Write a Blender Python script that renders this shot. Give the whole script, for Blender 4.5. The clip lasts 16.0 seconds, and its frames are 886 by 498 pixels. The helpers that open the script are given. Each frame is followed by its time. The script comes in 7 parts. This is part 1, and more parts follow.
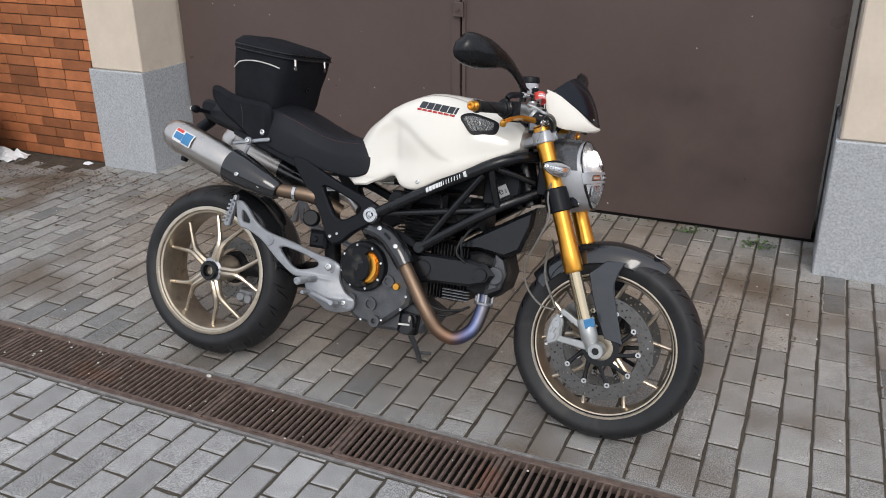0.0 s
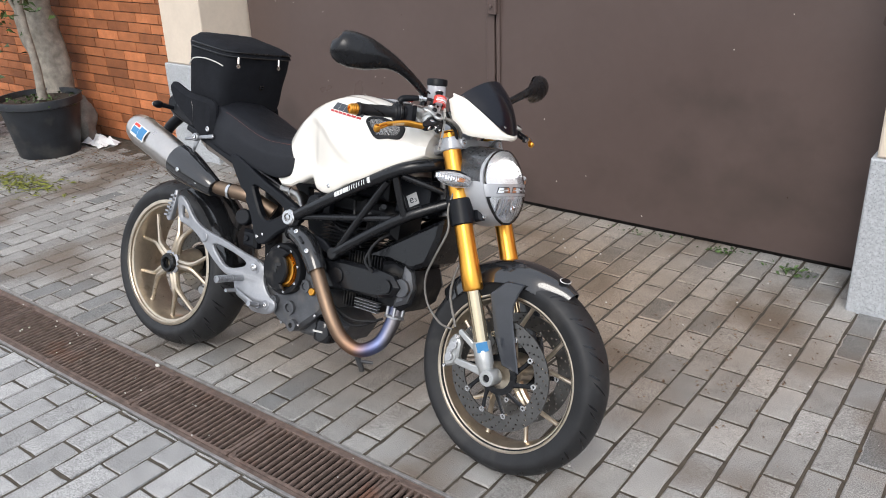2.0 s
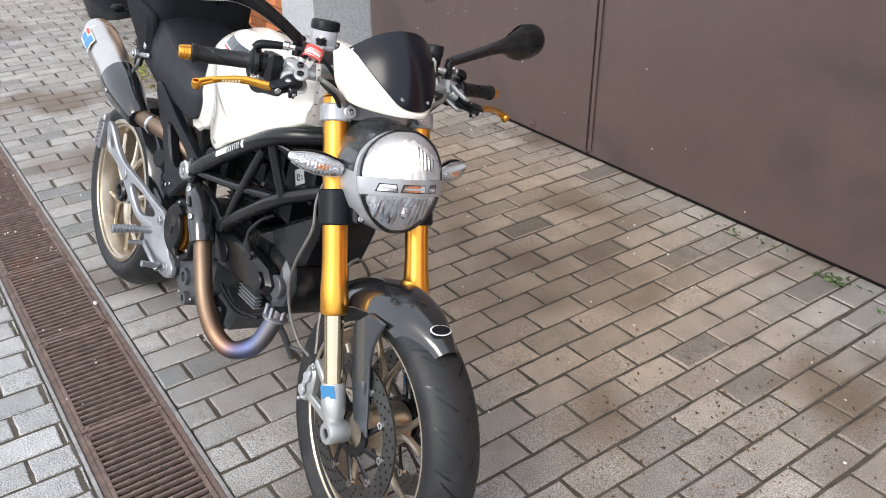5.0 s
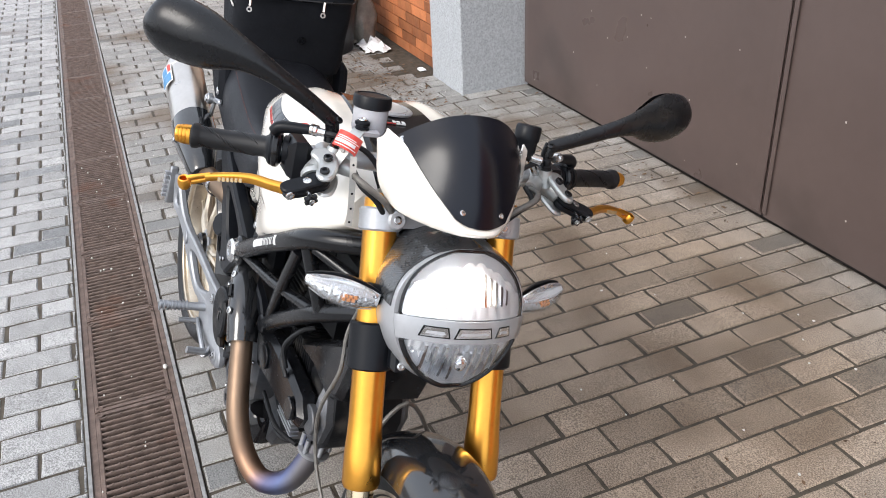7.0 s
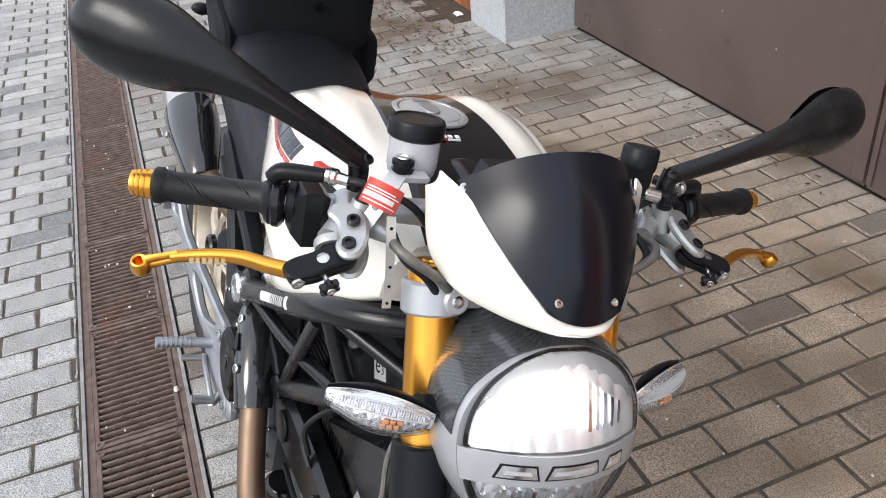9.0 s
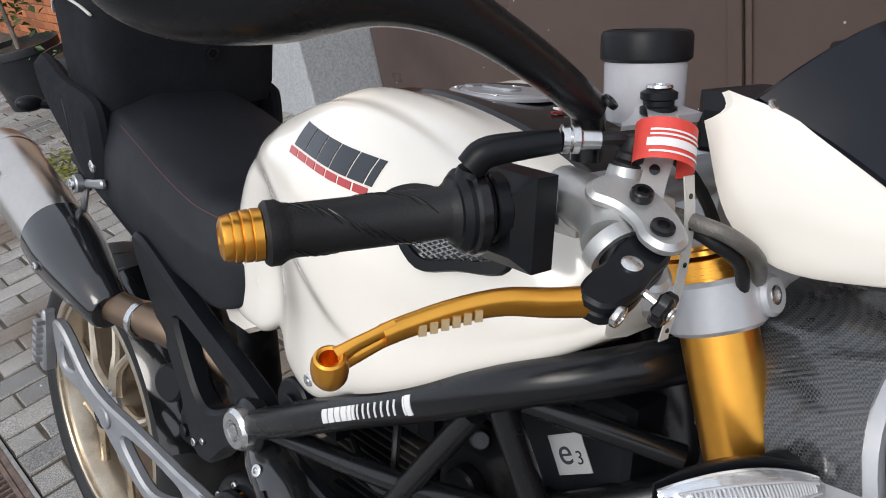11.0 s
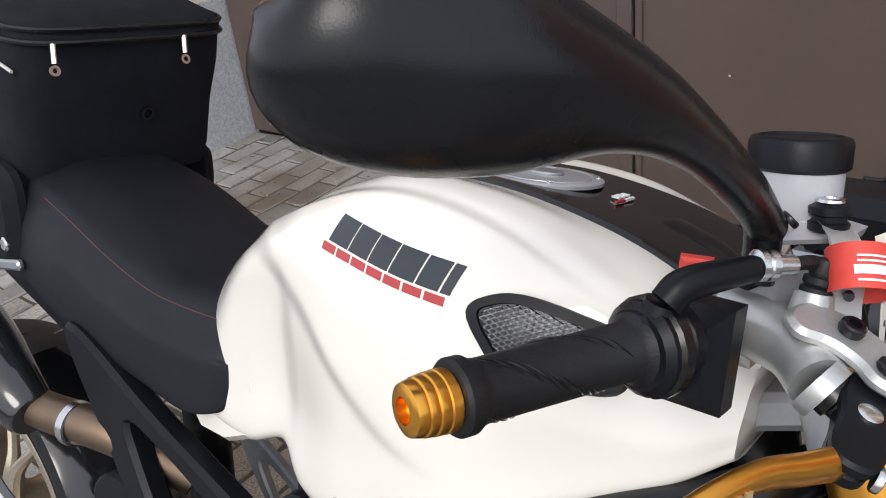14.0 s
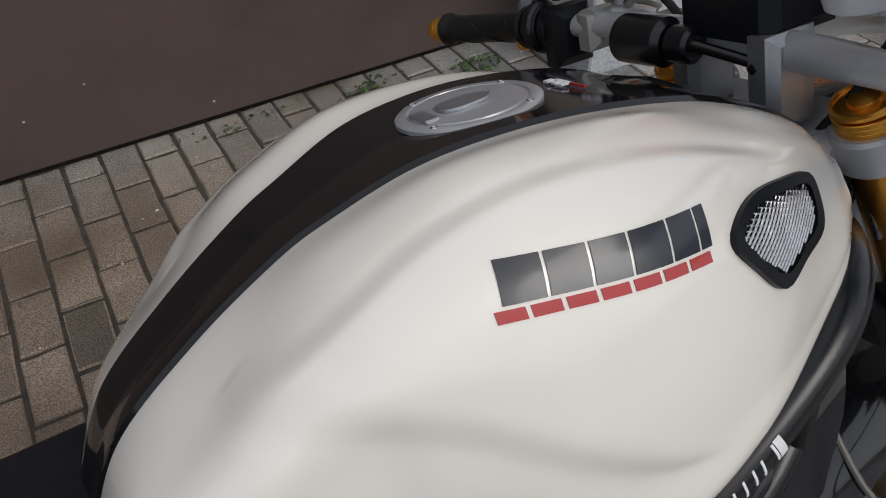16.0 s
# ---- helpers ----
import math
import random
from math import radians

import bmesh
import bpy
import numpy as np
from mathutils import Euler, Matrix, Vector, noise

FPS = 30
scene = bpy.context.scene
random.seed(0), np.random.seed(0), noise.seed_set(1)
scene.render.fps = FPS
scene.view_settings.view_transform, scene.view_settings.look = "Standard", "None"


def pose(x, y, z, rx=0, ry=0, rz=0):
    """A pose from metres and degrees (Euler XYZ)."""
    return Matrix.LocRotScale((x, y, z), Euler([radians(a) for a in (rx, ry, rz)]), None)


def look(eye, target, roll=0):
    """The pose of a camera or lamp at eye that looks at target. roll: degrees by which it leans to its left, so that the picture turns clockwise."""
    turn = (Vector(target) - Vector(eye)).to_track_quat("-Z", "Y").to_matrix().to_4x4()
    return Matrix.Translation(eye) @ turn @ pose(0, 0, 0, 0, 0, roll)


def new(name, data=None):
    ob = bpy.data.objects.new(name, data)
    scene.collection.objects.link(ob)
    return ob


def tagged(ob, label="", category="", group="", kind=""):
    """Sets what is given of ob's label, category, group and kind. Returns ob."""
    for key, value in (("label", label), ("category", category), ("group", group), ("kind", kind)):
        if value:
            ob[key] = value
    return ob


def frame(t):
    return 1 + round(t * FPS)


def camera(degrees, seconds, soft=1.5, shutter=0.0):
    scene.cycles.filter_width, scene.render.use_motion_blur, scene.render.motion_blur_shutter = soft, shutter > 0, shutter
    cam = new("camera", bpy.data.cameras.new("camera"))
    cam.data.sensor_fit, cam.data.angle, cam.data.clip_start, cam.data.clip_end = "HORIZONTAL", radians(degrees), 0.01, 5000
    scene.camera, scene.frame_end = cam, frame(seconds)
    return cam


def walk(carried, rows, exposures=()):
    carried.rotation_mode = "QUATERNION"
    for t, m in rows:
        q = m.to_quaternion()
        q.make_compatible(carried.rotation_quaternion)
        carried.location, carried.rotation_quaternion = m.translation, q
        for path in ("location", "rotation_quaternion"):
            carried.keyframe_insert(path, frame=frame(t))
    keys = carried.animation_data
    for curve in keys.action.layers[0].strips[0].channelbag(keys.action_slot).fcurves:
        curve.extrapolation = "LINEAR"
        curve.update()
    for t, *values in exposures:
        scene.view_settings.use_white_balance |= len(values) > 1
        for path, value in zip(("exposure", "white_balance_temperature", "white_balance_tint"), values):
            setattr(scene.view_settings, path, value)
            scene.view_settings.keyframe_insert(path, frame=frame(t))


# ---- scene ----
cam = camera(56.1, 16.0, 0.95)

PATH = [
    (0, (-0.146, -0.186, 1.594), (-0.899, 1.493, 0.81), -0.4),
    (0.5, (0.101, -0.152, 1.58), (-0.692, 1.512, 0.803), -0.9),
    (1, (0.263, -0.047, 1.58), (-0.622, 1.574, 0.813), -2.0),
    (1.5, (0.35, 0.182, 1.565), (-0.616, 1.756, 0.799), -2.3),
    (2, (0.496, 0.352, 1.562), (-0.624, 1.813, 0.78), -2.1),
    (2.5, (0.638, 0.542, 1.55), (-0.556, 1.899, 0.693), -0.9),
    (3, (0.621, 0.723, 1.508), (-0.581, 2.047, 0.613), -0.1),
    (3.2, (0.606, 0.795, 1.502), (-0.607, 2.095, 0.587), -0.1),
    (5.3, (0.597, 1.507, 1.508), (-0.869, 2.451, 0.529), -1.1),
    (5.5, (0.563, 1.559, 1.514), (-0.93, 2.46, 0.534), -1.7),
    (6, (0.486, 1.729, 1.51), (-1.085, 2.495, 0.538), -3.0),
    (6.5, (0.393, 1.824, 1.504), (-1.219, 2.503, 0.533), -3.0),
    (6.7, (0.334, 1.84, 1.497), (-1.284, 2.504, 0.527), -3.1),
    (7, (0.223, 1.857, 1.484), (-1.402, 2.504, 0.514), -2.8),
    (7.5, (0.063, 1.896, 1.466), (-1.557, 2.533, 0.481), -2.9),
    (8, (-0.076, 1.971, 1.452), (-1.688, 2.591, 0.445), -3.7),
    (8.5, (-0.144, 1.999, 1.443), (-1.741, 2.559, 0.377), -5.1),
    (9, (-0.193, 1.981, 1.435), (-1.776, 2.514, 0.335), -5.5),
    (9.5, (-0.318, 1.883, 1.427), (-1.868, 2.45, 0.297), -6.1),
    (9.7, (-0.377, 1.829, 1.426), (-1.869, 2.503, 0.277), -6.2),
    (11.8, (-0.643, 1.765, 1.167), (-2.021, 2.896, 0.26), -12.6),
    (12, (-0.644, 1.758, 1.167), (-2.016, 2.901, 0.266), -12.5),
    (12.5, (-0.64, 1.753, 1.168), (-2.0, 2.917, 0.276), -11.9),
    (13, (-0.641, 1.743, 1.176), (-1.995, 2.92, 0.292), -11.4),
    (13.5, (-0.683, 1.734, 1.211), (-1.952, 2.988, 0.306), -9.1),
    (14, (-0.802, 1.731, 1.289), (-1.948, 3.058, 0.326), -7.4),
    (14.5, (-1.018, 1.652, 1.325), (-1.827, 3.201, 0.352), -5.7),
    (15, (-1.202, 1.762, 1.296), (-1.509, 3.411, 0.208), -4.8),
    (15.5, (-1.314, 1.852, 1.279), (-1.108, 3.378, 0.003), -3.0),
    (16, (-1.418, 1.868, 1.291), (-0.752, 3.209, -0.035), -3.5),
]
walk(cam, [(t, look(eye, target, roll)) for t, eye, target, roll in PATH],
     exposures=[(0, -0.38), (0.5, 0.0), (1, 0.06), (2.5, 0.12), (5.5, 0.42), (7, 0.35), (9.7, 0.15), (11.8, -0.4), (13, -0.38), (14, -0.15), (14.5, -0.18), (15, -0.32), (15.5, -0.7), (16, -0.85)])

from mathutils.geometry import tessellate_polygon

# ---- world, sun, exposure ----
world = bpy.data.worlds.new("sky")
scene.world = world
world.use_nodes = True
wn = world.node_tree
wn.nodes.clear()
sky = wn.nodes.new("ShaderNodeTexSky")
sky.sky_type, sky.sun_disc = "NISHITA", False
sky.sun_elevation, sky.sun_rotation = radians(48), radians(160)
sky.air_density, sky.dust_density = 1.0, 4.0
grey = wn.nodes.new("ShaderNodeMix")
grey.data_type = "RGBA"
grey.inputs[0].default_value = 0.72
grey.inputs[7].default_value = (7.0, 7.45, 8.2, 1)
back = wn.nodes.new("ShaderNodeBackground")
back.inputs[1].default_value = 0.20
wout = wn.nodes.new("ShaderNodeOutputWorld")
wn.links.new(sky.outputs[0], grey.inputs[6])
wn.links.new(grey.outputs[2], back.inputs[0])
wn.links.new(back.outputs[0], wout.inputs[0])
sun = new("sun", bpy.data.lights.new("sun", "SUN"))
sun.data.energy, sun.data.angle, sun.data.color = 1.7, radians(26), (1.0, 0.965, 0.92)
sun.matrix_world = look((1.5, -4.0, 6.0), (-1.2, 2.2, 0.3))


# ---- materials ----
def mat(name, col, rough=0.5, metal=0.0, var=0.15, scale=30.0, bump=0.1, fine=300.0, coat=0.0, spec=0.5, speck=None,
        random_by="", rand=0.0, world_space=False, trans=0.0, ior=1.45, dirt=None, dirt_scale=3.0, dirt_at=0.55, grain=0.0, odd=0.0, stain=None):
    """A surface: base colour varied at two scales, fine relief, optional stains, specks and per-piece variation."""
    m = bpy.data.materials.new(name)
    m.use_nodes = True
    nt = m.node_tree
    N, L = nt.nodes, nt.links
    b = N["Principled BSDF"]
    b.inputs["Roughness"].default_value = rough
    b.inputs["Metallic"].default_value = metal
    b.inputs["Coat Weight"].default_value = coat
    b.inputs["Coat Roughness"].default_value = 0.06
    b.inputs["Specular IOR Level"].default_value = spec
    b.inputs["Transmission Weight"].default_value = trans
    b.inputs["IOR"].default_value = ior
    if world_space:
        pos = N.new("ShaderNodeNewGeometry").outputs["Position"]
    else:
        pos = N.new("ShaderNodeTexCoord").outputs["Object"]

    def noise_at(s, detail=3.0):
        n = N.new("ShaderNodeTexNoise")
        n.inputs["Scale"].default_value = s
        n.inputs["Detail"].default_value = detail
        L.new(pos, n.inputs["Vector"])
        return n.outputs["Fac"]

    def mixed(fac, a, c, blend="MIX"):
        k = N.new("ShaderNodeMix")
        k.data_type, k.blend_type = "RGBA", blend
        for v, i in ((fac, 0), (a, 6), (c, 7)):
            if isinstance(v, (int, float)):
                k.inputs[i].default_value = v
            elif isinstance(v, tuple):
                k.inputs[i].default_value = (*v, 1)
            else:
                L.new(v, k.inputs[i])
        return k.outputs[2]

    def ramp(fac, lo, hi):
        r = N.new("ShaderNodeMapRange")
        r.inputs[1].default_value, r.inputs[2].default_value = lo, hi
        L.new(fac, r.inputs[0])
        return r.outputs[0]

    dark = tuple(max(0.0, v * (1 - var)) for v in col)
    light = tuple(min(1.0, v * (1 + var)) for v in col)
    c = mixed(ramp(noise_at(scale), 0.3, 0.7), dark, light)
    if var > 0:
        c = mixed(ramp(noise_at(scale * 9, 2.0), 0.3, 0.7), c, mixed(min(0.4, var * 2), c, tuple(v * 0.6 for v in col)))
    if grain:
        coarse = noise_at(55, 4.0)
        amount = ramp(coarse, 0.25, 0.75)
        gritty = mixed(ramp(noise_at(260, 1.5), 0.36, 0.64), mixed(grain, c, tuple(v * 0.30 for v in col)), mixed(grain * 0.75, c, tuple(min(1.0, v * 2.0) for v in col)))
        c = mixed(amount, mixed(0.6, c, gritty), gritty)
    if random_by:
        if random_by == "object":
            rnd = N.new("ShaderNodeObjectInfo").outputs["Random"]
        else:
            rnd = N.new("ShaderNodeNewGeometry").outputs["Random Per Island"]
        h = N.new("ShaderNodeMapRange")
        h.inputs[3].default_value, h.inputs[4].default_value = 1 - rand, 1 + rand
        L.new(rnd, h.inputs[0])
        hs = N.new("ShaderNodeHueSaturation")
        L.new(h.outputs[0], hs.inputs["Value"])
        L.new(c, hs.inputs["Color"])
        c = hs.outputs[0]
        if odd:
            few = N.new("ShaderNodeMath")
            few.operation = "LESS_THAN"
            few.inputs[1].default_value = odd
            again = N.new("ShaderNodeMath")
            again.operation = "FRACT"
            spread = N.new("ShaderNodeMath")
            spread.operation = "MULTIPLY"
            spread.inputs[1].default_value = 17.31
            L.new(rnd, spread.inputs[0])
            L.new(spread.outputs[0], again.inputs[0])
            L.new(again.outputs[0], few.inputs[0])
            c = mixed(few.outputs[0], c, mixed(1.0, c, (0.64, 0.66, 0.68), "MULTIPLY"))
    if stain:
        # a broad brown stain, stronger at the middle of its patch, with a ragged rim
        tint, (sx, sy), (rx, ry) = stain
        far = N.new("ShaderNodeVectorMath")
        far.operation = "DISTANCE"
        flat = N.new("ShaderNodeVectorMath")
        flat.operation = "MULTIPLY"
        flat.inputs[1].default_value = (1 / rx, 1 / ry, 0)
        L.new(pos, flat.inputs[0])
        L.new(flat.outputs[0], far.inputs[0])
        far.inputs[1].default_value = (sx / rx, sy / ry, 0)
        ragged = N.new("ShaderNodeMath")
        ragged.operation = "ADD"
        L.new(far.outputs["Value"], ragged.inputs[0])
        L.new(ramp(noise_at(1.7, 5.0), -0.6, 1.6), ragged.inputs[1])
        c = mixed(ramp(ragged.outputs[0], 1.72, 1.05), c, mixed(1.0, c, tint, "MULTIPLY"))
    if dirt:
        c = mixed(ramp(noise_at(dirt_scale, 5.0), dirt_at, dirt_at + 0.16), c, mixed(0.75, c, dirt))
    if speck:
        v = N.new("ShaderNodeTexVoronoi")
        v.inputs["Scale"].default_value = speck[1]
        L.new(pos, v.inputs["Vector"])
        near = N.new("ShaderNodeMath")
        near.operation = "LESS_THAN"
        near.inputs[1].default_value = speck[2]
        L.new(v.outputs["Distance"], near.inputs[0])
        some = N.new("ShaderNodeSeparateColor")
        L.new(v.outputs["Color"], some.inputs[0])
        pick = N.new("ShaderNodeMath")
        pick.operation = "LESS_THAN"
        pick.inputs[1].default_value = speck[3]
        L.new(some.outputs[0], pick.inputs[0])
        both = N.new("ShaderNodeMath")
        both.operation = "MULTIPLY"
        L.new(near.outputs[0], both.inputs[0])
        L.new(pick.outputs[0], both.inputs[1])
        c = mixed(both.outputs[0], c, speck[0])
    L.new(c, b.inputs["Base Color"])
    r = N.new("ShaderNodeMapRange")
    r.inputs[3].default_value, r.inputs[4].default_value = max(0.02, rough * 0.8), min(1.0, rough * 1.2)
    L.new(noise_at(scale * 2.3), r.inputs[0])
    L.new(r.outputs[0], b.inputs["Roughness"])
    if bump:
        bm_ = N.new("ShaderNodeBump")
        bm_.inputs["Strength"].default_value = bump
        bm_.inputs["Distance"].default_value = 0.002
        L.new(noise_at(fine, 4.0), bm_.inputs["Height"])
        L.new(bm_.outputs[0], b.inputs["Normal"])
    return m


def carbon_mat(name, cell=260.0, rough=0.18, col=(0.012, 0.013, 0.015), light=(0.075, 0.08, 0.085)):
    m = mat(name, col, rough, var=0, bump=0, coat=0.8)
    nt = m.node_tree
    N, L = nt.nodes, nt.links
    tc = N.new("ShaderNodeTexCoord")
    ch = N.new("ShaderNodeTexChecker")
    ch.inputs["Scale"].default_value = cell
    ch.inputs[1].default_value, ch.inputs[2].default_value = (*col, 1), (*light, 1)
    mp = N.new("ShaderNodeMapping")
    mp.inputs["Rotation"].default_value = (0.6, 0.5, 0.785)
    L.new(tc.outputs["Object"], mp.inputs[0])
    L.new(mp.outputs[0], ch.inputs[0])
    L.new(ch.outputs[0], N["Principled BSDF"].inputs["Base Color"])
    return m


def glow_mat(name, col, strength):
    m = bpy.data.materials.new(name)
    m.use_nodes = True
    b = m.node_tree.nodes["Principled BSDF"]
    b.inputs["Base Color"].default_value = (*col, 1)
    b.inputs["Emission Color"].default_value = (*col, 1)
    b.inputs["Emission Strength"].default_value = strength
    return m


M_WHITE = mat("pearl_white_paint", (0.80, 0.762, 0.690), 0.22, var=0.015, scale=4, bump=0.0, coat=1.0)
M_BLACK_MATTE = mat("black_matte_plastic", (0.0060, 0.0070, 0.0095), 0.40, spec=0.26, var=0.15, scale=20, bump=0.06, fine=700)
M_BLACK_SATIN = mat("black_satin_paint", (0.006, 0.0065, 0.008), 0.26, var=0.1, scale=15, bump=0.02, fine=500)
M_BLACK_GLOSS = mat("black_gloss", (0.008, 0.008, 0.009), 0.08, var=0.05, bump=0)
M_SHELL = mat("black_mirror_shell", (0.006, 0.0065, 0.008), 0.27, spec=0.42, var=0.1, scale=15, bump=0.05, fine=900)
M_VISOR = mat("smoked_visor", (0.0025, 0.0035, 0.008), 0.24, spec=0.40, var=0.05, bump=0.02, fine=900)
M_RUBBER = mat("rubber", (0.009, 0.0095, 0.011), 0.5, spec=0.4, var=0.25, scale=25, bump=0.2, fine=500)
M_TYRE = mat("tyre_rubber", (0.013, 0.0135, 0.015), 0.55, var=0.3, scale=14, bump=0.25, fine=400, dirt=(0.040, 0.038, 0.036), dirt_scale=9, dirt_at=0.58)
M_SEAT = mat("seat_vinyl", (0.0105, 0.0115, 0.0150), 0.50, spec=0.28, var=0.12, scale=12, bump=0.18, fine=1300)
M_FABRIC = mat("black_nylon", (0.0120, 0.0132, 0.0165), 0.8, spec=0.15, var=0.2, scale=18, bump=0.35, fine=900)
M_GOLD = mat("gold_anodised", (0.84, 0.40, 0.065), 0.30, metal=1.0, var=0.06, scale=12, bump=0.03, fine=600)
M_STANCHION = mat("stanchion_nitride", (0.62, 0.52, 0.36), 0.1, metal=1.0, var=0.03, bump=0)
M_RIM = mat("champagne_rim", (0.56, 0.485, 0.385), 0.30, metal=0.88, var=0.12, scale=30, bump=0.05, fine=500, dirt=(0.2, 0.16, 0.11), dirt_scale=14, dirt_at=0.6)
M_SILVER = mat("silver_cast_alloy", (0.39, 0.40, 0.42), 0.42, metal=0.85, var=0.08, scale=30, bump=0.06, fine=700)
M_HANGER = mat("satin_grey_cast", (0.30, 0.31, 0.33), 0.48, metal=0.55, var=0.10, scale=30, bump=0.08, fine=700)
M_GREYPAINT = mat("silver_grey_paint", (0.42, 0.43, 0.45), 0.35, metal=0.35, var=0.05, scale=25, bump=0.03, coat=0.5)
M_CAST_PALE = mat("pale_cast_alloy", (0.47, 0.48, 0.475), 0.40, metal=0.7, var=0.08, scale=40, bump=0.06, fine=800)
M_STEEL = mat("bolt_steel", (0.66, 0.66, 0.66), 0.25, metal=1.0, var=0.1, scale=50, bump=0.03)
M_TITAN = mat("brushed_titanium", (0.56, 0.53, 0.50), 0.3, metal=1.0, var=0.06, scale=10, bump=0.05, fine=900)
M_ENGINE = mat("engine_grey_cast", (0.092, 0.096, 0.105), 0.45, metal=0.4, var=0.2, scale=30, bump=0.25, fine=500, dirt=(0.12, 0.11, 0.10), dirt_scale=18)
M_ENGINE_DK = mat("engine_black", (0.0065, 0.007, 0.0085), 0.45, metal=0.0, spec=0.25, var=0.3, scale=30, bump=0.2, fine=400, dirt=(0.06, 0.055, 0.05), dirt_scale=18)
M_DISC = mat("brake_disc_steel", (0.15, 0.147, 0.142), 0.4, metal=1.0, var=0.12, scale=40, bump=0.08, fine=800)
M_HOSE = mat("braided_hose", (0.19, 0.18, 0.165), 0.45, metal=0.5, var=0.2, scale=90, bump=0.4, fine=900)
M_CARBON = carbon_mat("carbon_weave", 640, 0.14, (0.009, 0.0095, 0.011), (0.017, 0.018, 0.020))
M_MUDLEG = mat("glossy_dark_grey_panel", (0.028, 0.031, 0.038), 0.20, var=0.1, scale=20, bump=0.02, coat=0.6)
M_CARBON_L = carbon_mat("carbon_weave_satin", 560, 0.28, (0.018, 0.019, 0.021), (0.060, 0.063, 0.067))
M_RES = mat("cloudy_reservoir", (0.62, 0.62, 0.66), 0.25, var=0.05, bump=0, trans=0.35)
M_RED = mat("red_tag_paper", (0.62, 0.06, 0.045), 0.5, var=0.1, bump=0.02)
M_REDMARK = mat("red_decal", (0.42, 0.03, 0.03), 0.2, var=0.05, bump=0, coat=0.6)
M_MARK = mat("charcoal_decal", (0.026, 0.030, 0.038), 0.24, var=0.05, bump=0, coat=0.25)
M_WHITEMARK = mat("white_decal", (0.72, 0.72, 0.72), 0.4, var=0.03, bump=0)
M_BLUEMARK = mat("blue_decal", (0.05, 0.20, 0.40), 0.35, var=0.05, bump=0)
M_ENGRAVE = mat("engraved_gold", (0.62, 0.47, 0.27), 0.5, metal=0.6, var=0.05, bump=0.02)
M_STICKER = mat("grey_sticker", (0.36, 0.37, 0.38), 0.5, var=0.06, bump=0)
M_STRAP = mat("grey_strap", (0.55, 0.54, 0.51), 0.4, var=0.08, bump=0.05)
M_AMBER = mat("amber_bulb", (0.62, 0.27, 0.12), 0.3, var=0.05, bump=0)
M_STITCH = mat("red_stitching", (0.11, 0.04, 0.034), 0.7, var=0.1, bump=0.1)
M_MIRROR = mat("mirror_glass", (0.85, 0.86, 0.88), 0.03, metal=1.0, var=0, bump=0)
M_REFLECT = mat("chromed_reflector", (0.95, 0.95, 0.96), 0.34, metal=0.45, var=0.02, bump=0.0)
M_CHROME = mat("bright_chrome", (0.88, 0.88, 0.90), 0.10, metal=1.0, var=0.02, bump=0.0)
M_LAMPCUP = mat("indicator_reflector", (0.93, 0.93, 0.94), 0.20, metal=0.8, var=0.02, bump=0.0)
M_CLEARGREY = mat("clear_plastic_ribs", (0.80, 0.81, 0.83), 0.12, var=0.02, bump=0.0, trans=0.6)
M_LAMP = glow_mat("lit_bulb", (1.0, 0.97, 0.92), 3.5)
M_GLASS = bpy.data.materials.new("lens_glass")
M_GLASS.use_nodes = True
_gn, _gl = M_GLASS.node_tree.nodes, M_GLASS.node_tree.links
_gn.clear()
_clear, _shine, _fres, _mix, _go = [_gn.new("ShaderNode" + k) for k in ("BsdfTransparent", "BsdfGlossy", "LayerWeight", "MixShader", "OutputMaterial")]
_clear.inputs[0].default_value = (0.93, 0.94, 0.95, 1)
_shine.inputs["Roughness"].default_value = 0.05
_fres.inputs[0].default_value = 0.12
_gl.new(_fres.outputs["Facing"], _mix.inputs[0])
_gl.new(_clear.outputs[0], _mix.inputs[1])
_gl.new(_shine.outputs[0], _mix.inputs[2])
_gl.new(_mix.outputs[0], _go.inputs[0])

M_GATE = mat("brown_gate_paint", (0.100, 0.073, 0.066), 0.30, var=0.06, scale=2.2, bump=0.05, fine=160, spec=0.50,
             speck=((0.50, 0.46, 0.42), 13, 0.052, 0.30), dirt=(0.055, 0.043, 0.038), dirt_scale=1.6, dirt_at=0.58)
# shade of the gate's gaps, put into a near-black colour
M_GATE_SHADE = mat("gate_gap_shade", (0.012, 0.010, 0.009), 0.9, var=0.2, bump=0.1)
M_STUCCO = mat("cream_stucco", (0.66, 0.57, 0.47), 0.85, var=0.05, scale=6, bump=0.35, fine=220, dirt=(0.5, 0.43, 0.35), dirt_scale=4, dirt_at=0.62)
M_GRANITE = mat("grey_granite", (0.44, 0.46, 0.48), 0.7, var=0.22, scale=90, bump=0.3, fine=350, speck=((0.2, 0.21, 0.22), 230, 0.35, 0.35))
M_BRICK = mat("orange_brick", (0.40, 0.140, 0.055), 0.75, var=0.16, scale=14, bump=0.3, fine=160, random_by="object", rand=0.45, world_space=True)
M_BRICK_FAR = mat("orange_brick_joined", (0.40, 0.140, 0.055), 0.75, var=0.16, scale=14, bump=0.3, fine=160, random_by="island", rand=0.45, world_space=True)
M_MORTAR = mat("brick_mortar", (0.13, 0.09, 0.065), 0.95, var=0.2, scale=30, bump=0.4)
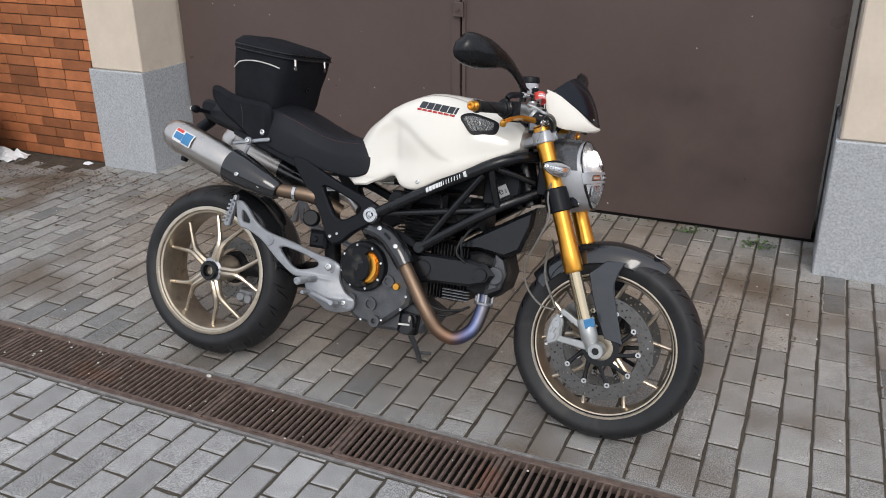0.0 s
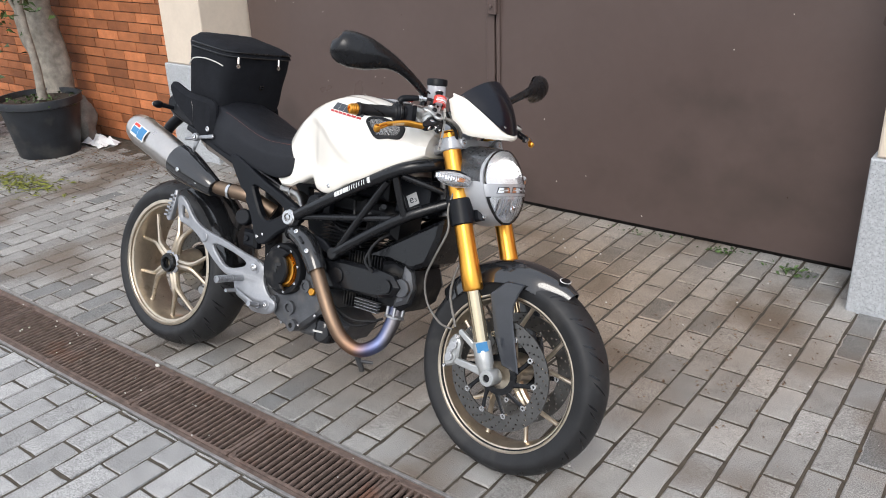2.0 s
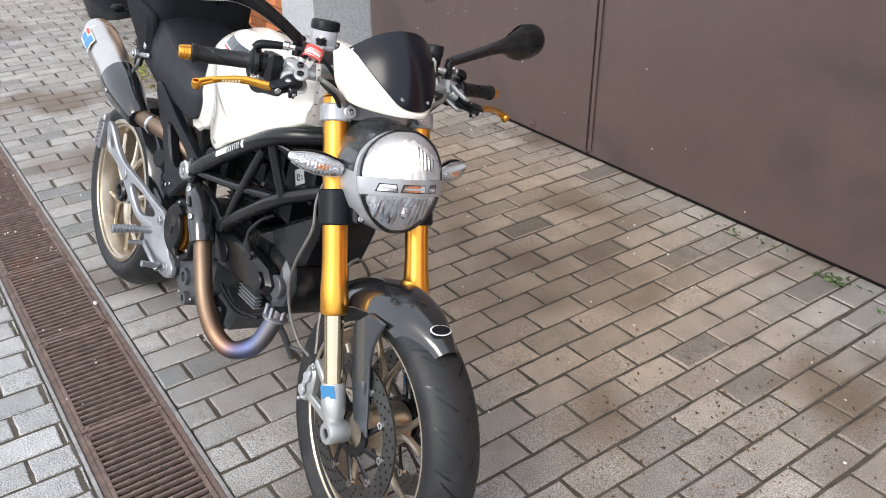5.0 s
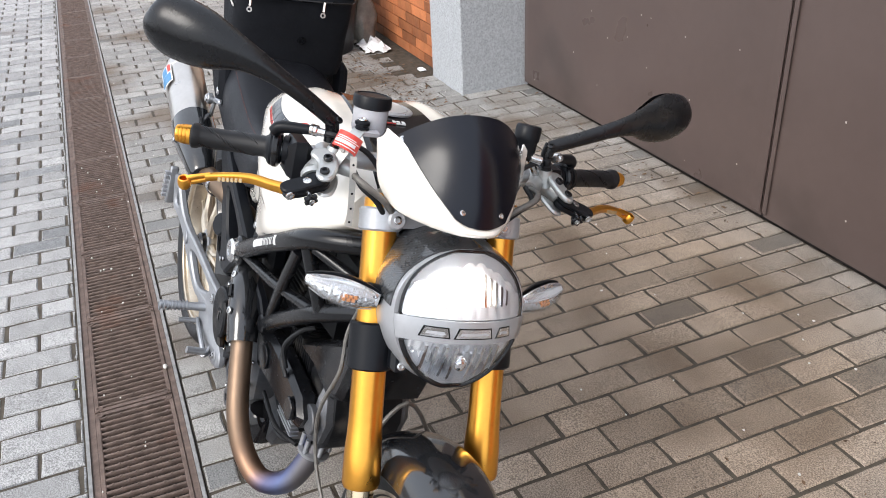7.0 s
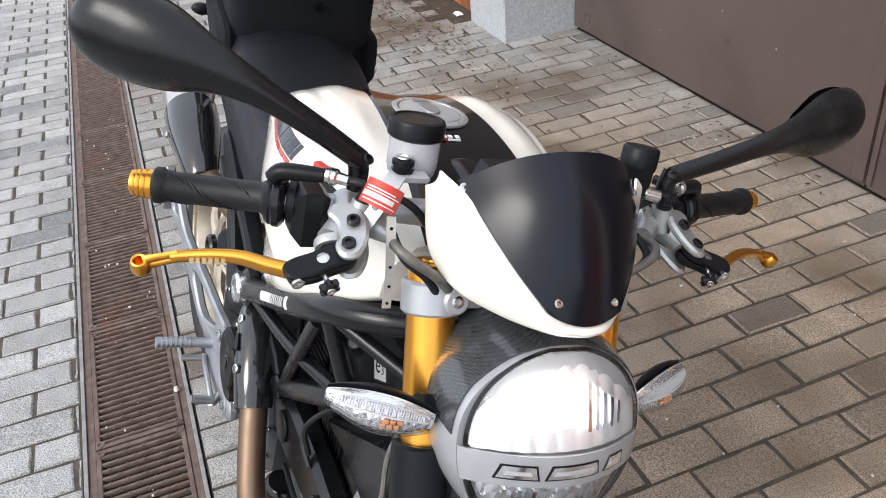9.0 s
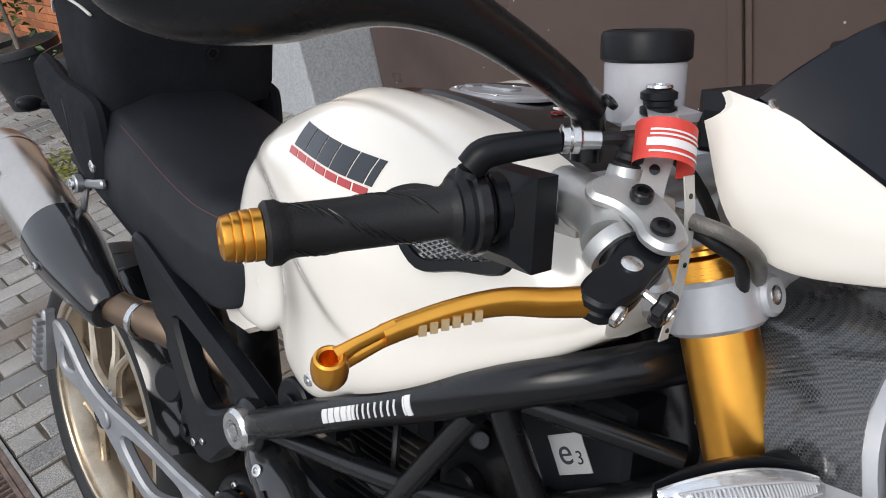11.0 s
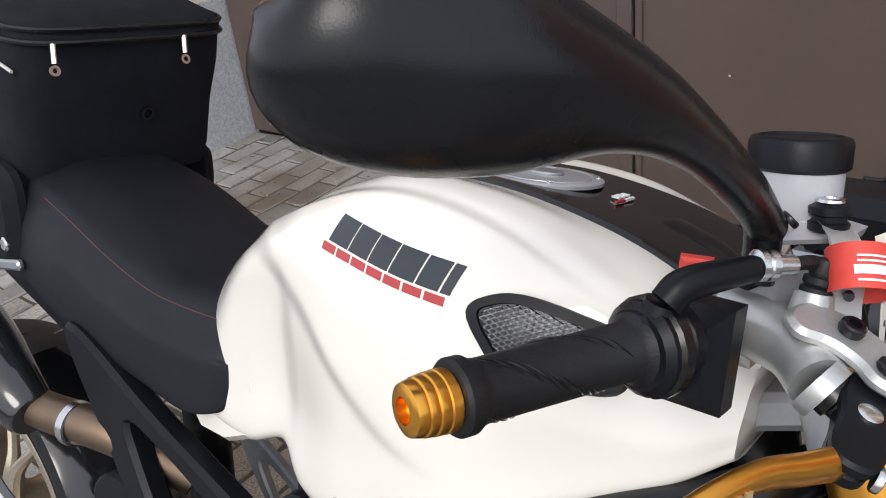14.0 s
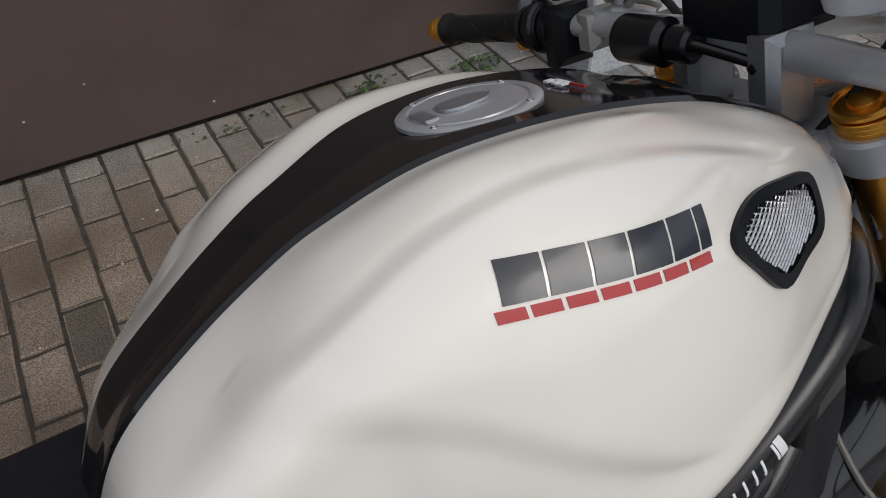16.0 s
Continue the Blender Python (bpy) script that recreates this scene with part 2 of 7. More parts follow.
PAVE = dict(grain=0.68, rough=0.88, var=0.28, scale=16, bump=1.0, fine=210, world_space=True, rand=0.20, odd=0.10, dirt=(0.105, 0.070, 0.043), dirt_scale=2.0, dirt_at=0.50,
            speck=((0.62, 0.60, 0.56), 9, 0.045, 0.22))
STAIN = ((0.95, 0.76, 0.60), (-1.75, 3.15), (1.7, 1.0))
M_PAVER = mat("brown_grey_paver", (0.290, 0.283, 0.270), random_by="object", stain=STAIN, **PAVE)
M_PAVER_FAR = mat("brown_grey_paver_joined", (0.290, 0.283, 0.270), random_by="island", stain=STAIN, **PAVE)
M_PAVER_ROAD = mat("pale_grey_paver", (0.326, 0.324, 0.321), random_by="island", **{**PAVE, "dirt_at": 0.66})
M_JOINT = mat("joint_sand", (0.070, 0.058, 0.044), 0.97, var=0.4, scale=25, bump=0.6, world_space=True)
M_IRON = mat("rusty_cast_iron", (0.145, 0.103, 0.086), 0.75, metal=0.15, var=0.35, scale=30, bump=0.5, fine=240, world_space=True,
             dirt=(0.17, 0.075, 0.045), dirt_scale=5, dirt_at=0.58)
# one near-black colour for the drain channel's floor and sides
M_DRAINDARK = mat("near_black_drain_channel", (0.016, 0.014, 0.012), 0.95, var=0.3, bump=0.4)
M_RAIL = mat("galvanised_edge", (0.30, 0.29, 0.28), 0.5, metal=0.5, var=0.25, scale=40, bump=0.2)
M_POT = mat("dark_plastic_pot", (0.018, 0.021, 0.026), 0.45, var=0.25, scale=10, bump=0.12, dirt=(0.06, 0.058, 0.055), dirt_scale=7)
M_SOIL = mat("potting_soil", (0.05, 0.037, 0.027), 0.95, var=0.4, scale=40, bump=0.8)
M_BARK = mat("grey_bark", (0.25, 0.225, 0.19), 0.9, var=0.35, scale=22, bump=0.9, fine=60)
M_LEAF = mat("leaf_green", (0.06, 0.105, 0.03), 0.5, var=0.35, scale=12, bump=0.1, random_by="island", rand=0.5)
M_FLOWER = mat("yellow_petal", (0.72, 0.42, 0.05), 0.55, var=0.2, bump=0.05)
M_ROCK = mat("grey_rock", (0.22, 0.205, 0.185), 0.9, var=0.35, scale=14, bump=0.9, fine=70)
M_PAPER = mat("white_paper", (0.78, 0.79, 0.80), 0.7, var=0.05, scale=20, bump=0.1)
M_DEBRIS = mat("dry_leaf_litter", (0.11, 0.065, 0.035), 0.9, var=0.5, scale=30, bump=0.3, random_by="island", rand=0.6)
M_MOSS = mat("moss", (0.14, 0.15, 0.03), 0.95, var=0.4, scale=50, bump=0.6, random_by="island", rand=0.4)
M_STONE = mat("pale_grit", (0.62, 0.6, 0.56), 0.8, var=0.2, scale=50, bump=0.2)


# ---- geometry helpers: each returns (vertices, faces) ----
def join(*vfs):
    V, F = [], []
    for v, f in vfs:
        o = len(V)
        V += [tuple(p) for p in v]
        F += [tuple(i + o for i in q) for q in f]
    return V, F


def moved(vf, m):
    return [tuple(m @ Vector(p)) for p in vf[0]], vf[1]


def mirror_y(vf):
    return [(x, -y, z) for x, y, z in vf[0]], [tuple(reversed(f)) for f in vf[1]]


def along(p, d, up=(0, 0, 1)):
    """Pose at p whose z axis runs along d."""
    q = Vector(d).to_track_quat("Z", "Y")
    return Matrix.Translation(p) @ q.to_matrix().to_4x4()


def spline(pts, k=6, closed=False):
    """Catmull-Rom through the points, k steps a span."""
    P = [np.array(p, float) for p in pts]
    n = len(P)
    if k <= 1 or n < 3:
        return [tuple(p.tolist()) for p in P]
    res = []
    spans = n if closed else n - 1
    for i in range(spans):
        if closed:
            a, b, c, d = P[i - 1], P[i], P[(i + 1) % n], P[(i + 2) % n]
        else:
            b, c = P[i], P[i + 1]
            a = P[i - 1] if i else 2 * b - c
            d = P[i + 2] if i + 2 < n else 2 * c - b
        for j in range(k):
            t = j / k
            res.append(tuple((0.5 * (2 * b + (c - a) * t + (2 * a - 5 * b + 4 * c - d) * t * t + (3 * b - a - 3 * c + d) * t ** 3)).tolist()))
    if not closed:
        res.append(tuple(P[-1].tolist()))
    return res


def loft(loops, caps=True, closed_ring=True, wrap=False):
    n = len(loops[0])
    V = [tuple(p) for l in loops for p in l]
    F = []
    rows = len(loops)
    for i in range(rows if wrap else rows - 1):
        for j in range(n if closed_ring else n - 1):
            a, b = i * n + j, i * n + (j + 1) % n
            c, d = ((i + 1) % rows) * n + (j + 1) % n, ((i + 1) % rows) * n + j
            F.append((a, b, c, d))
    if caps and closed_ring and not wrap:
        F.append(tuple(reversed(range(n))))
        F.append(tuple(range((rows - 1) * n, rows * n)))
    return V, F


def tube(pts, r, n=10, k=5, caps=True, flat=1.0):
    """A round bar along a smooth line; r is a number or one for each point; flat squashes it across."""
    rs = [r] * len(pts) if isinstance(r, (int, float)) else list(r)
    path = spline([(*p, q) for p, q in zip(pts, rs)], k)
    loops = []
    prev = None
    for i, p in enumerate(path):
        a = Vector(path[max(i - 1, 0)][:3])
        b = Vector(path[min(i + 1, len(path) - 1)][:3])
        d = (b - a).normalized()
        if prev is None:
            x = d.orthogonal().normalized() if abs(d.z) > 0.9 else d.cross(Vector((0, 0, 1))).normalized()
        else:
            x = (prev - d * prev.dot(d)).normalized()
        prev = x
        y = d.cross(x)
        loops.append([tuple(Vector(p[:3]) + p[3] * (math.cos(t) * x + flat * math.sin(t) * y)) for t in (2 * math.pi * j / n for j in range(n))])
    return loft(loops, caps)


def lathe(profile, n=32, m=None, caps=True):
    """Profile of (radius, height) turned about z, then placed by m."""
    loops = [[(r * math.cos(2 * math.pi * j / n), r * math.sin(2 * math.pi * j / n), h) for j in range(n)] for r, h in profile]
    vf = loft(loops, caps)
    return moved(vf, m) if m else vf


def ring(profile, n=48, m=None):
    """A closed profile turned about z: a ring."""
    loops = [[(r * math.cos(2 * math.pi * j / n), r * math.sin(2 * math.pi * j / n), h) for r, h in profile] for j in range(n)]
    vf = loft(loops, False, True, True)
    return moved(vf, m) if m else vf


def cyl(p, d, r, h, b=0.15, n=20):
    """A chamfered cylinder from p along d."""
    c = min(r, h) * b
    return lathe([(r - c, 0), (r, c), (r, h - c), (r - c, h)], n, along(p, d))


def shrink(poly, b):
    """A 2D outline moved inwards by b."""
    n = len(poly)
    area = sum(poly[i][0] * poly[(i + 1) % n][1] - poly[(i + 1) % n][0] * poly[i][1] for i in range(n))
    s = 1 if area > 0 else -1
    res = []
    for i in range(n):
        p, a, c = Vector(poly[i]), Vector(poly[i - 1]), Vector(poly[(i + 1) % n])
        u, v = (p - a), (c - p)
        if u.length < 1e-9 or v.length < 1e-9:
            res.append(tuple(p))
            continue
        u.normalize(), v.normalize()
        n1, n2 = Vector((-u.y, u.x)) * s, Vector((-v.y, v.x)) * s
        k = (n1 + n2)
        k = k / max(0.4, k.dot(n1)) if k.length > 1e-6 else n1
        res.append(tuple(p + k * b))
    return res


def prism(poly, y0, y1, b=0.003, shear=None):
    """An outline in x, z made solid from y0 to y1 with chamfered rims; shear(x, z) moves it in y."""
    inner = shrink(poly, b) if b else poly
    s = shear or (lambda x, z: 0.0)
    lo, hi = min(y0, y1), max(y0, y1)
    sets = [(inner, lo), (poly, lo + b), (poly, hi - b), (inner, hi)] if b else [(poly, lo), (poly, hi)]
    return loft([[(x, y + s(x, z), z) for x, z in pl] for pl, y in sets])


def block(x0, x1, y0, y1, z0, z1, b=0.004):
    return prism([(x0, z0), (x1, z0), (x1, z1), (x0, z1)], y0, y1, b)


def rounded(poly, times=2):
    """A closed outline with its corners cut round."""
    for _ in range(times):
        res = []
        for a, c in zip(poly, poly[1:] + poly[:1]):
            res += [(a[0] * 0.78 + c[0] * 0.22, a[1] * 0.78 + c[1] * 0.22), (a[0] * 0.22 + c[0] * 0.78, a[1] * 0.22 + c[1] * 0.78)]
        poly = res
    return poly


def cast_plate(outer, holes, y0, y1, b=0.003, shear=None):
    """A cast plate in x, z with windows through it and chamfered rims."""
    s = shear or (lambda x, z: 0.0)
    lo, hi = min(y0, y1), max(y0, y1)
    rims = [(rounded(outer), 1)] + [(rounded(h), -1) for h in holes]
    V, F, tops, bots = [], [], [], []
    for poly, sign in rims:
        n = len(poly)
        inner = shrink(poly, b * sign)
        o = len(V)
        for pl, y in ((inner, lo), (poly, lo + b), (poly, hi - b), (inner, hi)):
            V += [(x, y + s(x, z), z) for x, z in pl]
        for k in range(3):
            F += [(o + k * n + j, o + k * n + (j + 1) % n, o + (k + 1) * n + (j + 1) % n, o + (k + 1) * n + j) for j in range(n)]
        bots.append([(o + j, inner[j]) for j in range(n)])
        tops.append([(o + 3 * n + j, inner[j]) for j in range(n)])
    for caps in (bots, tops):
        ids = [i for c in caps for i, _ in c]
        for tri in tessellate_polygon([[Vector((p[0], p[1], 0)) for _, p in c] for c in caps]):
            F.append(tuple(ids[k] for k in tri))
    return V, F


def bar2(a, c, w0, w1, y0, y1, b=0.003, shear=None):
    """A flat tapered bar between two points of the x, z plane."""
    d = (Vector(c) - Vector(a)).normalized()
    nrm = Vector((-d.y, d.x))
    a, c = Vector(a), Vector(c)
    poly = [a - nrm * w0 / 2, c - nrm * w1 / 2, c + d * w1 * 0.25 - nrm * w1 * 0.2, c + d * w1 * 0.25 + nrm * w1 * 0.2, c + nrm * w1 / 2, a + nrm * w0 / 2, a - d * w0 * 0.25 + nrm * w0 * 0.2, a - d * w0 * 0.25 - nrm * w0 * 0.2]
    return prism([tuple(p) for p in poly], y0, y1, b, shear)


def blob(c, r, n=16, m=10):
    """A rounded lump with half axes r."""
    return lathe([(max(1e-4, math.sin(math.pi * i / m)), -math.cos(math.pi * i / m)) for i in range(m + 1)], n, Matrix.Translation(c) @ Matrix.Diagonal((*r, 1)))


def mesh_of(name, vf, material, angle=38):
    me = bpy.data.meshes.new(name)
    me.from_pydata([tuple(v) for v in vf[0]], [], [tuple(f) for f in vf[1]])
    bm = bmesh.new()
    bm.from_mesh(me)
    bmesh.ops.recalc_face_normals(bm, faces=bm.faces)
    bm.to_mesh(me)
    bm.free()
    me.polygons.foreach_set("use_smooth", [True] * len(me.polygons))
    me.set_sharp_from_angle(angle=radians(angle))
    if material:
        me.materials.append(material)
    return me


def part(name, vf, material, parent=None, label="", m=None, angle=38):
    """One mesh object under a thing or a part."""
    if m is not None:
        vf = moved(vf, m)
    ob = new(name, mesh_of(name, vf, material, angle))
    if parent is not None:
        ob.parent = parent
    if label:
        tagged(ob, label)
    return ob


def parts(name, vfs, material, parent, label="", m=None):
    """Alike pieces, each a mesh object of its own."""
    return [part(name, v, material, parent, label, m) for v in vfs]


def thing(name, vf, material, label, category, m=None, group="", kind="", angle=38):
    return tagged(part(name, vf, material, None, "", m, angle), label, category, group, kind)


def base(name, label, category, m):
    """An Empty at a thing's base, which carries its parts."""
    ob = new(name)
    ob.empty_display_size = 0.1
    ob.matrix_world = m
    return tagged(ob, label, category)


def screw(p, d, r=0.006, h=0.005):
    """A socket-head bolt: a chamfered head with a recess."""
    return lathe([(r * 0.9, 0), (r, h * 0.3), (r * 0.95, h * 0.85), (r * 0.8, h), (r * 0.5, h), (r * 0.45, h * 0.45)], 14, along(p, d))


# ---- the setting: ground, gate, pillars, walls ----
GX0, GX1, GY = -3.815, -0.03, 4.0          # the gate's ends and its face
DR0, DR1 = 1.612, 1.822                     # the drain's grates


def box_wall(name, x0, x1, y0, y1, z0, z1, m, label, category="wall", b=0.004):
    return thing(name, block(x0, x1, y0, y1, z0, z1, b), m, label, category, kind="structure")


# one sheet of ground, open only over the drain's channel
def sheet():
    V, F = [], []
    for y0, y1 in ((-60.0, DR0 - 0.03), (DR1 + 0.03, 60.0)):
        o = len(V)
        V += [(-60, y0, -0.0045), (60, y0, -0.0045), (60, y1, -0.0045), (-60, y1, -0.0045)]
        F.append((o, o + 1, o + 2, o + 3))
    for x0, x1 in ((-60.0, -11.0), (2.6, 60.0)):
        o = len(V)
        V += [(x0, DR0 - 0.03, -0.0045), (x1, DR0 - 0.03, -0.0045), (x1, DR1 + 0.03, -0.0045), (x0, DR1 + 0.03, -0.0045)]
        F.append((o, o + 1, o + 2, o + 3))
    return V, F


ground = thing("ground", sheet(), M_JOINT, "dark sandy bed under the concrete pavers", "ground", kind="structure")
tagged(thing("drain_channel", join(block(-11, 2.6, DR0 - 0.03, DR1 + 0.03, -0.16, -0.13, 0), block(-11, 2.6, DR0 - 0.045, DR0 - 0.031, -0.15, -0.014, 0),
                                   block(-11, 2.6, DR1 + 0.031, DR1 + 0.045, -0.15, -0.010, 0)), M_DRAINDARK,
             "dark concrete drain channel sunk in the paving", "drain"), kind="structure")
for i, y in enumerate((DR0 - 0.024, DR1 + 0.022)):
    lip = (y + 0.0055, DR0 - 0.0005) if i == 0 else (DR1 + 0.0005, y - 0.0055)
    thing("drain_lip", block(-11, 2.6, lip[0], lip[1], -0.04, -0.002, 0.001), M_IRON, "rusty iron seat of the drain grates", "drain edge", kind="structure")
    thing("drain_edge", block(-11, 2.6, y - 0.005, y + 0.005, -0.05, 0.004, 0.001), M_RAIL, "thin galvanised steel edge rail along the drain grates", "drain edge", kind="structure")


def grate_mesh():
    """A cast grate half a metre long: a frame, cross bars with knobs, and bolt lugs."""
    L, W = 0.496, DR1 - DR0
    parts = [block(0.002, L, 0, 0.012, -0.03, 0.0, 0.002), block(0.002, L, W - 0.012, W, -0.03, 0.0, 0.002),
             block(0.002, 0.014, 0.0125, W - 0.0125, -0.03, 0.0, 0.002), block(L - 0.012, L, 0.0125, W - 0.0125, -0.03, 0.0, 0.002)]
    bars_, n = [], 20
    for i in range(n):
        x = 0.014 + (L - 0.026) * (i + 0.5) / n
        one = [(prism([(x - 0.0036, -0.013), (x + 0.0036, -0.013), (x + 0.0047, -0.004), (x + 0.0032, -0.0008), (x - 0.0032, -0.0008), (x - 0.0047, -0.004)], 0.0118, W - 0.0118, 0))]
        for k in range(5):
            y = 0.028 + k * 0.04 + (0.02 if i % 2 else 0)
            if y < W - 0.018:
                one.append(lathe([(0.0045, -0.002), (0.0035, 0.001), (0.001, 0.0015)], 6, Matrix.Translation((x, y, 0))))
        bars_.append(mesh_of("bar", join(*one), M_IRON))
    for x in (0.014, L - 0.013):
        for y in (0.012, W - 0.012):
            parts.append(lathe([(0.011, -0.002), (0.010, 0.002), (0.007, 0.002), (0.006, 0.0)], 12, Matrix.Translation((x, y, 0))))
    return mesh_of("grate", join(*parts), M_IRON), bars_


GRATE, GRATE_BARS = grate_mesh()
for i in range(-17, 9):
    g = new("drain_grate", GRATE)
    g.matrix_world = pose(-1.838 + 0.502 * i, DR0, 0.001 + 0.001 * random.random(), random.uniform(-0.2, 0.2), random.uniform(-0.15, 0.15), 0)
    for bar_me in GRATE_BARS:
        new("bar", bar_me).parent = g
    tagged(g, "rusty brown cast-iron drain grate with cross bars", "drain grate", "grates of the drain")

# gate: two sheet-metal leaves with flat steel strips, the gap's shade below as a near-black strip
gap = thing("gate_threshold", block(GX0, GX1, GY + 0.03, GY + 0.12, -0.02, 0.016, 0), M_GATE_SHADE, "near-black strip standing in for the shade under the metal gate", "threshold", kind="structure")


def leaf(x0, x1):
    """A sheet with faint dents, bent back at its rims."""
    nx, nz = 60, 40
    z0, z1 = 0.022, 2.9
    V, F = [], []
    for k in (0, 1):
        for i in range(nx + 1):
            for j in range(nz + 1):
                x, z = x0 + (x1 - x0) * i / nx, z0 + (z1 - z0) * j / nz
                edge = min(i, nx - i, j, nz - j)
                d = 0.0055 * noise.noise(Vector((x * 1.9, z * 1.4, 3.1))) + 0.0025 * noise.noise(Vector((x * 5, z * 4, 7.7)))
                V.append((x, GY + (0.03 if k else (d if edge else 0.004)), z))
    s = (nx + 1) * (nz + 1)
    for i in range(nx):
        for j in range(nz):
            a = i * (nz + 1) + j
            q = (a, a + nz + 1, a + nz + 2, a + 1)
            F += [q, tuple(s + v for v in reversed(q))]
    rim = [i * (nz + 1) for i in range(nx + 1)] + [nx * (nz + 1) + j for j in range(1, nz + 1)] + [i * (nz + 1) + nz for i in range(nx - 1, -1, -1)] + [j for j in range(nz - 1, 0, -1)]
    for a, c in zip(rim, rim[1:] + rim[:1]):
        F.append((a, c, s + c, s + a))
    return V, F


SEAM = -1.908
for x0, x1, side in ((GX0 + 0.012, SEAM - 0.006, -1), (SEAM + 0.006, GX1 - 0.012, 1)):
    lf = thing("gate_leaf", leaf(x0, x1), M_GATE, "brown painted sheet-metal gate leaf with paint chips and dents", "gate", group="leaves of the gate", kind="structure", angle=50)
    if side < 0:
        part("cover_strip", block(SEAM - 0.052, SEAM - 0.004, GY - 0.009, GY - 0.003, 0.04, 2.88, 0.002), M_GATE, lf)
        part("latch", join(block(SEAM - 0.03, SEAM + 0.022, GY - 0.035, GY - 0.010, 1.0, 1.075, 0.004), cyl((SEAM - 0.004, GY - 0.036, 1.04), (0, -1, 0), 0.009, 0.012)), M_GATE, lf)
    else:
        part("edge_angle", block(SEAM + 0.007, SEAM + 0.028, GY - 0.008, GY - 0.003, 0.04, 2.88, 0.002), M_GATE, lf)
    # rail behind the sheet, coloured near-black like the shaded gap
    part("bottom_rail", block(x0 + 0.01, x1 - 0.01, GY + 0.031, GY + 0.06, 0.03, 0.08, 0.002), M_GATE_SHADE, lf)
box_wall("gate_lintel", GX0 - 0.0, GX1 + 0.0, GY - 0.05, GY + 0.3, 2.92, 3.5, M_STUCCO, "cream stucco lintel over the gate")
# unseen backing, added so that the gate's gaps stay dark
box_wall("wall_behind_gate", GX0, GX1, GY + 0.6, GY + 0.7, -0.02, 2.9, M_GATE_SHADE, "unseen near-black backing added behind the gate to keep its gaps dark")

# pillars: granite foot, cream stucco shaft
for k, (x0, x1) in enumerate(((-4.243, -3.818), (-0.022, 0.40))):
    pil = base("pillar_%d" % (k + 1), "square cream stucco gate pillar on a grey granite base", "pillar", Matrix.Identity(4))
    tagged(pil, kind="structure")
    part("granite_base", block(x0, x1, 3.625, 4.35, -0.02, 0.622, 0.006), M_GRANITE, pil, "grey speckled granite cladding")
    part("shaft", block(x0 + 0.016, x1 - 0.012, 3.64, 4.34, 0.623, 3.5, 0.008), M_STUCCO, pil, "cream stucco")

# brick walls beside the pillars: mortar cores, the bricks come last
WALL_Y = 3.672
wall_l = box_wall("wall_left", -9.0, -4.246, WALL_Y + 0.012, WALL_Y + 0.3, -0.02, 3.4, M_MORTAR, "wall of orange and brown facing bricks with thin joints", b=0)
wall_r = box_wall("wall_right", 0.404, 4.5, WALL_Y + 0.012, WALL_Y + 0.3, -0.02, 3.4, M_MORTAR, "wall of orange facing bricks beyond the pillar", b=0)
box_wall("wall_left_top", -9.0, -4.246, WALL_Y + 0.004, WALL_Y + 0.3, 3.402, 3.5, M_STUCCO, "cream coping above the brick wall")


# ---- plants, paper and litter by the brick wall ----
def pot_at(name, x, y, r0, r1, h, label):
    p = base(name, label, "plant pot", Matrix.Translation((x, y, 0.0)))
    part("shell", lathe([(r0 * 0.98, 0.0), (r0, 0.006), (r1 * 0.985, h * 0.86), (r1 * 1.03, h * 0.865), (r1 * 1.05, h * 0.875), (r1 * 1.05, h * 0.985), (r1 * 1.04, h), (r1 * 0.98, h), (r1 * 0.95, h * 0.9), (r0 * 0.9, 0.02)], 48), M_POT, p, "")
    part("soil", lathe([(r1 * 0.955, h * 0.90), (r1 * 0.8, h * 0.925), (r1 * 0.4, h * 0.915), (0.001, h * 0.93)], 28), M_SOIL, p, "dry dark soil with small weeds")
    return p


def leaves(c, spread, n, size, seed):
    rng = random.Random(seed)
    V, F = [], []
    for _ in range(n):
        p = Vector((c[0] + rng.gauss(0, spread[0]), c[1] + rng.gauss(0, spread[1]), c[2] + rng.gauss(0, spread[2])))
        a = Euler((rng.uniform(-0.9, 0.9), rng.uniform(-0.9, 0.9), rng.uniform(0, 6.3))).to_matrix()
        s = size * rng.uniform(0.6, 1.3)
        o = len(V)
        for x, y, z in ((0, 0, 0), (0.28, 0.5, 0.12), (0, 1.0, -0.05), (-0.28, 0.5, 0.12), (0, 0.5, 0)):
            V.append(tuple(p + a @ Vector((x * s, y * s, z * s))))
        F += [(o, o + 1, o + 4), (o + 1, o + 2, o + 4), (o + 2, o + 3, o + 4), (o + 3, o, o + 4)]
    return V, F


pot_at("plant_pot", -5.12, 3.2, 0.2, 0.262, 0.40, "large black plastic pot with dry soil, standing on the paving")
tree = base("potted_tree", "small grey-stemmed tree growing in the black pot", "tree", Matrix.Translation((-5.12, 3.2, 0.372)))
part("trunk", tube([(0.03, 0.01, 0), (0.0, 0.03, 0.25), (-0.07, 0.04, 0.6), (-0.10, 0.08, 1.0), (-0.06, 0.1, 1.6)], [0.034, 0.027, 0.025, 0.022, 0.016], 12), M_BARK, tree)
part("limb", tube([(-0.05, 0.04, 0.5), (-0.16, 0.0, 0.75), (-0.24, 0.0, 1.1)], [0.014, 0.011, 0.007], 8), M_BARK, tree)
part("limb", tube([(-0.09, 0.06, 0.75), (0.04, 0.1, 0.98), (0.12, 0.12, 1.3)], [0.013, 0.010, 0.007], 8), M_BARK, tree)
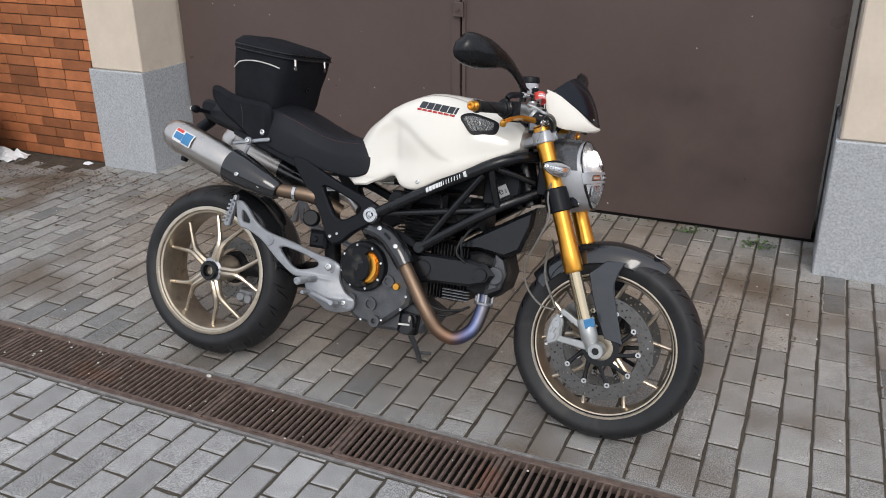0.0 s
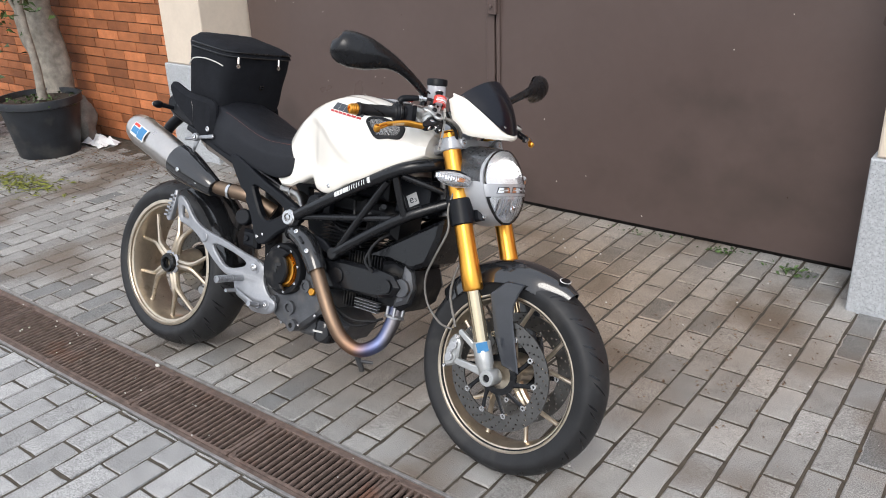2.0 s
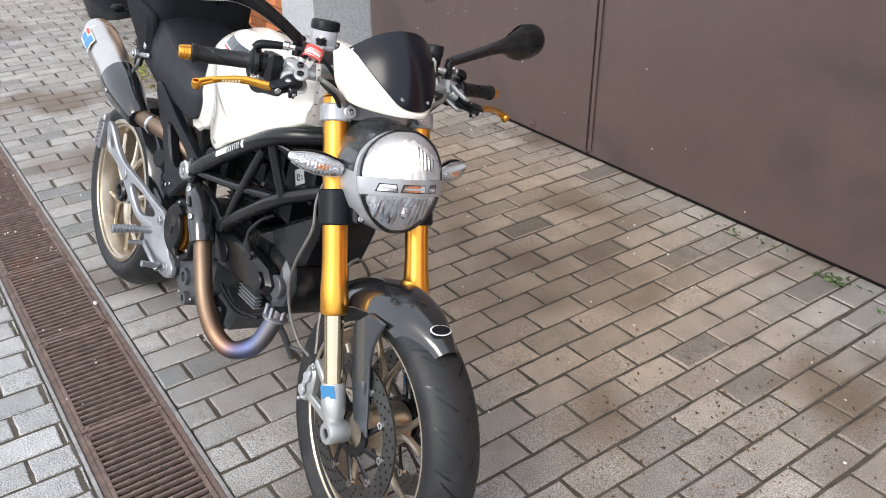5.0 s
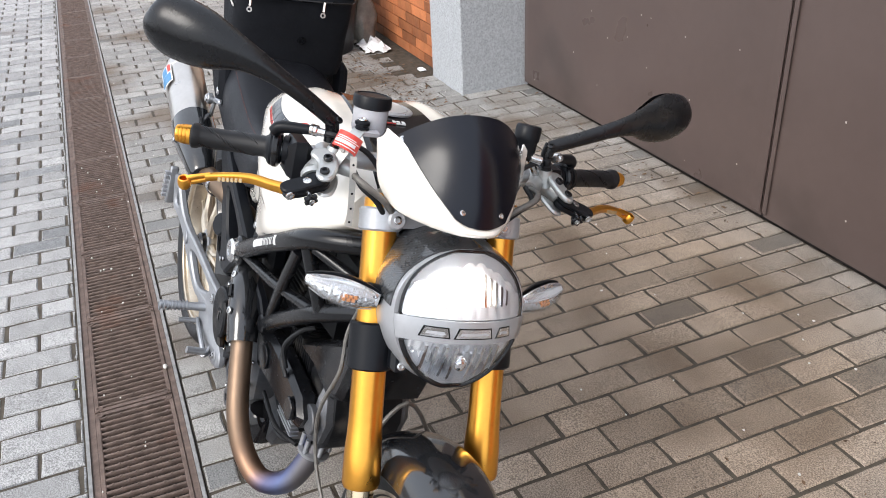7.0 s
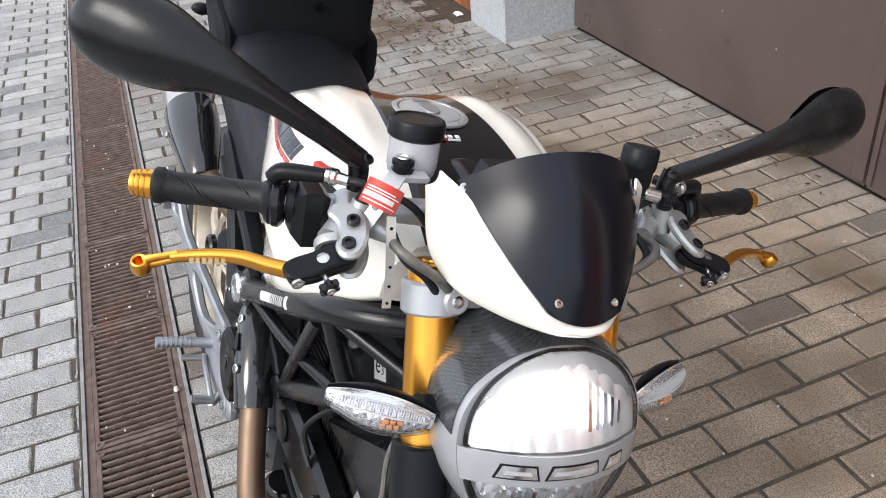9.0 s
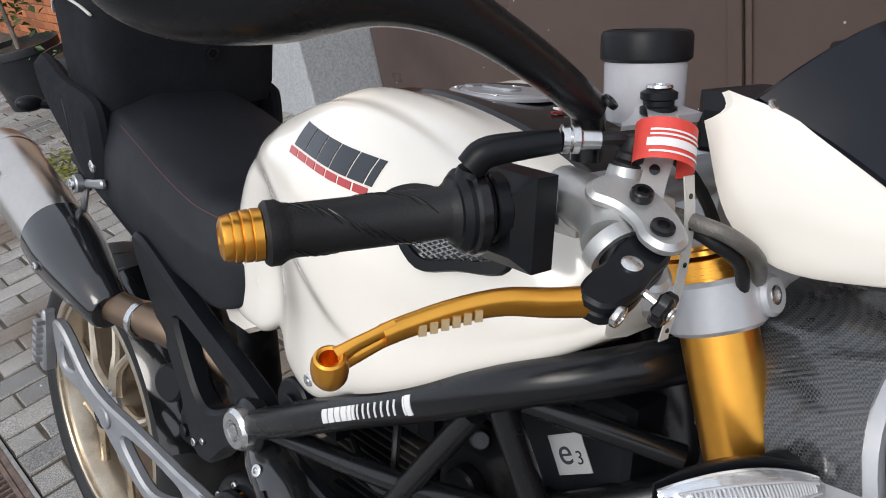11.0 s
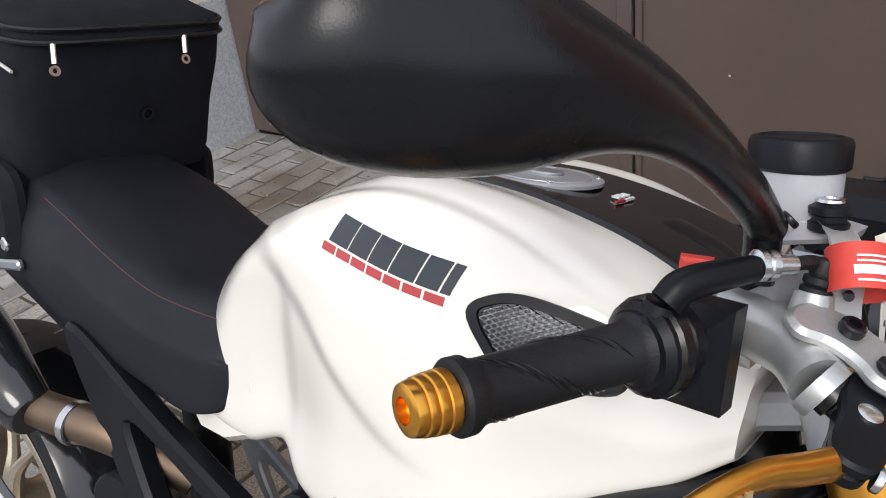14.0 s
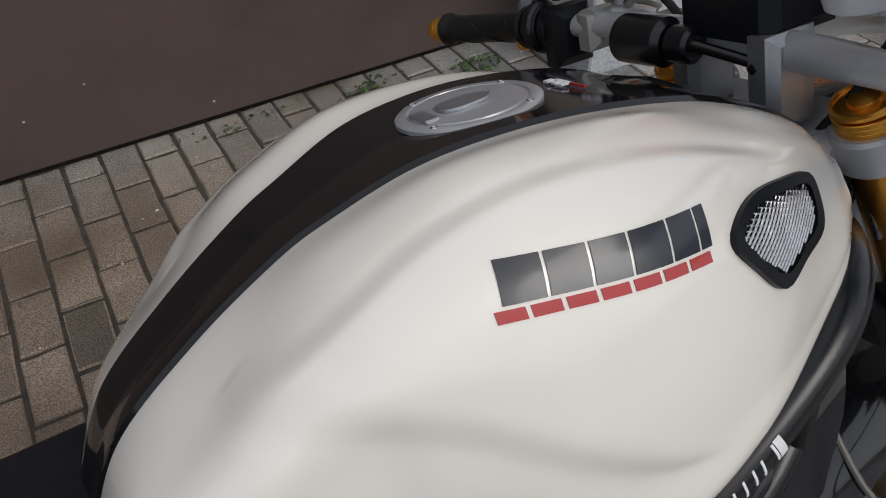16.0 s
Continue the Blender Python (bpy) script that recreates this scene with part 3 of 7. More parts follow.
part("crown", join(leaves((-0.12, 0.05, 0.78), (0.17, 0.12, 0.11), 260, 0.055, 3), leaves((-0.05, 0.1, 1.5), (0.35, 0.3, 0.3), 700, 0.07, 4)), M_LEAF, tree)
part("flowers", leaves((-0.02, 0.02, 0.82), (0.14, 0.1, 0.07), 14, 0.05, 5), M_FLOWER, tree, "small yellow-orange flowers")
weeds = thing("pot_weeds", leaves((-5.10, 3.2, 0.375), (0.11, 0.11, 0.012), 90, 0.035, 6), M_LEAF, "small green weeds on the pot's soil", "weeds", kind="stuff")

old = base("old_trunk", "thick grey weathered tree trunk leaning beside the brick wall", "tree trunk", Matrix.Translation((-5.36, 3.46, 0.0)))


def gnarled(pts, rs, seed, amp=0.28):
    V, F = tube(pts, rs, 22, 8)
    return [tuple(Vector(v) + Vector((noise.noise(Vector(v) * 9 + Vector((seed, 0, 0))), noise.noise(Vector(v) * 9 + Vector((0, seed, 0))), 0)) * amp * 0.12) for v in V], F


part("bole", gnarled([(0.10, 0.0, -0.01), (0.05, 0.0, 0.25), (0.0, 0.02, 0.6), (-0.10, 0.03, 1.1), (-0.16, 0.03, 1.7)], [0.15, 0.12, 0.10, 0.10, 0.09], 2), M_BARK, old)
part("limb", gnarled([(0.03, 0.0, 0.45), (-0.16, -0.02, 0.75), (-0.26, 0.0, 1.25), (-0.3, 0.0, 1.7)], [0.07, 0.06, 0.055, 0.05], 5), M_BARK, old)
part("crown", leaves((-0.3, -0.1, 1.9), (0.5, 0.3, 0.35), 900, 0.08, 8), M_LEAF, old)


def rock(c, r, seed):
    V, F = blob((0, 0, 0), (1, 1, 1), 20, 14)
    out_ = []
    for v in V:
        d = 1 + 0.28 * noise.noise(Vector(v) * 1.6 + Vector((seed, 1, 2))) + 0.1 * noise.noise(Vector(v) * 5 + Vector((seed, 1, 2)))
        out_.append((c[0] + v[0] * r[0] * d, c[1] + v[1] * r[1] * d, c[2] + v[2] * r[2] * d))
    return out_, F


thing("rock", rock((-5.16, 3.50, 0.15), (0.12, 0.10, 0.18), 4), M_ROCK, "rough grey boulder behind the pot against the brick wall", "rock")
pot_at("plant_pot", -6.0, 3.05, 0.17, 0.22, 0.36, "dark plastic plant pot farther along the wall")
shrub = base("shrub", "green shrub in the far pot", "shrub", Matrix.Translation((-6.0, 3.05, 0.33)))
part("stem", tube([(0, 0, 0), (0.02, 0, 0.25), (-0.03, 0.03, 0.6)], [0.016, 0.012, 0.007], 8), M_BARK, shrub)
part("crown", leaves((0, 0, 0.45), (0.2, 0.2, 0.2), 420, 0.07, 9), M_LEAF, shrub)


def crumple(c, r, seed, n=9):
    """A crumpled sheet of paper."""
    V, F = [], []
    rng = random.Random(seed)
    for i in range(n):
        for j in range(n):
            x, y = (i / (n - 1) - 0.5) * 2 * r[0], (j / (n - 1) - 0.5) * 2 * r[1]
            e = 1 - max(abs(x) / r[0], abs(y) / r[1])
            V.append((c[0] + x * (1 + rng.uniform(-0.15, 0.1)), c[1] + y * (1 + rng.uniform(-0.15, 0.1)), 0.004 + rng.uniform(0.0, r[2]) * (0.25 + min(1, 1.6 * e))))
    for i in range(n - 1):
        for j in range(n - 1):
            a = i * n + j
            F += [(a, a + n, a + n + 1), (a, a + n + 1, a + 1)]
    k = len(V)
    V2 = [(x, y, max(0.001, z - 0.0015)) for x, y, z in V]
    return V + V2, F + [tuple(k + q for q in reversed(f)) for f in F]


thing("crumpled_paper", crumple((-4.985, 3.505, 0), (0.14, 0.085, 0.06), 3), M_PAPER, "crumpled white paper lying on the paving by the wall", "paper", angle=8)
thing("crumpled_paper", crumple((-4.36, 3.60, 0), (0.025, 0.02, 0.02), 5, 5), M_PAPER, "small scrap of white paper at the foot of the wall", "paper", angle=8)


def litter(n, box, size, seed, gauss=False):
    rng = random.Random(seed)
    V, F = [], []
    for _ in range(n):
        if gauss:
            x, y = rng.gauss(box[0], box[1]), rng.gauss(box[2], box[3])
        else:
            x, y = rng.uniform(box[0], box[1]), rng.uniform(box[2], box[3])
        if DR0 - 0.04 < y < DR1 + 0.04 or y > GY - 0.01 or (x < -3.8 and y > 3.6):
            continue
        s, a = size * rng.uniform(0.4, 1.3), rng.uniform(0, 6.3)
        u, v = Vector((math.cos(a), math.sin(a), rng.uniform(-0.3, 0.3))) * s, Vector((-math.sin(a), math.cos(a), rng.uniform(-0.3, 0.3))) * s * rng.uniform(0.2, 0.6)
        p = Vector((x, y, 0.005 + 0.3 * s * rng.random()))
        o = len(V)
        up = Vector((0, 0, 0.25 * s))
        V += [tuple(p - u), tuple(p - v), tuple(p + u), tuple(p + v), tuple(p + up)]
        F += [(o, o + 1, o + 4), (o + 1, o + 2, o + 4), (o + 2, o + 3, o + 4), (o + 3, o, o + 4), (o + 3, o + 2, o + 1, o)]
    return V, F


thing("leaf_litter", join(litter(500, (-4.4, 0.35, 3.35, 0.14), 0.012, 21, True), litter(260, (-3.6, 0.5, 3.3, 0.3), 0.011, 22, True), litter(150, (-4.9, 0.3, 2.9, 0.2), 0.012, 23, True),
                          litter(420, (-0.35, 0.22, 3.0, 0.3), 0.007, 24, True), litter(120, (-2.6, 0.6, 3.9, 0.05), 0.010, 25, True)),
      M_DEBRIS, "dry brown leaf litter and needles scattered on the paving", "leaf litter", kind="stuff")
thing("dry_grass", litter(260, (-4.55, 0.16, 2.72, 0.07), 0.022, 31, True), M_MOSS, "tuft of dry yellowish grass on the paving", "grass", kind="stuff")
thing("weeds", join(leaves((-0.30, 3.86, 0.012), (0.05, 0.02, 0.008), 60, 0.022, 41), leaves((-0.62, 3.92, 0.012), (0.05, 0.015, 0.008), 50, 0.02, 42), leaves((-1.0, 3.94, 0.01), (0.08, 0.012, 0.006), 40, 0.016, 43)),
      M_LEAF, "small green weeds growing along the gate's foot", "weeds", kind="stuff")
thing("moss_strip", join(litter(320, (-2.02, 0.06, 1.585, 0.006), 0.006, 51, True), litter(120, (-1.2, 0.4, 1.585, 0.004), 0.004, 52, True)), M_MOSS, "yellow-green moss along the drain's edge", "moss", kind="stuff")


def grit(n, x0, x1, y0, y1, seed):
    rng = random.Random(seed)
    V, F = [], []
    for _ in range(n):
        s = rng.uniform(0.002, 0.0055)
        v, f = blob((rng.uniform(x0, x1), rng.uniform(y0, y1), 0.003 + s * 0.4), (s, s * rng.uniform(0.5, 1), s * 0.6), 5, 4)
        o = len(V)
        V += v
        F += [tuple(i + o for i in q) for q in f]
    return V, F


thing("grit", join(grit(130, -4, 0.6, 1.9, 3.9, 61), grit(45, -4, 0.3, DR0, DR1, 62)), M_STONE, "pale grit and tiny stones on paving and grates", "grit", kind="stuff")
thing("pebble", blob((-1.972, 1.819, 0.006), (0.011, 0.007, 0.006), 10, 6), M_STONE, "white pebble on the drain grate", "pebble")


# ---- the motorcycle: x forward from the rear axle, y to its left, z up in its own leaning plane ----
BIKE_M = Matrix.Translation((-2.067, 1.972, 0.008)) @ Euler((0, 0, radians(1.5))).to_matrix().to_4x4() @ Euler((radians(-18.0), 0, 0)).to_matrix().to_4x4()
bike = base("motorcycle", "pearl white naked motorcycle with gold fork, leaning on its side stand", "motorcycle", BIKE_M)
RW, FW = (0.0, 0.0, 0.315), (1.452, 0.0, 0.300)
AX = Vector((-0.352, 0, 0.936)).normalized()                 # the steering axis
STEER = Matrix.Translation((1.165, 0, 0.93)) @ Matrix.Rotation(radians(-2.8), 4, AX) @ Matrix.Translation((-1.165, 0, -0.93))
STEER_F = Matrix.Translation((0, 0.008, 0)) @ STEER      # the fork sits a little to the left of the bars
Y_AXIS = Euler((radians(90), 0, 0)).to_matrix().to_4x4()    # turns a lathe's z axis to y


def fork_at(z, y=0.0, fwd=0.0):
    """A point of the fork's line at height z, fwd metres ahead of it."""
    t = (z - 0.95) / AX.z
    return Vector((1.192 + AX.x * t + fwd * AX.z, y, z + fwd * -AX.x))


# wheels
def tyre(R, w, rim_r):
    prof = []
    n = 14
    for i in range(n + 1):
        a = -1.25 + 2.5 * i / n
        prof.append((R - w * 0.5 * (1 - math.cos(a)) * 0.78, 0.5 * w * math.sin(a) / math.sin(1.25)))
    prof += [(rim_r + 0.028, 0.49 * w), (rim_r, 0.40 * w), (rim_r - 0.008, 0.36 * w), (rim_r - 0.008, -0.36 * w), (rim_r, -0.40 * w), (rim_r + 0.028, -0.49 * w)]
    return prof


def tread(R, w, n, seed):
    """Slanting grooves of the tread, as thin dark inlays that stand flush in the rubber."""
    rng = random.Random(seed)
    V, F = [], []
    for i in range(n):
        a0 = 2 * math.pi * i / n
        for side in (-1, 1):
            for s0, s1, da in ((0.12, 0.85, 0.14), (0.45, 1.05, 0.07)):
                prev = []
                a1 = a0 + (0.5 * math.pi / n if side > 0 else 0) + (math.pi / n if s0 > 0.3 else 0)
                for k in range(6):
                    t = k / 5
                    s = (s0 + (s1 - s0) * t) * side
                    rr = R - w * 0.5 * (1 - math.cos(s)) * 0.78 + 0.0006
                    yy = 0.5 * w * math.sin(s) / math.sin(1.25)
                    for e in (-1, 1):
                        an = a1 + da * t + e * 0.0019 / R * (1.6 if 0 < k < 5 else 0.4)
                        prev.append((rr * math.cos(an), rr * math.sin(an), yy))
                o = len(V)
                V += prev
                F += [(o + 2 * k, o + 2 * k + 1, o + 2 * k + 3, o + 2 * k + 2) for k in range(5)]
    return V, F


def rim_ring(r, w):
    """A flanged lip, a step and a deep, nearly level barrel."""
    half = [(r + 0.009, 0.003), (r + 0.010, 0.001), (r + 0.007, 0.0), (r - 0.002, 0.0), (r - 0.005, 0.003), (r - 0.0055, 0.009), (r - 0.012, 0.011), (r - 0.014, 0.014), (r - 0.0145, 0.024), (r - 0.020, 0.034)]
    inner = [(q, -w / 2 + d) for q, d in half] + [(q, w / 2 - d) for q, d in reversed(half)]
    return inner + [(r + 0.002, w / 2 - 0.012), (r - 0.008, w / 2 - 0.030), (r - 0.008, -w / 2 + 0.030), (r + 0.002, -w / 2 + 0.012)]


def y_spoke(r_hub, r_split, r_rim, half, y_hub, y_rim, a, thick):
    """A ribbed trunk that forks in two slender arms towards the rim."""
    def at(r, ang, y):
        return (r * math.cos(ang), r * math.sin(ang), y)
    pieces = []
    for s in (-1, 1):
        pieces.append(tube([at(r_hub, a + s * 0.20, y_hub), at(r_split * 0.75, a + s * 0.105, y_hub + 0.003), at(r_split, a + s * 0.085, y_hub + 0.002),
                            at(r_split * 1.25, a + s * half * 0.46, y_hub * 0.95), at((r_split + r_rim) / 2 + 0.012, a + s * half * 0.80, y_hub * 0.85), at(r_rim - 0.006, a + s * half, y_rim), at(r_rim + 0.004, a + s * half * 1.01, y_rim)],
                           [thick * 1.0, thick * 0.86, thick * 0.80, thick * 0.66, thick * 0.56, thick * 0.56, thick * 0.85], 8, 4, flat=1.15))
    web = [at(r_hub, a - 0.2, y_hub), at(r_hub, a + 0.2, y_hub), at(r_split * 1.12, a + 0.10, y_hub), at(r_split * 1.12, a - 0.10, y_hub)]
    pieces.append(loft([[(x, y, z + h) for x, y, z in web] for h in (-0.006, 0.004)]))
    return join(*pieces)


def wheel(name, c, R, w, rim_r, rim_w, y_hub, phase, m, label):
    place = m @ Matrix.Translation(c) @ Y_AXIS
    wh = part(name, ring(rim_ring(rim_r, rim_w), 72), M_RIM, bike, label, place)
    part("tyre", ring(tyre(R, w, rim_r), 96), M_TYRE, wh, "worn black road tyre", place, 60)
    tagged(part("tread_groove", tread(R, w, 22, 3), M_BLACK_SATIN, wh, "", place), kind="stuff")
    for i in range(5):
        part("spoke", y_spoke(0.040, 0.100, rim_r - 0.020, 0.30, y_hub, y_hub * 0.75, phase + i * 2 * math.pi / 5, 0.0135 if rim_w > 0.12 else 0.0115), M_RIM, wh, "", place)
    part("hub", lathe([(0.02, -0.06), (0.045, -0.058), (0.05, -0.04), (0.042, 0.0), (0.05, 0.04), (0.045, 0.058), (0.02, 0.06)], 32), M_RIM, wh, "", place)
    return wh, place


rear, place_r = wheel("rear_wheel", RW, 0.315, 0.18, 0.226, 0.165, 0.050, 0.04, Matrix.Identity(4), "champagne five-spoke alloy wheel")
part("axle_nut", ring([(0.018, 0.055), (0.034, 0.055), (0.036, 0.062), (0.036, 0.078), (0.031, 0.084), (0.022, 0.084), (0.018, 0.078)], 28), M_BLACK_SATIN, rear, "dark castellated axle nut", place_r)
part("hub_ring", ring([(0.036, 0.055), (0.046, 0.055), (0.046, 0.062), (0.036, 0.066)], 28), M_SILVER, rear, "", place_r)


def drilled_disc(r0, r1, th, n=162, rings=9):
    """A flat ring with drilled gaps."""
    V, F = [], []
    for k, h in enumerate((-th / 2, th / 2)):
        for i in range(rings + 1):
            r = r0 + (r1 - r0) * i / rings
            for j in range(n):
                a = 2 * math.pi * j / n
                V.append((r * math.cos(a), r * math.sin(a), h))
    s = (rings + 1) * n

    def hole(i, j):
        return i % 2 == 1 and i < rings - 1 and j % 6 == (i * 2) % 6
    for i in range(rings):
        for j in range(n):
            q = (i * n + j, i * n + (j + 1) % n, (i + 1) * n + (j + 1) % n, (i + 1) * n + j)
            if hole(i, j):
                for a, c in zip(q, q[1:] + q[:1]):
                    F.append((a, c, c + s, a + s))
            else:
                F += [q, tuple(v + s for v in reversed(q))]
    for i in (0, rings):
        for j in range(n):
            a, c = i * n + j, i * n + (j + 1) % n
            F.append((a, c, c + s, a + s))
    return V, F


part("rear_brake_disc", drilled_disc(0.072, 0.118, 0.005, 114, 9), M_DISC, rear, "", place_r @ Matrix.Translation((0, 0, -0.075)))
part("rear_caliper", join(block(0.045, 0.115, 0.055, 0.10, 0.19, 0.245, 0.008), cyl((0.065, 0.05, 0.215), (0, -1, 0), 0.016, 0.012), cyl((0.098, 0.05, 0.21), (0, -1, 0), 0.016, 0.012)), M_SILVER, bike)

STW = STEER_F
front, place_f = wheel("front_wheel", FW, 0.300, 0.12, 0.226, 0.098, 0.0, 0.41, STW, "champagne five-spoke alloy front wheel")
for s in (-1, 1):
    part("brake_disc", drilled_disc(0.118, 0.162, 0.005), M_DISC, front, "large drilled steel brake disc", place_f @ Matrix.Translation((0, 0, s * 0.066)))
    at_disc = place_f @ Matrix.Translation((0, 0, s * 0.066))
    part("disc_carrier", ring([(0.04, -0.004), (0.058, -0.004), (0.058, 0.004), (0.04, 0.004)], 28), M_BLACK_SATIN, front, "", at_disc)
    for i in range(10):
        a = 2 * math.pi * i / 10
        part("carrier_arm", tube([(0.05 * math.cos(a - 0.3), 0.05 * math.sin(a - 0.3), 0), (0.085 * math.cos(a - 0.1), 0.085 * math.sin(a - 0.1), 0), (0.117 * math.cos(a), 0.117 * math.sin(a), 0)], [0.009, 0.006, 0.008], 6, 3, flat=0.5), M_BLACK_SATIN, front, "", at_disc)
        part("disc_bobbin", ring([(0.0035, -0.006), (0.0085, -0.006), (0.0085, 0.006), (0.0035, 0.006)], 12, Matrix.Translation((0.117 * math.cos(a), 0.117 * math.sin(a), 0))), M_STEEL, front, "", at_disc)

# fork
for s in (-1, 1):
    y = 0.105 * s
    fk = part("fork_tube", lathe([(0.018, 0), (0.0265, 0.003), (0.0265, 0.345), (0.0275, 0.37), (0.0295, 0.40), (0.030, 0.445), (0.0275, 0.452), (0.023, 0.454)], 36, along(fork_at(0.949, y), -AX)), M_GOLD, bike, "gold anodised upper fork tube", STEER_F)
    part("fork_cap", join(lathe([(0.0265, 0), (0.0262, 0.003), (0.0235, 0.004), (0.0225, 0.0015), (0.013, 0.0015), (0.012, 0.005), (0.006, 0.0055)], 28, along(fork_at(0.9495, y), AX)),
                          *[ring([(0.0262, -0.002 - g), (0.0267, -0.0015 - g), (0.0267, 0.0010 - g), (0.0262, 0.0015 - g)], 28, along(fork_at(0.949, y), AX)) for g in (0.004, 0.0085, 0.013)]), M_GOLD, fk, "", STEER_F)
    part("stanchion", lathe([(0.0212, 0), (0.0212, 0.2)], 32, along(fork_at(0.545, y), -AX)), M_STANCHION, bike, "polished pale-gold fork stanchion", STEER_F)
    foot = part("fork_foot", join(lathe([(0.0235, 0), (0.026, 0.004), (0.026, 0.06), (0.022, 0.075), (0.020, 0.10)], 28, along(fork_at(0.39, y), -AX)),
                                  ring([(0.011, -0.024), (0.022, -0.024), (0.024, -0.021), (0.024, 0.021), (0.022, 0.024), (0.011, 0.024)], 28, Matrix.Translation((1.452, y * 1.03, 0.300)) @ Y_AXIS),
                                  bar2((fork_at(0.37).x - 0.02, 0.365), (1.33, 0.40), 0.018, 0.016, y - 0.008, y + 0.008), bar2((1.43, 0.305), (1.30, 0.315), 0.024, 0.016, y - 0.008, y + 0.008)), M_CAST_PALE, bike, "silver cast fork foot with caliper arms", STEER_F)
    part("axle_end", join(cyl((1.452, y * 1.03 + s * 0.005, 0.300), (0, s, 0), 0.0108, 0.016)), M_BLACK_SATIN, foot, "", STEER_F)
    part("fork_label", prism([(-0.016, -0.014), (0.016, -0.014), (0.016, 0.014), (-0.016, 0.014)], -0.0006, 0.0006, 0), M_BLUEMARK, foot, "small blue maker's label", STEER_F @ Matrix.Translation(fork_at(0.377, y, 0.0) + Vector((0.015, -0.0225 * 1.0 * 1, 0.004))) @ Euler((0, radians(-20), radians(35))).to_matrix().to_4x4())
    cal = part("brake_caliper", prism([(1.288, 0.300), (1.300, 0.288), (1.326, 0.300), (1.336, 0.322), (1.338, 0.366), (1.330, 0.384), (1.314, 0.388), (1.300, 0.372), (1.290, 0.335)], y * 1.0 - 0.004 - 0.02 * s, y * 1.0 + 0.002 + s * 0.012, 0.006), M_CAST_PALE, bike, "pale grey radial brake caliper", STEER_F)
    parts("piston_cap", [cyl((1.309, y + s * 0.012, 0.321), (0, s, 0), 0.012, 0.007), cyl((1.320, y + s * 0.012, 0.358), (0, s, 0), 0.012, 0.007), bar2((1.300, 0.315), (1.328, 0.372), 0.010, 0.010, y + s * 0.010, y + s * 0.017, 0.002)], M_GREYPAINT, cal, "", STEER_F)
    parts("caliper_bolt", [screw((1.332, y + s * 0.010, 0.386), (0, s, 0), 0.006, 0.007), screw((1.296, y + s * 0.008, 0.291), (0, s, 0), 0.006, 0.007)], M_STEEL, cal, "", STEER_F)


def clamp_side(z, h, r, y):
    c = fork_at(z, y)
    return lathe([(r - 0.003, 0), (r, 0.003), (r, h - 0.003), (r - 0.003, h)], 28, along(c - AX * h / 2, AX))


low_c = part("lower_clamp", join(clamp_side(0.735, 0.074, 0.0355, -0.105), clamp_side(0.735, 0.074, 0.0355, 0.105),
                                 moved(block(-0.045, 0.02, -0.10, 0.10, -0.03, 0.03, 0.008), Matrix.Translation(fork_at(0.735)) @ Euler((0, radians(-20.6), 0)).to_matrix().to_4x4()),
                                 *[moved(block(-0.002, 0.05, s * 0.075 - 0.014, s * 0.075 + 0.014, -0.034, 0.034, 0.006), Matrix.Translation(fork_at(0.735)) @ Euler((0, radians(-20.6), 0)).to_matrix().to_4x4()) for s in (-1, 1)]),
             M_BLACK_MATTE, bike, "dark grey lower fork clamp", STEER_F)
parts("clamp_bolt", [screw(fork_at(z, s * 0.075, 0.05), (AX.z, 0, -AX.x), 0.007, 0.005) for s in (-1, 1) for z in (0.712, 0.752)], M_STEEL, low_c, "", STEER_F)
top_c = part("top_clamp", join(clamp_side(0.917, 0.036, 0.0335, -0.105), clamp_side(0.917, 0.036, 0.0335, 0.105),
                               moved(block(-0.075, 0.015, -0.095, 0.095, -0.012, 0.016, 0.006), Matrix.Translation(fork_at(0.917)) @ Euler((0, radians(-20.6), 0)).to_matrix().to_4x4()),
                               *[lathe([(0.010, -0.002), (0.0145, 0.002), (0.0145, 0.022), (0.012, 0.025)], 20, along(fork_at(0.917, s * 0.092, 0.014), (AX.z, 0, -AX.x))) for s in (-1, 1)]),
             M_GREYPAINT, bike, "silver-grey upper fork clamp", STEER_F)
parts("clamp_bolt", [screw(fork_at(0.917, s * 0.092, 0.036), (AX.z, 0, -AX.x), 0.0070, 0.004) for s in (-1, 1)], M_STEEL, top_c, "", STEER_F)


# front mudguard: an arched shell over the tyre with legs to the fork feet
def mudguard():
    rows = []
    for i in range(25):
        a = radians(143 - i * (143 - 58) / 24)
        t = i / 24
        R = 0.318 + 0.006 * math.sin(math.pi * t)
        hw = 0.062 + 0.012 * math.sin(math.pi * min(1, t * 1.2)) - (0.03 * max(0, t - 0.8) / 0.2)
        row = []
        for j in range(13):
            u = -1 + 2 * j / 12
            drop = 0.055 * abs(u) ** 2.6 + 0.006 * u * u
            yy = hw * math.sin(u * 1.35) / math.sin(1.35)
            row.append((FW[0] + (R - drop) * math.cos(a), yy, FW[2] + (R - drop) * math.sin(a)))
        rows.append(row)
    inner = [[(FW[0] + (x - FW[0]) * 0.988, y * 0.97, FW[2] + (z - FW[2]) * 0.988) for x, y, z in r] for r in rows]
    return loft([r + list(reversed(q)) for r, q in zip(rows, inner)])


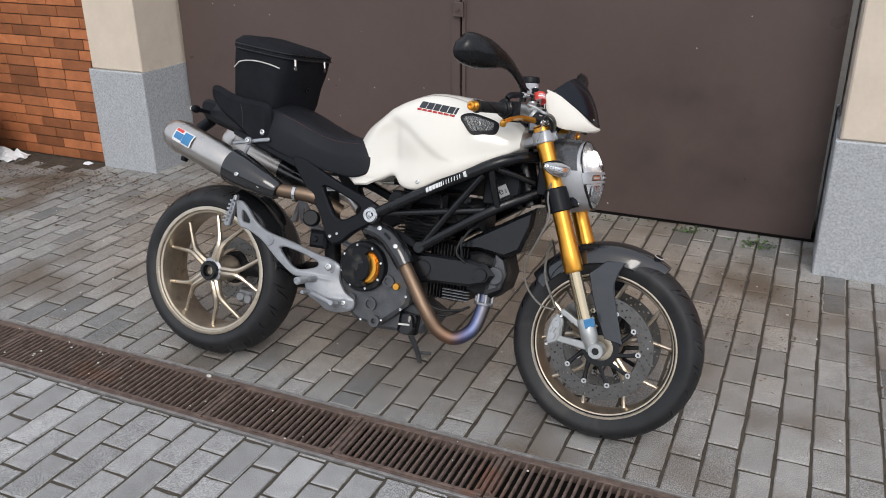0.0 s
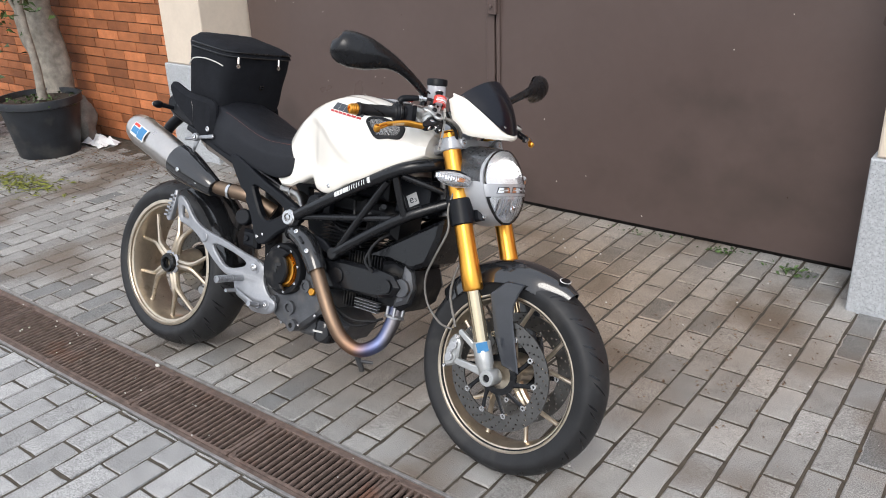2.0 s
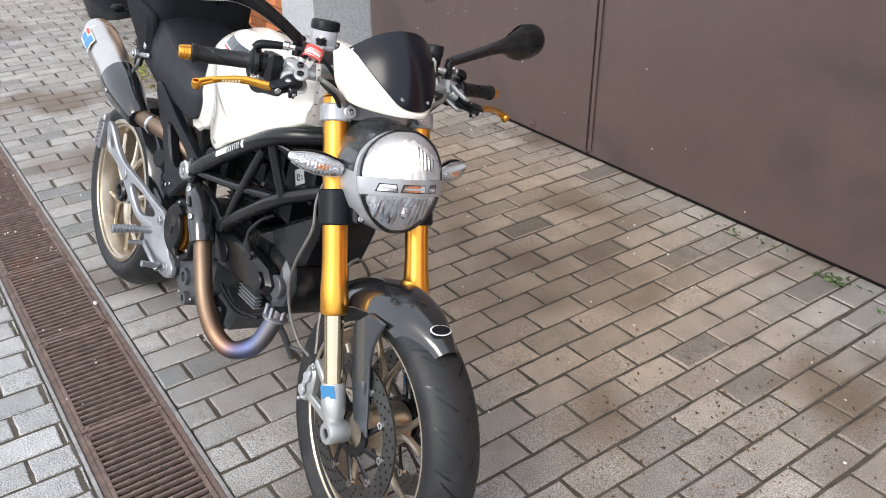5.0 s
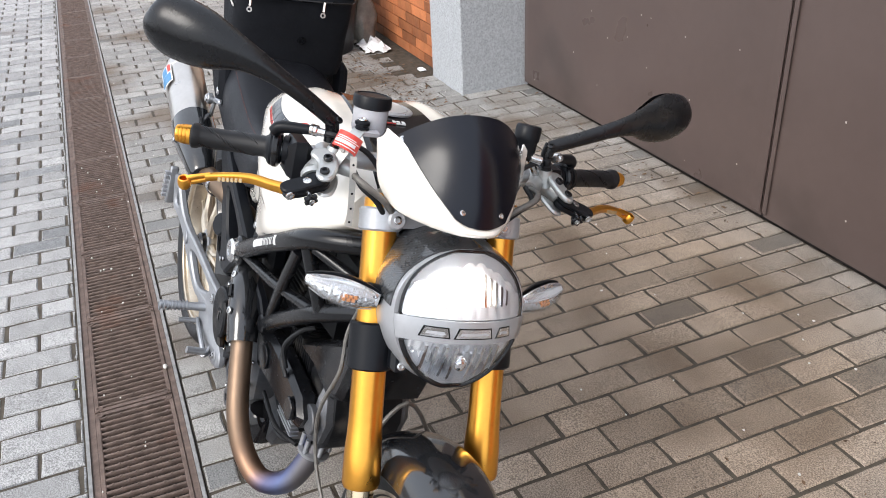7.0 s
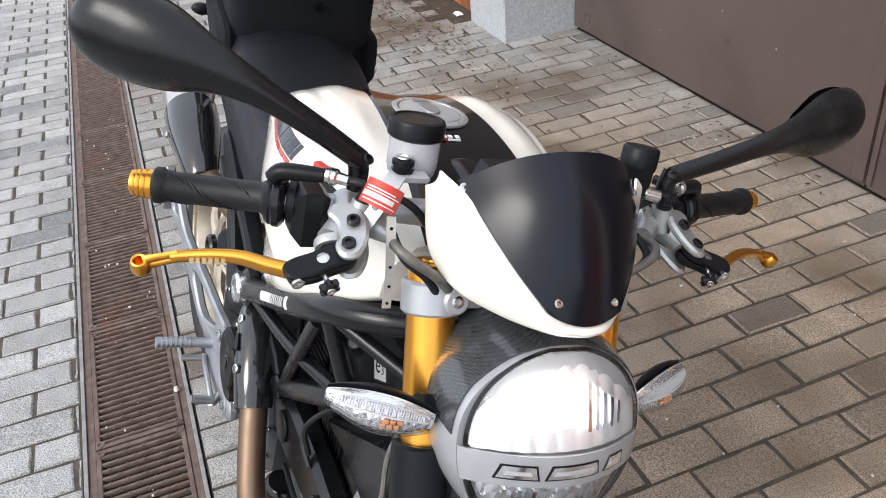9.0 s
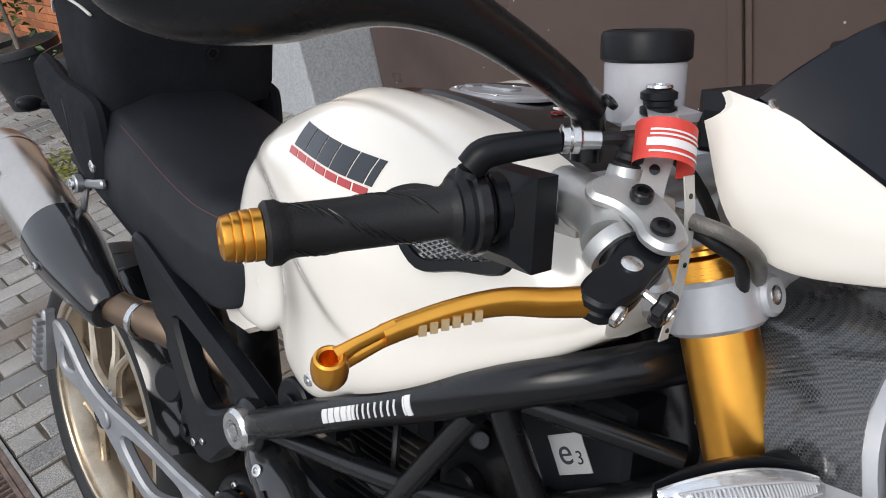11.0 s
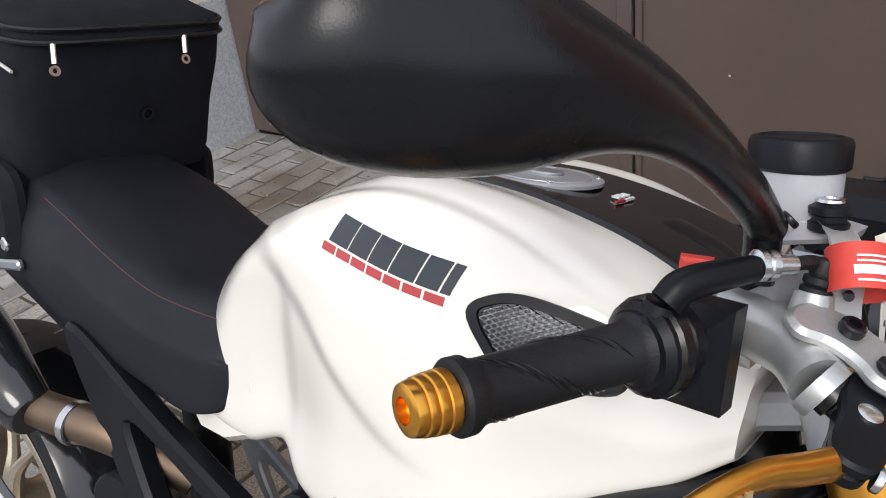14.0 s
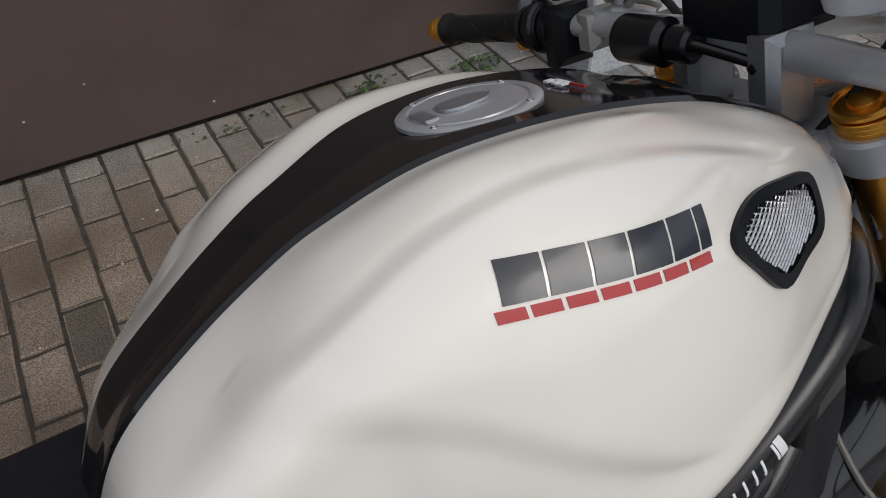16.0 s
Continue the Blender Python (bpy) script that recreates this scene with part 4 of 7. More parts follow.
mg = part("front_mudguard", mudguard(), M_CARBON, bike, "black carbon-fibre front mudguard", STEER_F)
for s in (-1, 1):
    part("mudguard_leg", prism([(1.390, 0.525), (1.440, 0.570), (1.498, 0.572), (1.482, 0.540), (1.472, 0.505), (1.476, 0.463), (1.497, 0.394), (1.519, 0.322), (1.462, 0.332), (1.430, 0.400), (1.410, 0.455)],
                               s * 0.070, s * 0.079, 0.003), M_MUDLEG, mg, "", STEER_F)
part("mudguard_badge", lathe([(0.0005, 0.0012), (0.021, 0.001), (0.022, 0.0)], 28, Matrix.Translation((FW[0] + 0.3235 * math.cos(radians(66.5)), -0.006, FW[2] + 0.3235 * math.sin(radians(66.5)))) @ Euler((0, radians(23.5), 0)).to_matrix().to_4x4() @ Matrix.Diagonal((0.62, 1.15, 1, 1))), M_WHITEMARK, mg, "small oval black and white badge", STEER_F)
part("badge_face", lathe([(0.0005, 0.0022), (0.0195, 0.002), (0.0198, 0.0)], 28, Matrix.Translation((FW[0] + 0.3235 * math.cos(radians(66.5)), -0.006, FW[2] + 0.3235 * math.sin(radians(66.5)))) @ Euler((0, radians(23.5), 0)).to_matrix().to_4x4() @ Matrix.Diagonal((0.58, 1.12, 1, 1))), M_BLACK_GLOSS, mg, "", STEER_F)

# brake hoses
part("brake_hose", tube([(1.255, -0.125, 0.80), (1.250, -0.138, 0.74), (1.262, -0.142, 0.68), (1.235, -0.150, 0.60), (1.205, -0.14, 0.53), (1.215, -0.13, 0.46), (1.26, -0.12, 0.41), (1.305, -0.115, 0.40)], 0.0034, 8), M_HOSE, bike, "grey braided brake hose", STEER_F)
part("brake_hose", tube([(1.305, -0.10, 0.405), (1.25, -0.07, 0.50), (1.24, 0.0, 0.60), (1.25, 0.07, 0.50), (1.305, 0.10, 0.405)], 0.004, 8), M_HOSE, bike, "", STEER_F)

# headlight: an egg-shaped shell, two stacked lenses, a band with slots, a carbon brow
HL_X = Vector((0.976, 0, 0.20)).normalized()         # the way the lamp faces
HL_Z = Vector((-0.20, 0, 0.976)).normalized()
HL_C = Vector((1.312, 0.008, 0.812))
HL_M = STEER_F @ Matrix(((HL_X.x, 0, HL_Z.x, HL_C.x), (0, 1, 0, 0), (HL_X.z, 0, HL_Z.z, HL_C.z), (0, 0, 0, 1)))


def egg(v):
    """Half width of the lamp's outline at height v."""
    t = max(-1.0, min(1.0, v / 0.108))
    return 0.110 * math.sqrt(max(0.0, 1 - abs(t) ** 2.15)) * (1.0 + 0.09 * t)


def bulge(y, v):
    return 0.055 * (1 - (y / 0.125) ** 2 - (v / 0.13) ** 2)


def outline(n=48, grow=0.0):
    res = []
    for i in range(n):
        a = 2 * math.pi * i / n
        z = 0.108 * math.sin(a)
        c = math.cos(a)
        y = math.copysign(1, c) * egg(z) * (abs(c) ** 0.05 if abs(math.sin(a)) < 0.98 else 1) if abs(c) > 1e-6 else 0
        res.append((y * (1 + grow), z * (1 + grow)))
    return res


ol = outline()
shell_rows = []
for k, (g, dx) in enumerate(((-0.02, 0.012), (0.0, 0.0), (0.03, -0.02), (0.02, -0.05), (-0.12, -0.085), (-0.45, -0.115), (-0.75, -0.122))):
    shell_rows.append([(bulge(y, z) * (1 if k < 3 else 0.3) + dx, y * (1 + g), z * (1 + g)) for y, z in ol])
lamp = part("headlight", loft(shell_rows), M_GREYPAINT, bike, "oval headlight in a silver-grey shell, lamp lit", HL_M, 45)


def lens(v0, v1, inset, out=0.004, k=0.9):
    """A glass panel that follows the lamp's face between two heights."""
    rows = []
    for i in range(25):
        v = v0 + (v1 - v0) * i / 24
        w = max(0.004, egg(v) - inset)
        rows.append([(bulge(w * (-1 + 2 * j / 16), v) + out, w * (-1 + 2 * j / 16), v) for j in range(17)])
    back_ = [[(x - 0.003, y, z) for x, y, z in r] for r in rows]
    return loft([r + list(reversed(b_)) for r, b_ in zip(rows, back_)])


def reflector(v0, v1, inset, flutes, deep):
    """A chrome bowl of upright flutes behind the glass."""
    rows = []
    mid = (v0 + v1) / 2
    for i in range(25):
        v = v0 + (v1 - v0) * i / 24
        w = max(0.004, egg(v) - inset)
        row = []
        for j in range(97):
            y = w * (-1 + 2 * j / 96)
            depth = 0.03 * (1 - (y / 0.11) ** 2) * (1 - ((v - mid) / (abs(v1 - v0) * 0.62)) ** 2)
            u = (y / 0.2 + 0.5) * flutes
            ripple = abs((u + 0.5 * (i // 9)) % 1.0 - 0.5) * 2
            row.append((bulge(y, v) + 0.003 - depth * 0.6 - deep * ripple ** 2, y, v))
        rows.append(row)
    return loft(rows, False, False)


def face_patch(poly, out, th):
    """A small plate laid on the lamp's curved face; corners lower left, lower right, upper right, upper left in y, v."""
    a, b, c, d = [Vector(p) for p in poly]
    top, bot = [], []
    for i in range(4):
        r, r2 = [], []
        for j in range(9):
            p = (a + (b - a) * j / 8) * (1 - i / 3) + (d + (c - d) * j / 8) * (i / 3)
            r.append((bulge(p.x, p.y) + out + th, p.x, p.y))
            r2.append((bulge(p.x, p.y) + out, p.x, p.y))
        top.append(r), bot.append(r2)
    return loft([r + list(reversed(q)) for r, q in zip(top, bot)])


for nm, v0, v1, flutes, deep, rr, mt in (("upper_lens", 0.008, 0.1045, 9, 0.0016, 0.0026, M_REFLECT), ("lower_lens", -0.1045, -0.027, 15, 0.007, 0.0042, M_REFLECT)):
    edge = [(w_, v) for v, w_ in [(v0 + (v1 - v0) * i / 30, max(0.004, egg(v0 + (v1 - v0) * i / 30) - 0.010)) for i in range(31)]]
    edge = edge + [(-w_, v) for w_, v in reversed(edge)]
    part("lens_rim", tube([(bulge(y_, v) + 0.009, y_, v) for y_, v in edge + edge[:1]], rr, 8, 1), M_BLACK_GLOSS, lamp, "black rim of the lens", HL_M)
    part("reflector", reflector(v0, v1, 0.011, flutes, deep), mt, lamp, "fluted chrome reflector", HL_M @ Matrix.Translation((0.0075, 0, 0)), 35)
    ln = part(nm, lens(v0, v1, 0.010, 0.012), M_GLASS, lamp, "clear glass lens", HL_M, 60)
    ln.visible_shadow = False
# upright slats inside the lenses
for k, y in enumerate((0.018, 0.028, 0.038, 0.049, 0.060)):
    part("lens_slat", face_patch(((y, 0.030), (y + 0.0045, 0.028), (y + 0.0055, 0.074 - 0.006 * k), (y + 0.001, 0.077 - 0.006 * k)), 0.004, 0.006), M_CHROME, lamp, "chrome slat behind the lens", HL_M)
for k in range(9):
    y = -0.062 + 0.0150 * k
    top_ = -0.034
    low = max(-0.090, -0.078 - 0.004 * (4 - abs(k - 4)))
    if abs(k - 4) > 0:
        part("lens_slat", face_patch(((y, low), (y + 0.004, low), (y + 0.0045, top_), (y, top_)), 0.001, 0.009), M_CHROME, lamp, "", HL_M)
part("bulb", blob((0.044, -0.010, 0.046), (0.006, 0.052, 0.030), 24, 12), M_LAMP, lamp, "bright lit bulb", HL_M)
part("bulb_shield", blob((0.046, 0.0, -0.062), (0.008, 0.011, 0.013), 16, 10), M_CHROME, lamp, "chrome bulb shield", HL_M)
part("lamp_band", lens(-0.027, 0.008, 0.003, 0.0135), M_GREYPAINT, lamp, "silver-grey band between the lenses", HL_M, 60)
for y0, y1 in ((-0.074, -0.034), (-0.024, 0.036), (0.047, 0.074)):
    part("slot_rim", face_patch(((y0 - 0.0025, -0.0185), (y1 + 0.0025, -0.0185), (y1 - 0.002, -0.0015), (y0 + 0.003, -0.0015)), 0.0133, 0.0009), M_BLACK_SATIN, lamp, "", HL_M)
    slot = part("lamp_slot", face_patch(((y0, -0.0168), (y1, -0.0168), (y1 - 0.004, -0.0032), (y0 + 0.005, -0.0032)), 0.0138, 0.0009), M_CHROME, lamp, "clear slot of the position lamp", HL_M)
    part("slot_rib", face_patch(((y0 + 0.006, -0.0125), (y1 - 0.006, -0.0125), (y1 - 0.008, -0.0085), (y0 + 0.008, -0.0085)), 0.0148, 0.0007), M_CLEARGREY, slot, "", HL_M)
brow_rows = []
for k, (g, dx, zs) in enumerate(((0.012, 0.004, 0), (0.035, -0.022, 0.004), (0.05, -0.06, 0.012), (0.0, -0.105, 0.02))):
    row = []
    for i in range(25):
        a = radians(8 + 164 * i / 24)
        z = 0.108 * math.sin(a)
        y = egg(z) * math.copysign(1, math.cos(a)) * min(1, abs(math.cos(a)) * 6) if abs(math.cos(a)) < 0.16 else egg(z) * math.copysign(1, math.cos(a))
        row.append((bulge(y, z) * (1 if k < 2 else 0.4) + dx, y * (1 + g), z * (1 + g) + zs))
    brow_rows.append(row)
brow_in = [[(x - 0.001, y * 0.97, z * 0.97) for x, y, z in r] for r in brow_rows]
part("headlight_brow", loft([r + list(reversed(q)) for r, q in zip(brow_rows, brow_in)]), M_CARBON_L, lamp, "carbon-fibre brow over the headlight", HL_M)
part("lamp_bracket", join(block(1.19, 1.24, -0.075, -0.06, 0.74, 0.90), block(1.19, 1.24, 0.06, 0.075, 0.74, 0.90)), M_BLACK_MATTE, lamp, "", STEER_F)

# indicators
for s in (-1, 1):
    P0, P1 = Vector((1.292, s * 0.112, 0.825)), Vector((1.242, s * 0.222, 0.838))
    d = (P1 - P0).normalized()
    fr = STEER_F @ Matrix.Translation(P0) @ Matrix.Rotation(0, 4, "X")
    stem = part("indicator", tube([P0 + Vector((-0.040, -s * 0.040, -0.012)), P0 + Vector((-0.018, -s * 0.012, -0.004)), P0 + d * 0.02 - Vector((0.006, 0, 0))], [0.013, 0.015, 0.016], 12), M_BLACK_MATTE, bike, "clear indicator on a short black stem", STEER_F)
    loops, loops2 = [], []
    up = Vector((0.25, 0, 0.96))
    fw = d.cross(up).normalized() * (1 if s < 0 else -1)
    if fw.x < 0:
        fw = -fw
    for i in range(13):
        t = i / 12
        c = P0 + d * (0.004 + 0.113 * t)
        r = 0.0198 * math.sin(math.pi * (0.13 + 0.83 * t)) ** 0.75 + 0.002
        ringp = [c + up * r * 0.95 * math.sin(a) + fw * (0.026 * math.sin(math.pi * (0.08 + 0.84 * t)) * max(0, math.cos(a)) + 0.012) for a in [math.pi * (-0.5 + j / 10) for j in range(11)]]
        ringb = [c + up * r * (1.02 + 0.09 * max(0, math.sin(a))) * math.sin(a) - fw * (0.016 * math.sin(math.pi * (0.08 + 0.84 * t)) * max(0, math.cos(a))) + fw * (0.0095 - 0.006 * max(0, math.sin(a))) for a in [math.pi * (-0.5 + j / 10) for j in range(11)]]
        loops.append([tuple(p) for p in ringp])
        loops2.append([tuple(p) for p in ringb])
    inner = [[tuple(Vector(p) - fw * 0.003) for p in l] for l in loops]
    part("indicator_housing", loft(loops2), M_BLACK_MATTE, stem, "", STEER_F)
    gl = part("indicator_lens", loft([l + list(reversed(q)) for l, q in zip(loops, inner)]), M_GLASS, stem, "clear ribbed lens", STEER_F, 60)
    gl.visible_shadow = False

    def in_lens(t, a, depth):
        """A place inside the lens: t along it, a round it, depth below its face."""
        r = 0.0198 * math.sin(math.pi * (0.13 + 0.83 * t)) ** 0.75 + 0.002
        swell = 0.026 * math.sin(math.pi * (0.08 + 0.84 * t))
        return tuple(P0 + d * (0.004 + 0.113 * t) + up * r * 0.95 * math.sin(a) + fw * (swell * math.cos(a) + 0.012 - depth))

    cup = []
    for i in range(61):
        cup.append([in_lens(i / 60, math.pi * (-0.5 + j / 24), 0.0050 + math.sin(math.pi * j / 24) * (0.0030 * abs((i * 0.25) % 1 - 0.5) + 0.0022 * abs((j * 0.25 + 0.5 * ((i // 4) % 2)) % 1 - 0.5))) for j in range(25)])
    part("indicator_reflector", loft(cup, False, False), M_LAMPCUP, stem, "faceted bright reflector", STEER_F, 15)
    for a in (-1.30, 0.80, 1.32):
        part("lens_rib", tube([in_lens(0.06 + 0.86 * k / 14, a, -0.0003) for k in range(15)], 0.0011, 6, 2), M_CLEARGREY, stem, "", STEER_F)
    part("fluted_edge", join(*[tube([in_lens(0.10 + 0.024 * k, 0.86 + 0.10 * q, -0.0001) for q in range(5)], 0.0009, 5, 1) for k in range(34)]), M_CLEARGREY, stem, "fine ribs along the lens's upper edge", STEER_F)
    part("indicator_bulb", join(*[moved(block(-0.0026, 0.0026, -0.0012, 0.0012, -0.0026, 0.0026, 0.0006), Matrix.Translation(in_lens(0.30 + 0.062 * k + 0.02 * q, 0.45 - 0.26 * q, 0.0038)) @ Vector((0, -1, 0)).rotation_difference(fw).to_matrix().to_4x4()) for k in range(3) for q in range(2)]), M_AMBER, stem, "amber bulb behind the facets", STEER_F)


# fly screen: white shell with a smoked visor
def sheet_solid(rows, th, back):
    b_ = Vector(back)
    inner_ = [[tuple(Vector(p) + b_ * th) for p in r] for r in rows]
    return loft([list(r) + list(reversed(q)) for r, q in zip(rows, inner_)])


VC = spline([(1.342, 0.966), (1.326, 1.020), (1.298, 1.072), (1.260, 1.110)], 5)
VE = spline([(0.040, 1.333, 0.976), (0.066, 1.300, 1.004), (0.088, 1.258, 1.034), (0.102, 1.214, 1.056)], 5)
vis_rows = []
for (cx, cz), (ey, ex, ez) in zip(VC, VE):
    vis_rows.append([(cx + (ex - cx) * abs(u) ** 1.9, ey * u, cz + (ez - cz) * abs(u) ** 2.2) for u in [-1 + 2 * j / 20 for j in range(21)]])
WO = spline([(0.004, 1.344, 0.953), (0.030, 1.334, 0.9515), (0.066, 1.296, 0.950), (0.098, 1.250, 0.955), (0.120, 1.222, 0.986), (0.127, 1.202, 1.044)], 5)
WI = spline([(0.006, 1.341, 0.967), (0.030, 1.333, 0.973), (0.060, 1.306, 0.998), (0.080, 1.274, 1.026), (0.098, 1.236, 1.049), (0.116, 1.205, 1.061)], 5)
white_rows = []
for s in (-1, 1):
    for (oy, ox, oz), (iy, ix, iz) in (list(zip(WO, WI)) if s > 0 else list(reversed(list(zip(WO, WI))))):
        white_rows.append([(ox + (ix - ox) * t + 0.008 * math.sin(math.pi * t), s * (oy + (iy - oy) * t), oz + (iz - oz) * t) for t in [k / 6 for k in range(7)]])
scr = part("fly_screen", sheet_solid(white_rows, 0.005, (-0.9, 0, -0.4)), M_WHITE, bike, "small pearl white fly screen with smoked visor", STEER)
part("visor", sheet_solid([[(x + 0.004, y, z + 0.001) for x, y, z in r] for r in vis_rows], 0.004, (-0.9, 0, -0.4)), M_VISOR, scr, "smoked black visor", STEER)
for s in (-1, 1):
    part("visor_rib", tube([(x + 0.002, s * (y - 0.022) , z + 0.004) for y, x, z in VE[2:]], 0.0035, 6, 2), M_VISOR, scr, "", STEER)
parts("screen_screw", [screw(p, (0.75, p[1] * 2, 0.6), 0.0046, 0.0022) for p in ((1.226, -0.099, 1.053), (1.226, 0.099, 1.053), (1.334, -0.031, 0.986), (1.334, 0.031, 0.986))], M_STEEL, scr, "", STEER)
part("instrument", join(block(1.14, 1.22, -0.055, 0.055, 1.0, 1.05, 0.012)), M_BLACK_MATTE, bike, "black instrument box behind the screen", STEER)

# ---- tank ----
TANK = [  # x, then half outlines (y, z): crown, strip edge, dish, crease, panel, flank, lower flank, hem, under
    (0.575, (0, .845), (.035, .850), (.070, .842), (.098, .825), (.108, .800), (.113, .775), (.115, .750), (.112, .722), (.080, .718)),
    (0.610, (0, .900), (.038, .905), (.085, .896), (.112, .878), (.124, .845), (.129, .800), (.129, .760), (.126, .724), (.095, .716)),
    (0.670, (0, .942), (.042, .948), (.095, .938), (.130, .930), (.147, .905), (.142, .860), (.138, .790), (.137, .728), (.100, .720)),
    (0.730, (0, .975), (.048, .981), (.094, .982), (.136, .968), (.160, .938), (.155, .885), (.146, .810), (.146, .752), (.110, .742)),
    (0.768, (0, .990), (.053, .996), (.098, 1.000), (.138, .986), (.168, .950), (.170, .880), (.160, .800), (.158, .722), (.120, .715)),
    (0.830, (0, 1.008), (.066, 1.014), (.106, 1.019), (.142, 1.004), (.177, .962), (.189, .885), (.180, .800), (.172, .719), (.130, .714)),
    (0.900, (0, 1.014), (.076, 1.017), (.113, 1.020), (.147, 1.006), (.186, .962), (.196, .890), (.190, .815), (.179, .752), (.130, .745)),
    (0.970, (0, 1.008), (.082, 1.009), (.118, 1.009), (.150, .992), (.180, .948), (.188, .890), (.186, .835), (.178, .787), (.130, .780)),
    (1.040, (0, .992), (.086, .992), (.124, .982), (.146, .968), (.164, .928), (.172, .886), (.172, .850), (.166, .820), (.125, .815)),
    (1.100, (0, .968), (.088, .965), (.122, .953), (.134, .934), (.143, .912), (.150, .890), (.152, .870), (.148, .850), (.112, .846)),
    (1.136, (0, .945), (.085, .940), (.102, .930), (.116, .918), (.122, .906), (.127, .896), (.128, .886), (.126, .874), (.100, .868)),
]
KX, KS = 15, 13


def tank_grid():
    """The tank's right half as a smooth grid: rows along x, columns from crown to under side."""
    cols = [[(st[0], st[1 + k][0], st[1 + k][1]) for st in TANK] for k in range(9)]
    cols = [spline(c, KX) for c in cols]
    grid = [spline([c[i] for c in cols], KS) for i in range(len(cols[0]))]
    return [raised(row) for row in grid]


def step(v):
    v = max(0.0, min(1.0, v))
    return v * v * (3 - 2 * v)


def along_line(x, pts):
    for (a, b), (c, d) in zip(pts, pts[1:]):
        if a <= x <= c:
            return b + (d - b) * (x - a) / (c - a)
    return pts[0][1] if x < pts[0][0] else pts[-1][1]


UPPER = spline([(0.640, 0.930), (0.706, 0.963), (0.758, 0.989), (0.804, 1.006), (0.850, 1.014), (0.900, 1.013), (0.950, 1.004), (1.000, 0.987), (1.060, 0.962)], 8)
LOWER = spline([(0.640, 0.936), (0.690, 0.925), (0.734, 0.907), (0.786, 0.880), (0.852, 0.832), (0.920, 0.790), (1.000, 0.760)], 8)


def raised(row):
    """The flank's proud panel, between an upper crease and a lower one that meet at the knee."""
    res = []
    n = len(row)
    for i, (x, y, z) in enumerate(row):
        if KS * 2 <= i <= KS * 7 and x > 0.645:
            p, q = row[max(0, i - 1)], row[min(n - 1, i + 1)]
            nv = Vector((0, p[2] - q[2], q[1] - p[1])).normalized()
            up = step((along_line(x, UPPER) - z) / 0.011)
            lo = max(step((z - along_line(x, LOWER)) / 0.036), step((x - 0.86) / 0.10))
            k = 0.0064 * up * lo * step((x - 0.645) / 0.03) * (1 - step((x - 0.98) / 0.10))
            res.append((x, y + nv.y * k, z + nv.z * k))
        else:
            res.append((x, y, z))
    return res


TG = tank_grid()
loops = []
for row in TG:
    right = [(x, -y, z) for x, y, z in row]
    left = [(x, y, z) for x, y, z in reversed(row[1:])]
    loops.append(left + right)
tank = part("tank", loft(loops), M_WHITE, bike, "pearl white fuel tank with sculpted flanks", None, 50)


def on_tank(x, z, lift=0.0008):
    """The place on the right flank at x and height z, a little outside the surface."""
    i = min(range(len(TG)), key=lambda k: abs(TG[k][0][0] - x))
    i = max(1, min(len(TG) - 2, i))
    if TG[i][0][0] > x:
        i -= 1
    t = (x - TG[i][0][0]) / (TG[i + 1][0][0] - TG[i][0][0])
    row = [tuple(a + (b - a) * t for a, b in zip(p, q)) for p, q in zip(TG[i], TG[i + 1])]
    best = None
    for p, q in zip(row[KS:6 * KS], row[KS + 1:6 * KS + 1]):
        if p[2] >= z >= q[2]:
            u = (p[2] - z) / max(1e-6, p[2] - q[2])
            n = Vector((0, p[2] - q[2], q[1] - p[1])).normalized()
            best = (x, p[1] + (q[1] - p[1]) * u + n.y * lift, z + n.z * lift)
            break
    if best is None:
        best = (x, 0.19, z)
    return (best[0], -best[1], best[2])


def flank_patch(poly, lift, th, n=5):
    """A four-cornered patch (lower left, lower right, upper right, upper left, in x and z) laid on the flank."""
    a, b, c, d = [Vector(p) for p in poly]
    top, bot = [], []
    for i in range(n + 1):
        r, r2 = [], []
        for j in range(n + 1):
            p = (a + (b - a) * j / n) * (1 - i / n) + (d + (c - d) * j / n) * (i / n)
            r.append(on_tank(p.x, p.y, lift + th))
            r2.append(on_tank(p.x, p.y, lift - 0.0006))
        top.append(r), bot.append(r2)
    return loft([r + list(reversed(q)) for r, q in zip(top, bot)])


# maker's marks on the flank: slanted blocks for each letter's place, a thin red row below
def mark_line(x, t):
    """Height of the mark's top (t = 1) or foot (t = 0) at x."""
    return (0.9885 - 0.100 * (x - 0.818)) - (1 - t) * 0.0245


W6 = (0.0262, 0.0250, 0.0235, 0.0262, 0.0210, 0.0100)
xx = 0.8165
for w in W6:
    g = 0.0022
    for u0, u1, v0, v1 in ((0.0, 1.0, 0.16, 1.0),):
        xa, xb = xx + u0 * (w - g), xx + u1 * (w - g)
        sl = 0.006
        part("mark_block", flank_patch(((xa + sl * (v0 - 1), mark_line(xa, v0)), (xb + sl * (v0 - 1), mark_line(xb, v0)), (xb + sl * (v1 - 1), mark_line(xb, v1)), (xa + sl * (v1 - 1), mark_line(xa, v1))), 0.0005, 0.0006, 3), M_MARK, tank)
    xx += w
for i in range(7):
    x0_, x1_ = 0.806 + i * 0.0193, 0.806 + i * 0.0193 + 0.0163
    for v0, v1 in ((-0.20, 0.06),):
        part("mark_bar", flank_patch(((x0_, mark_line(x0_, v0)), (x1_, mark_line(x1_, v0)), (x1_, mark_line(x1_, v1)), (x0_, mark_line(x0_, v1))), 0.0005, 0.0005, 2), M_REDMARK, tank)

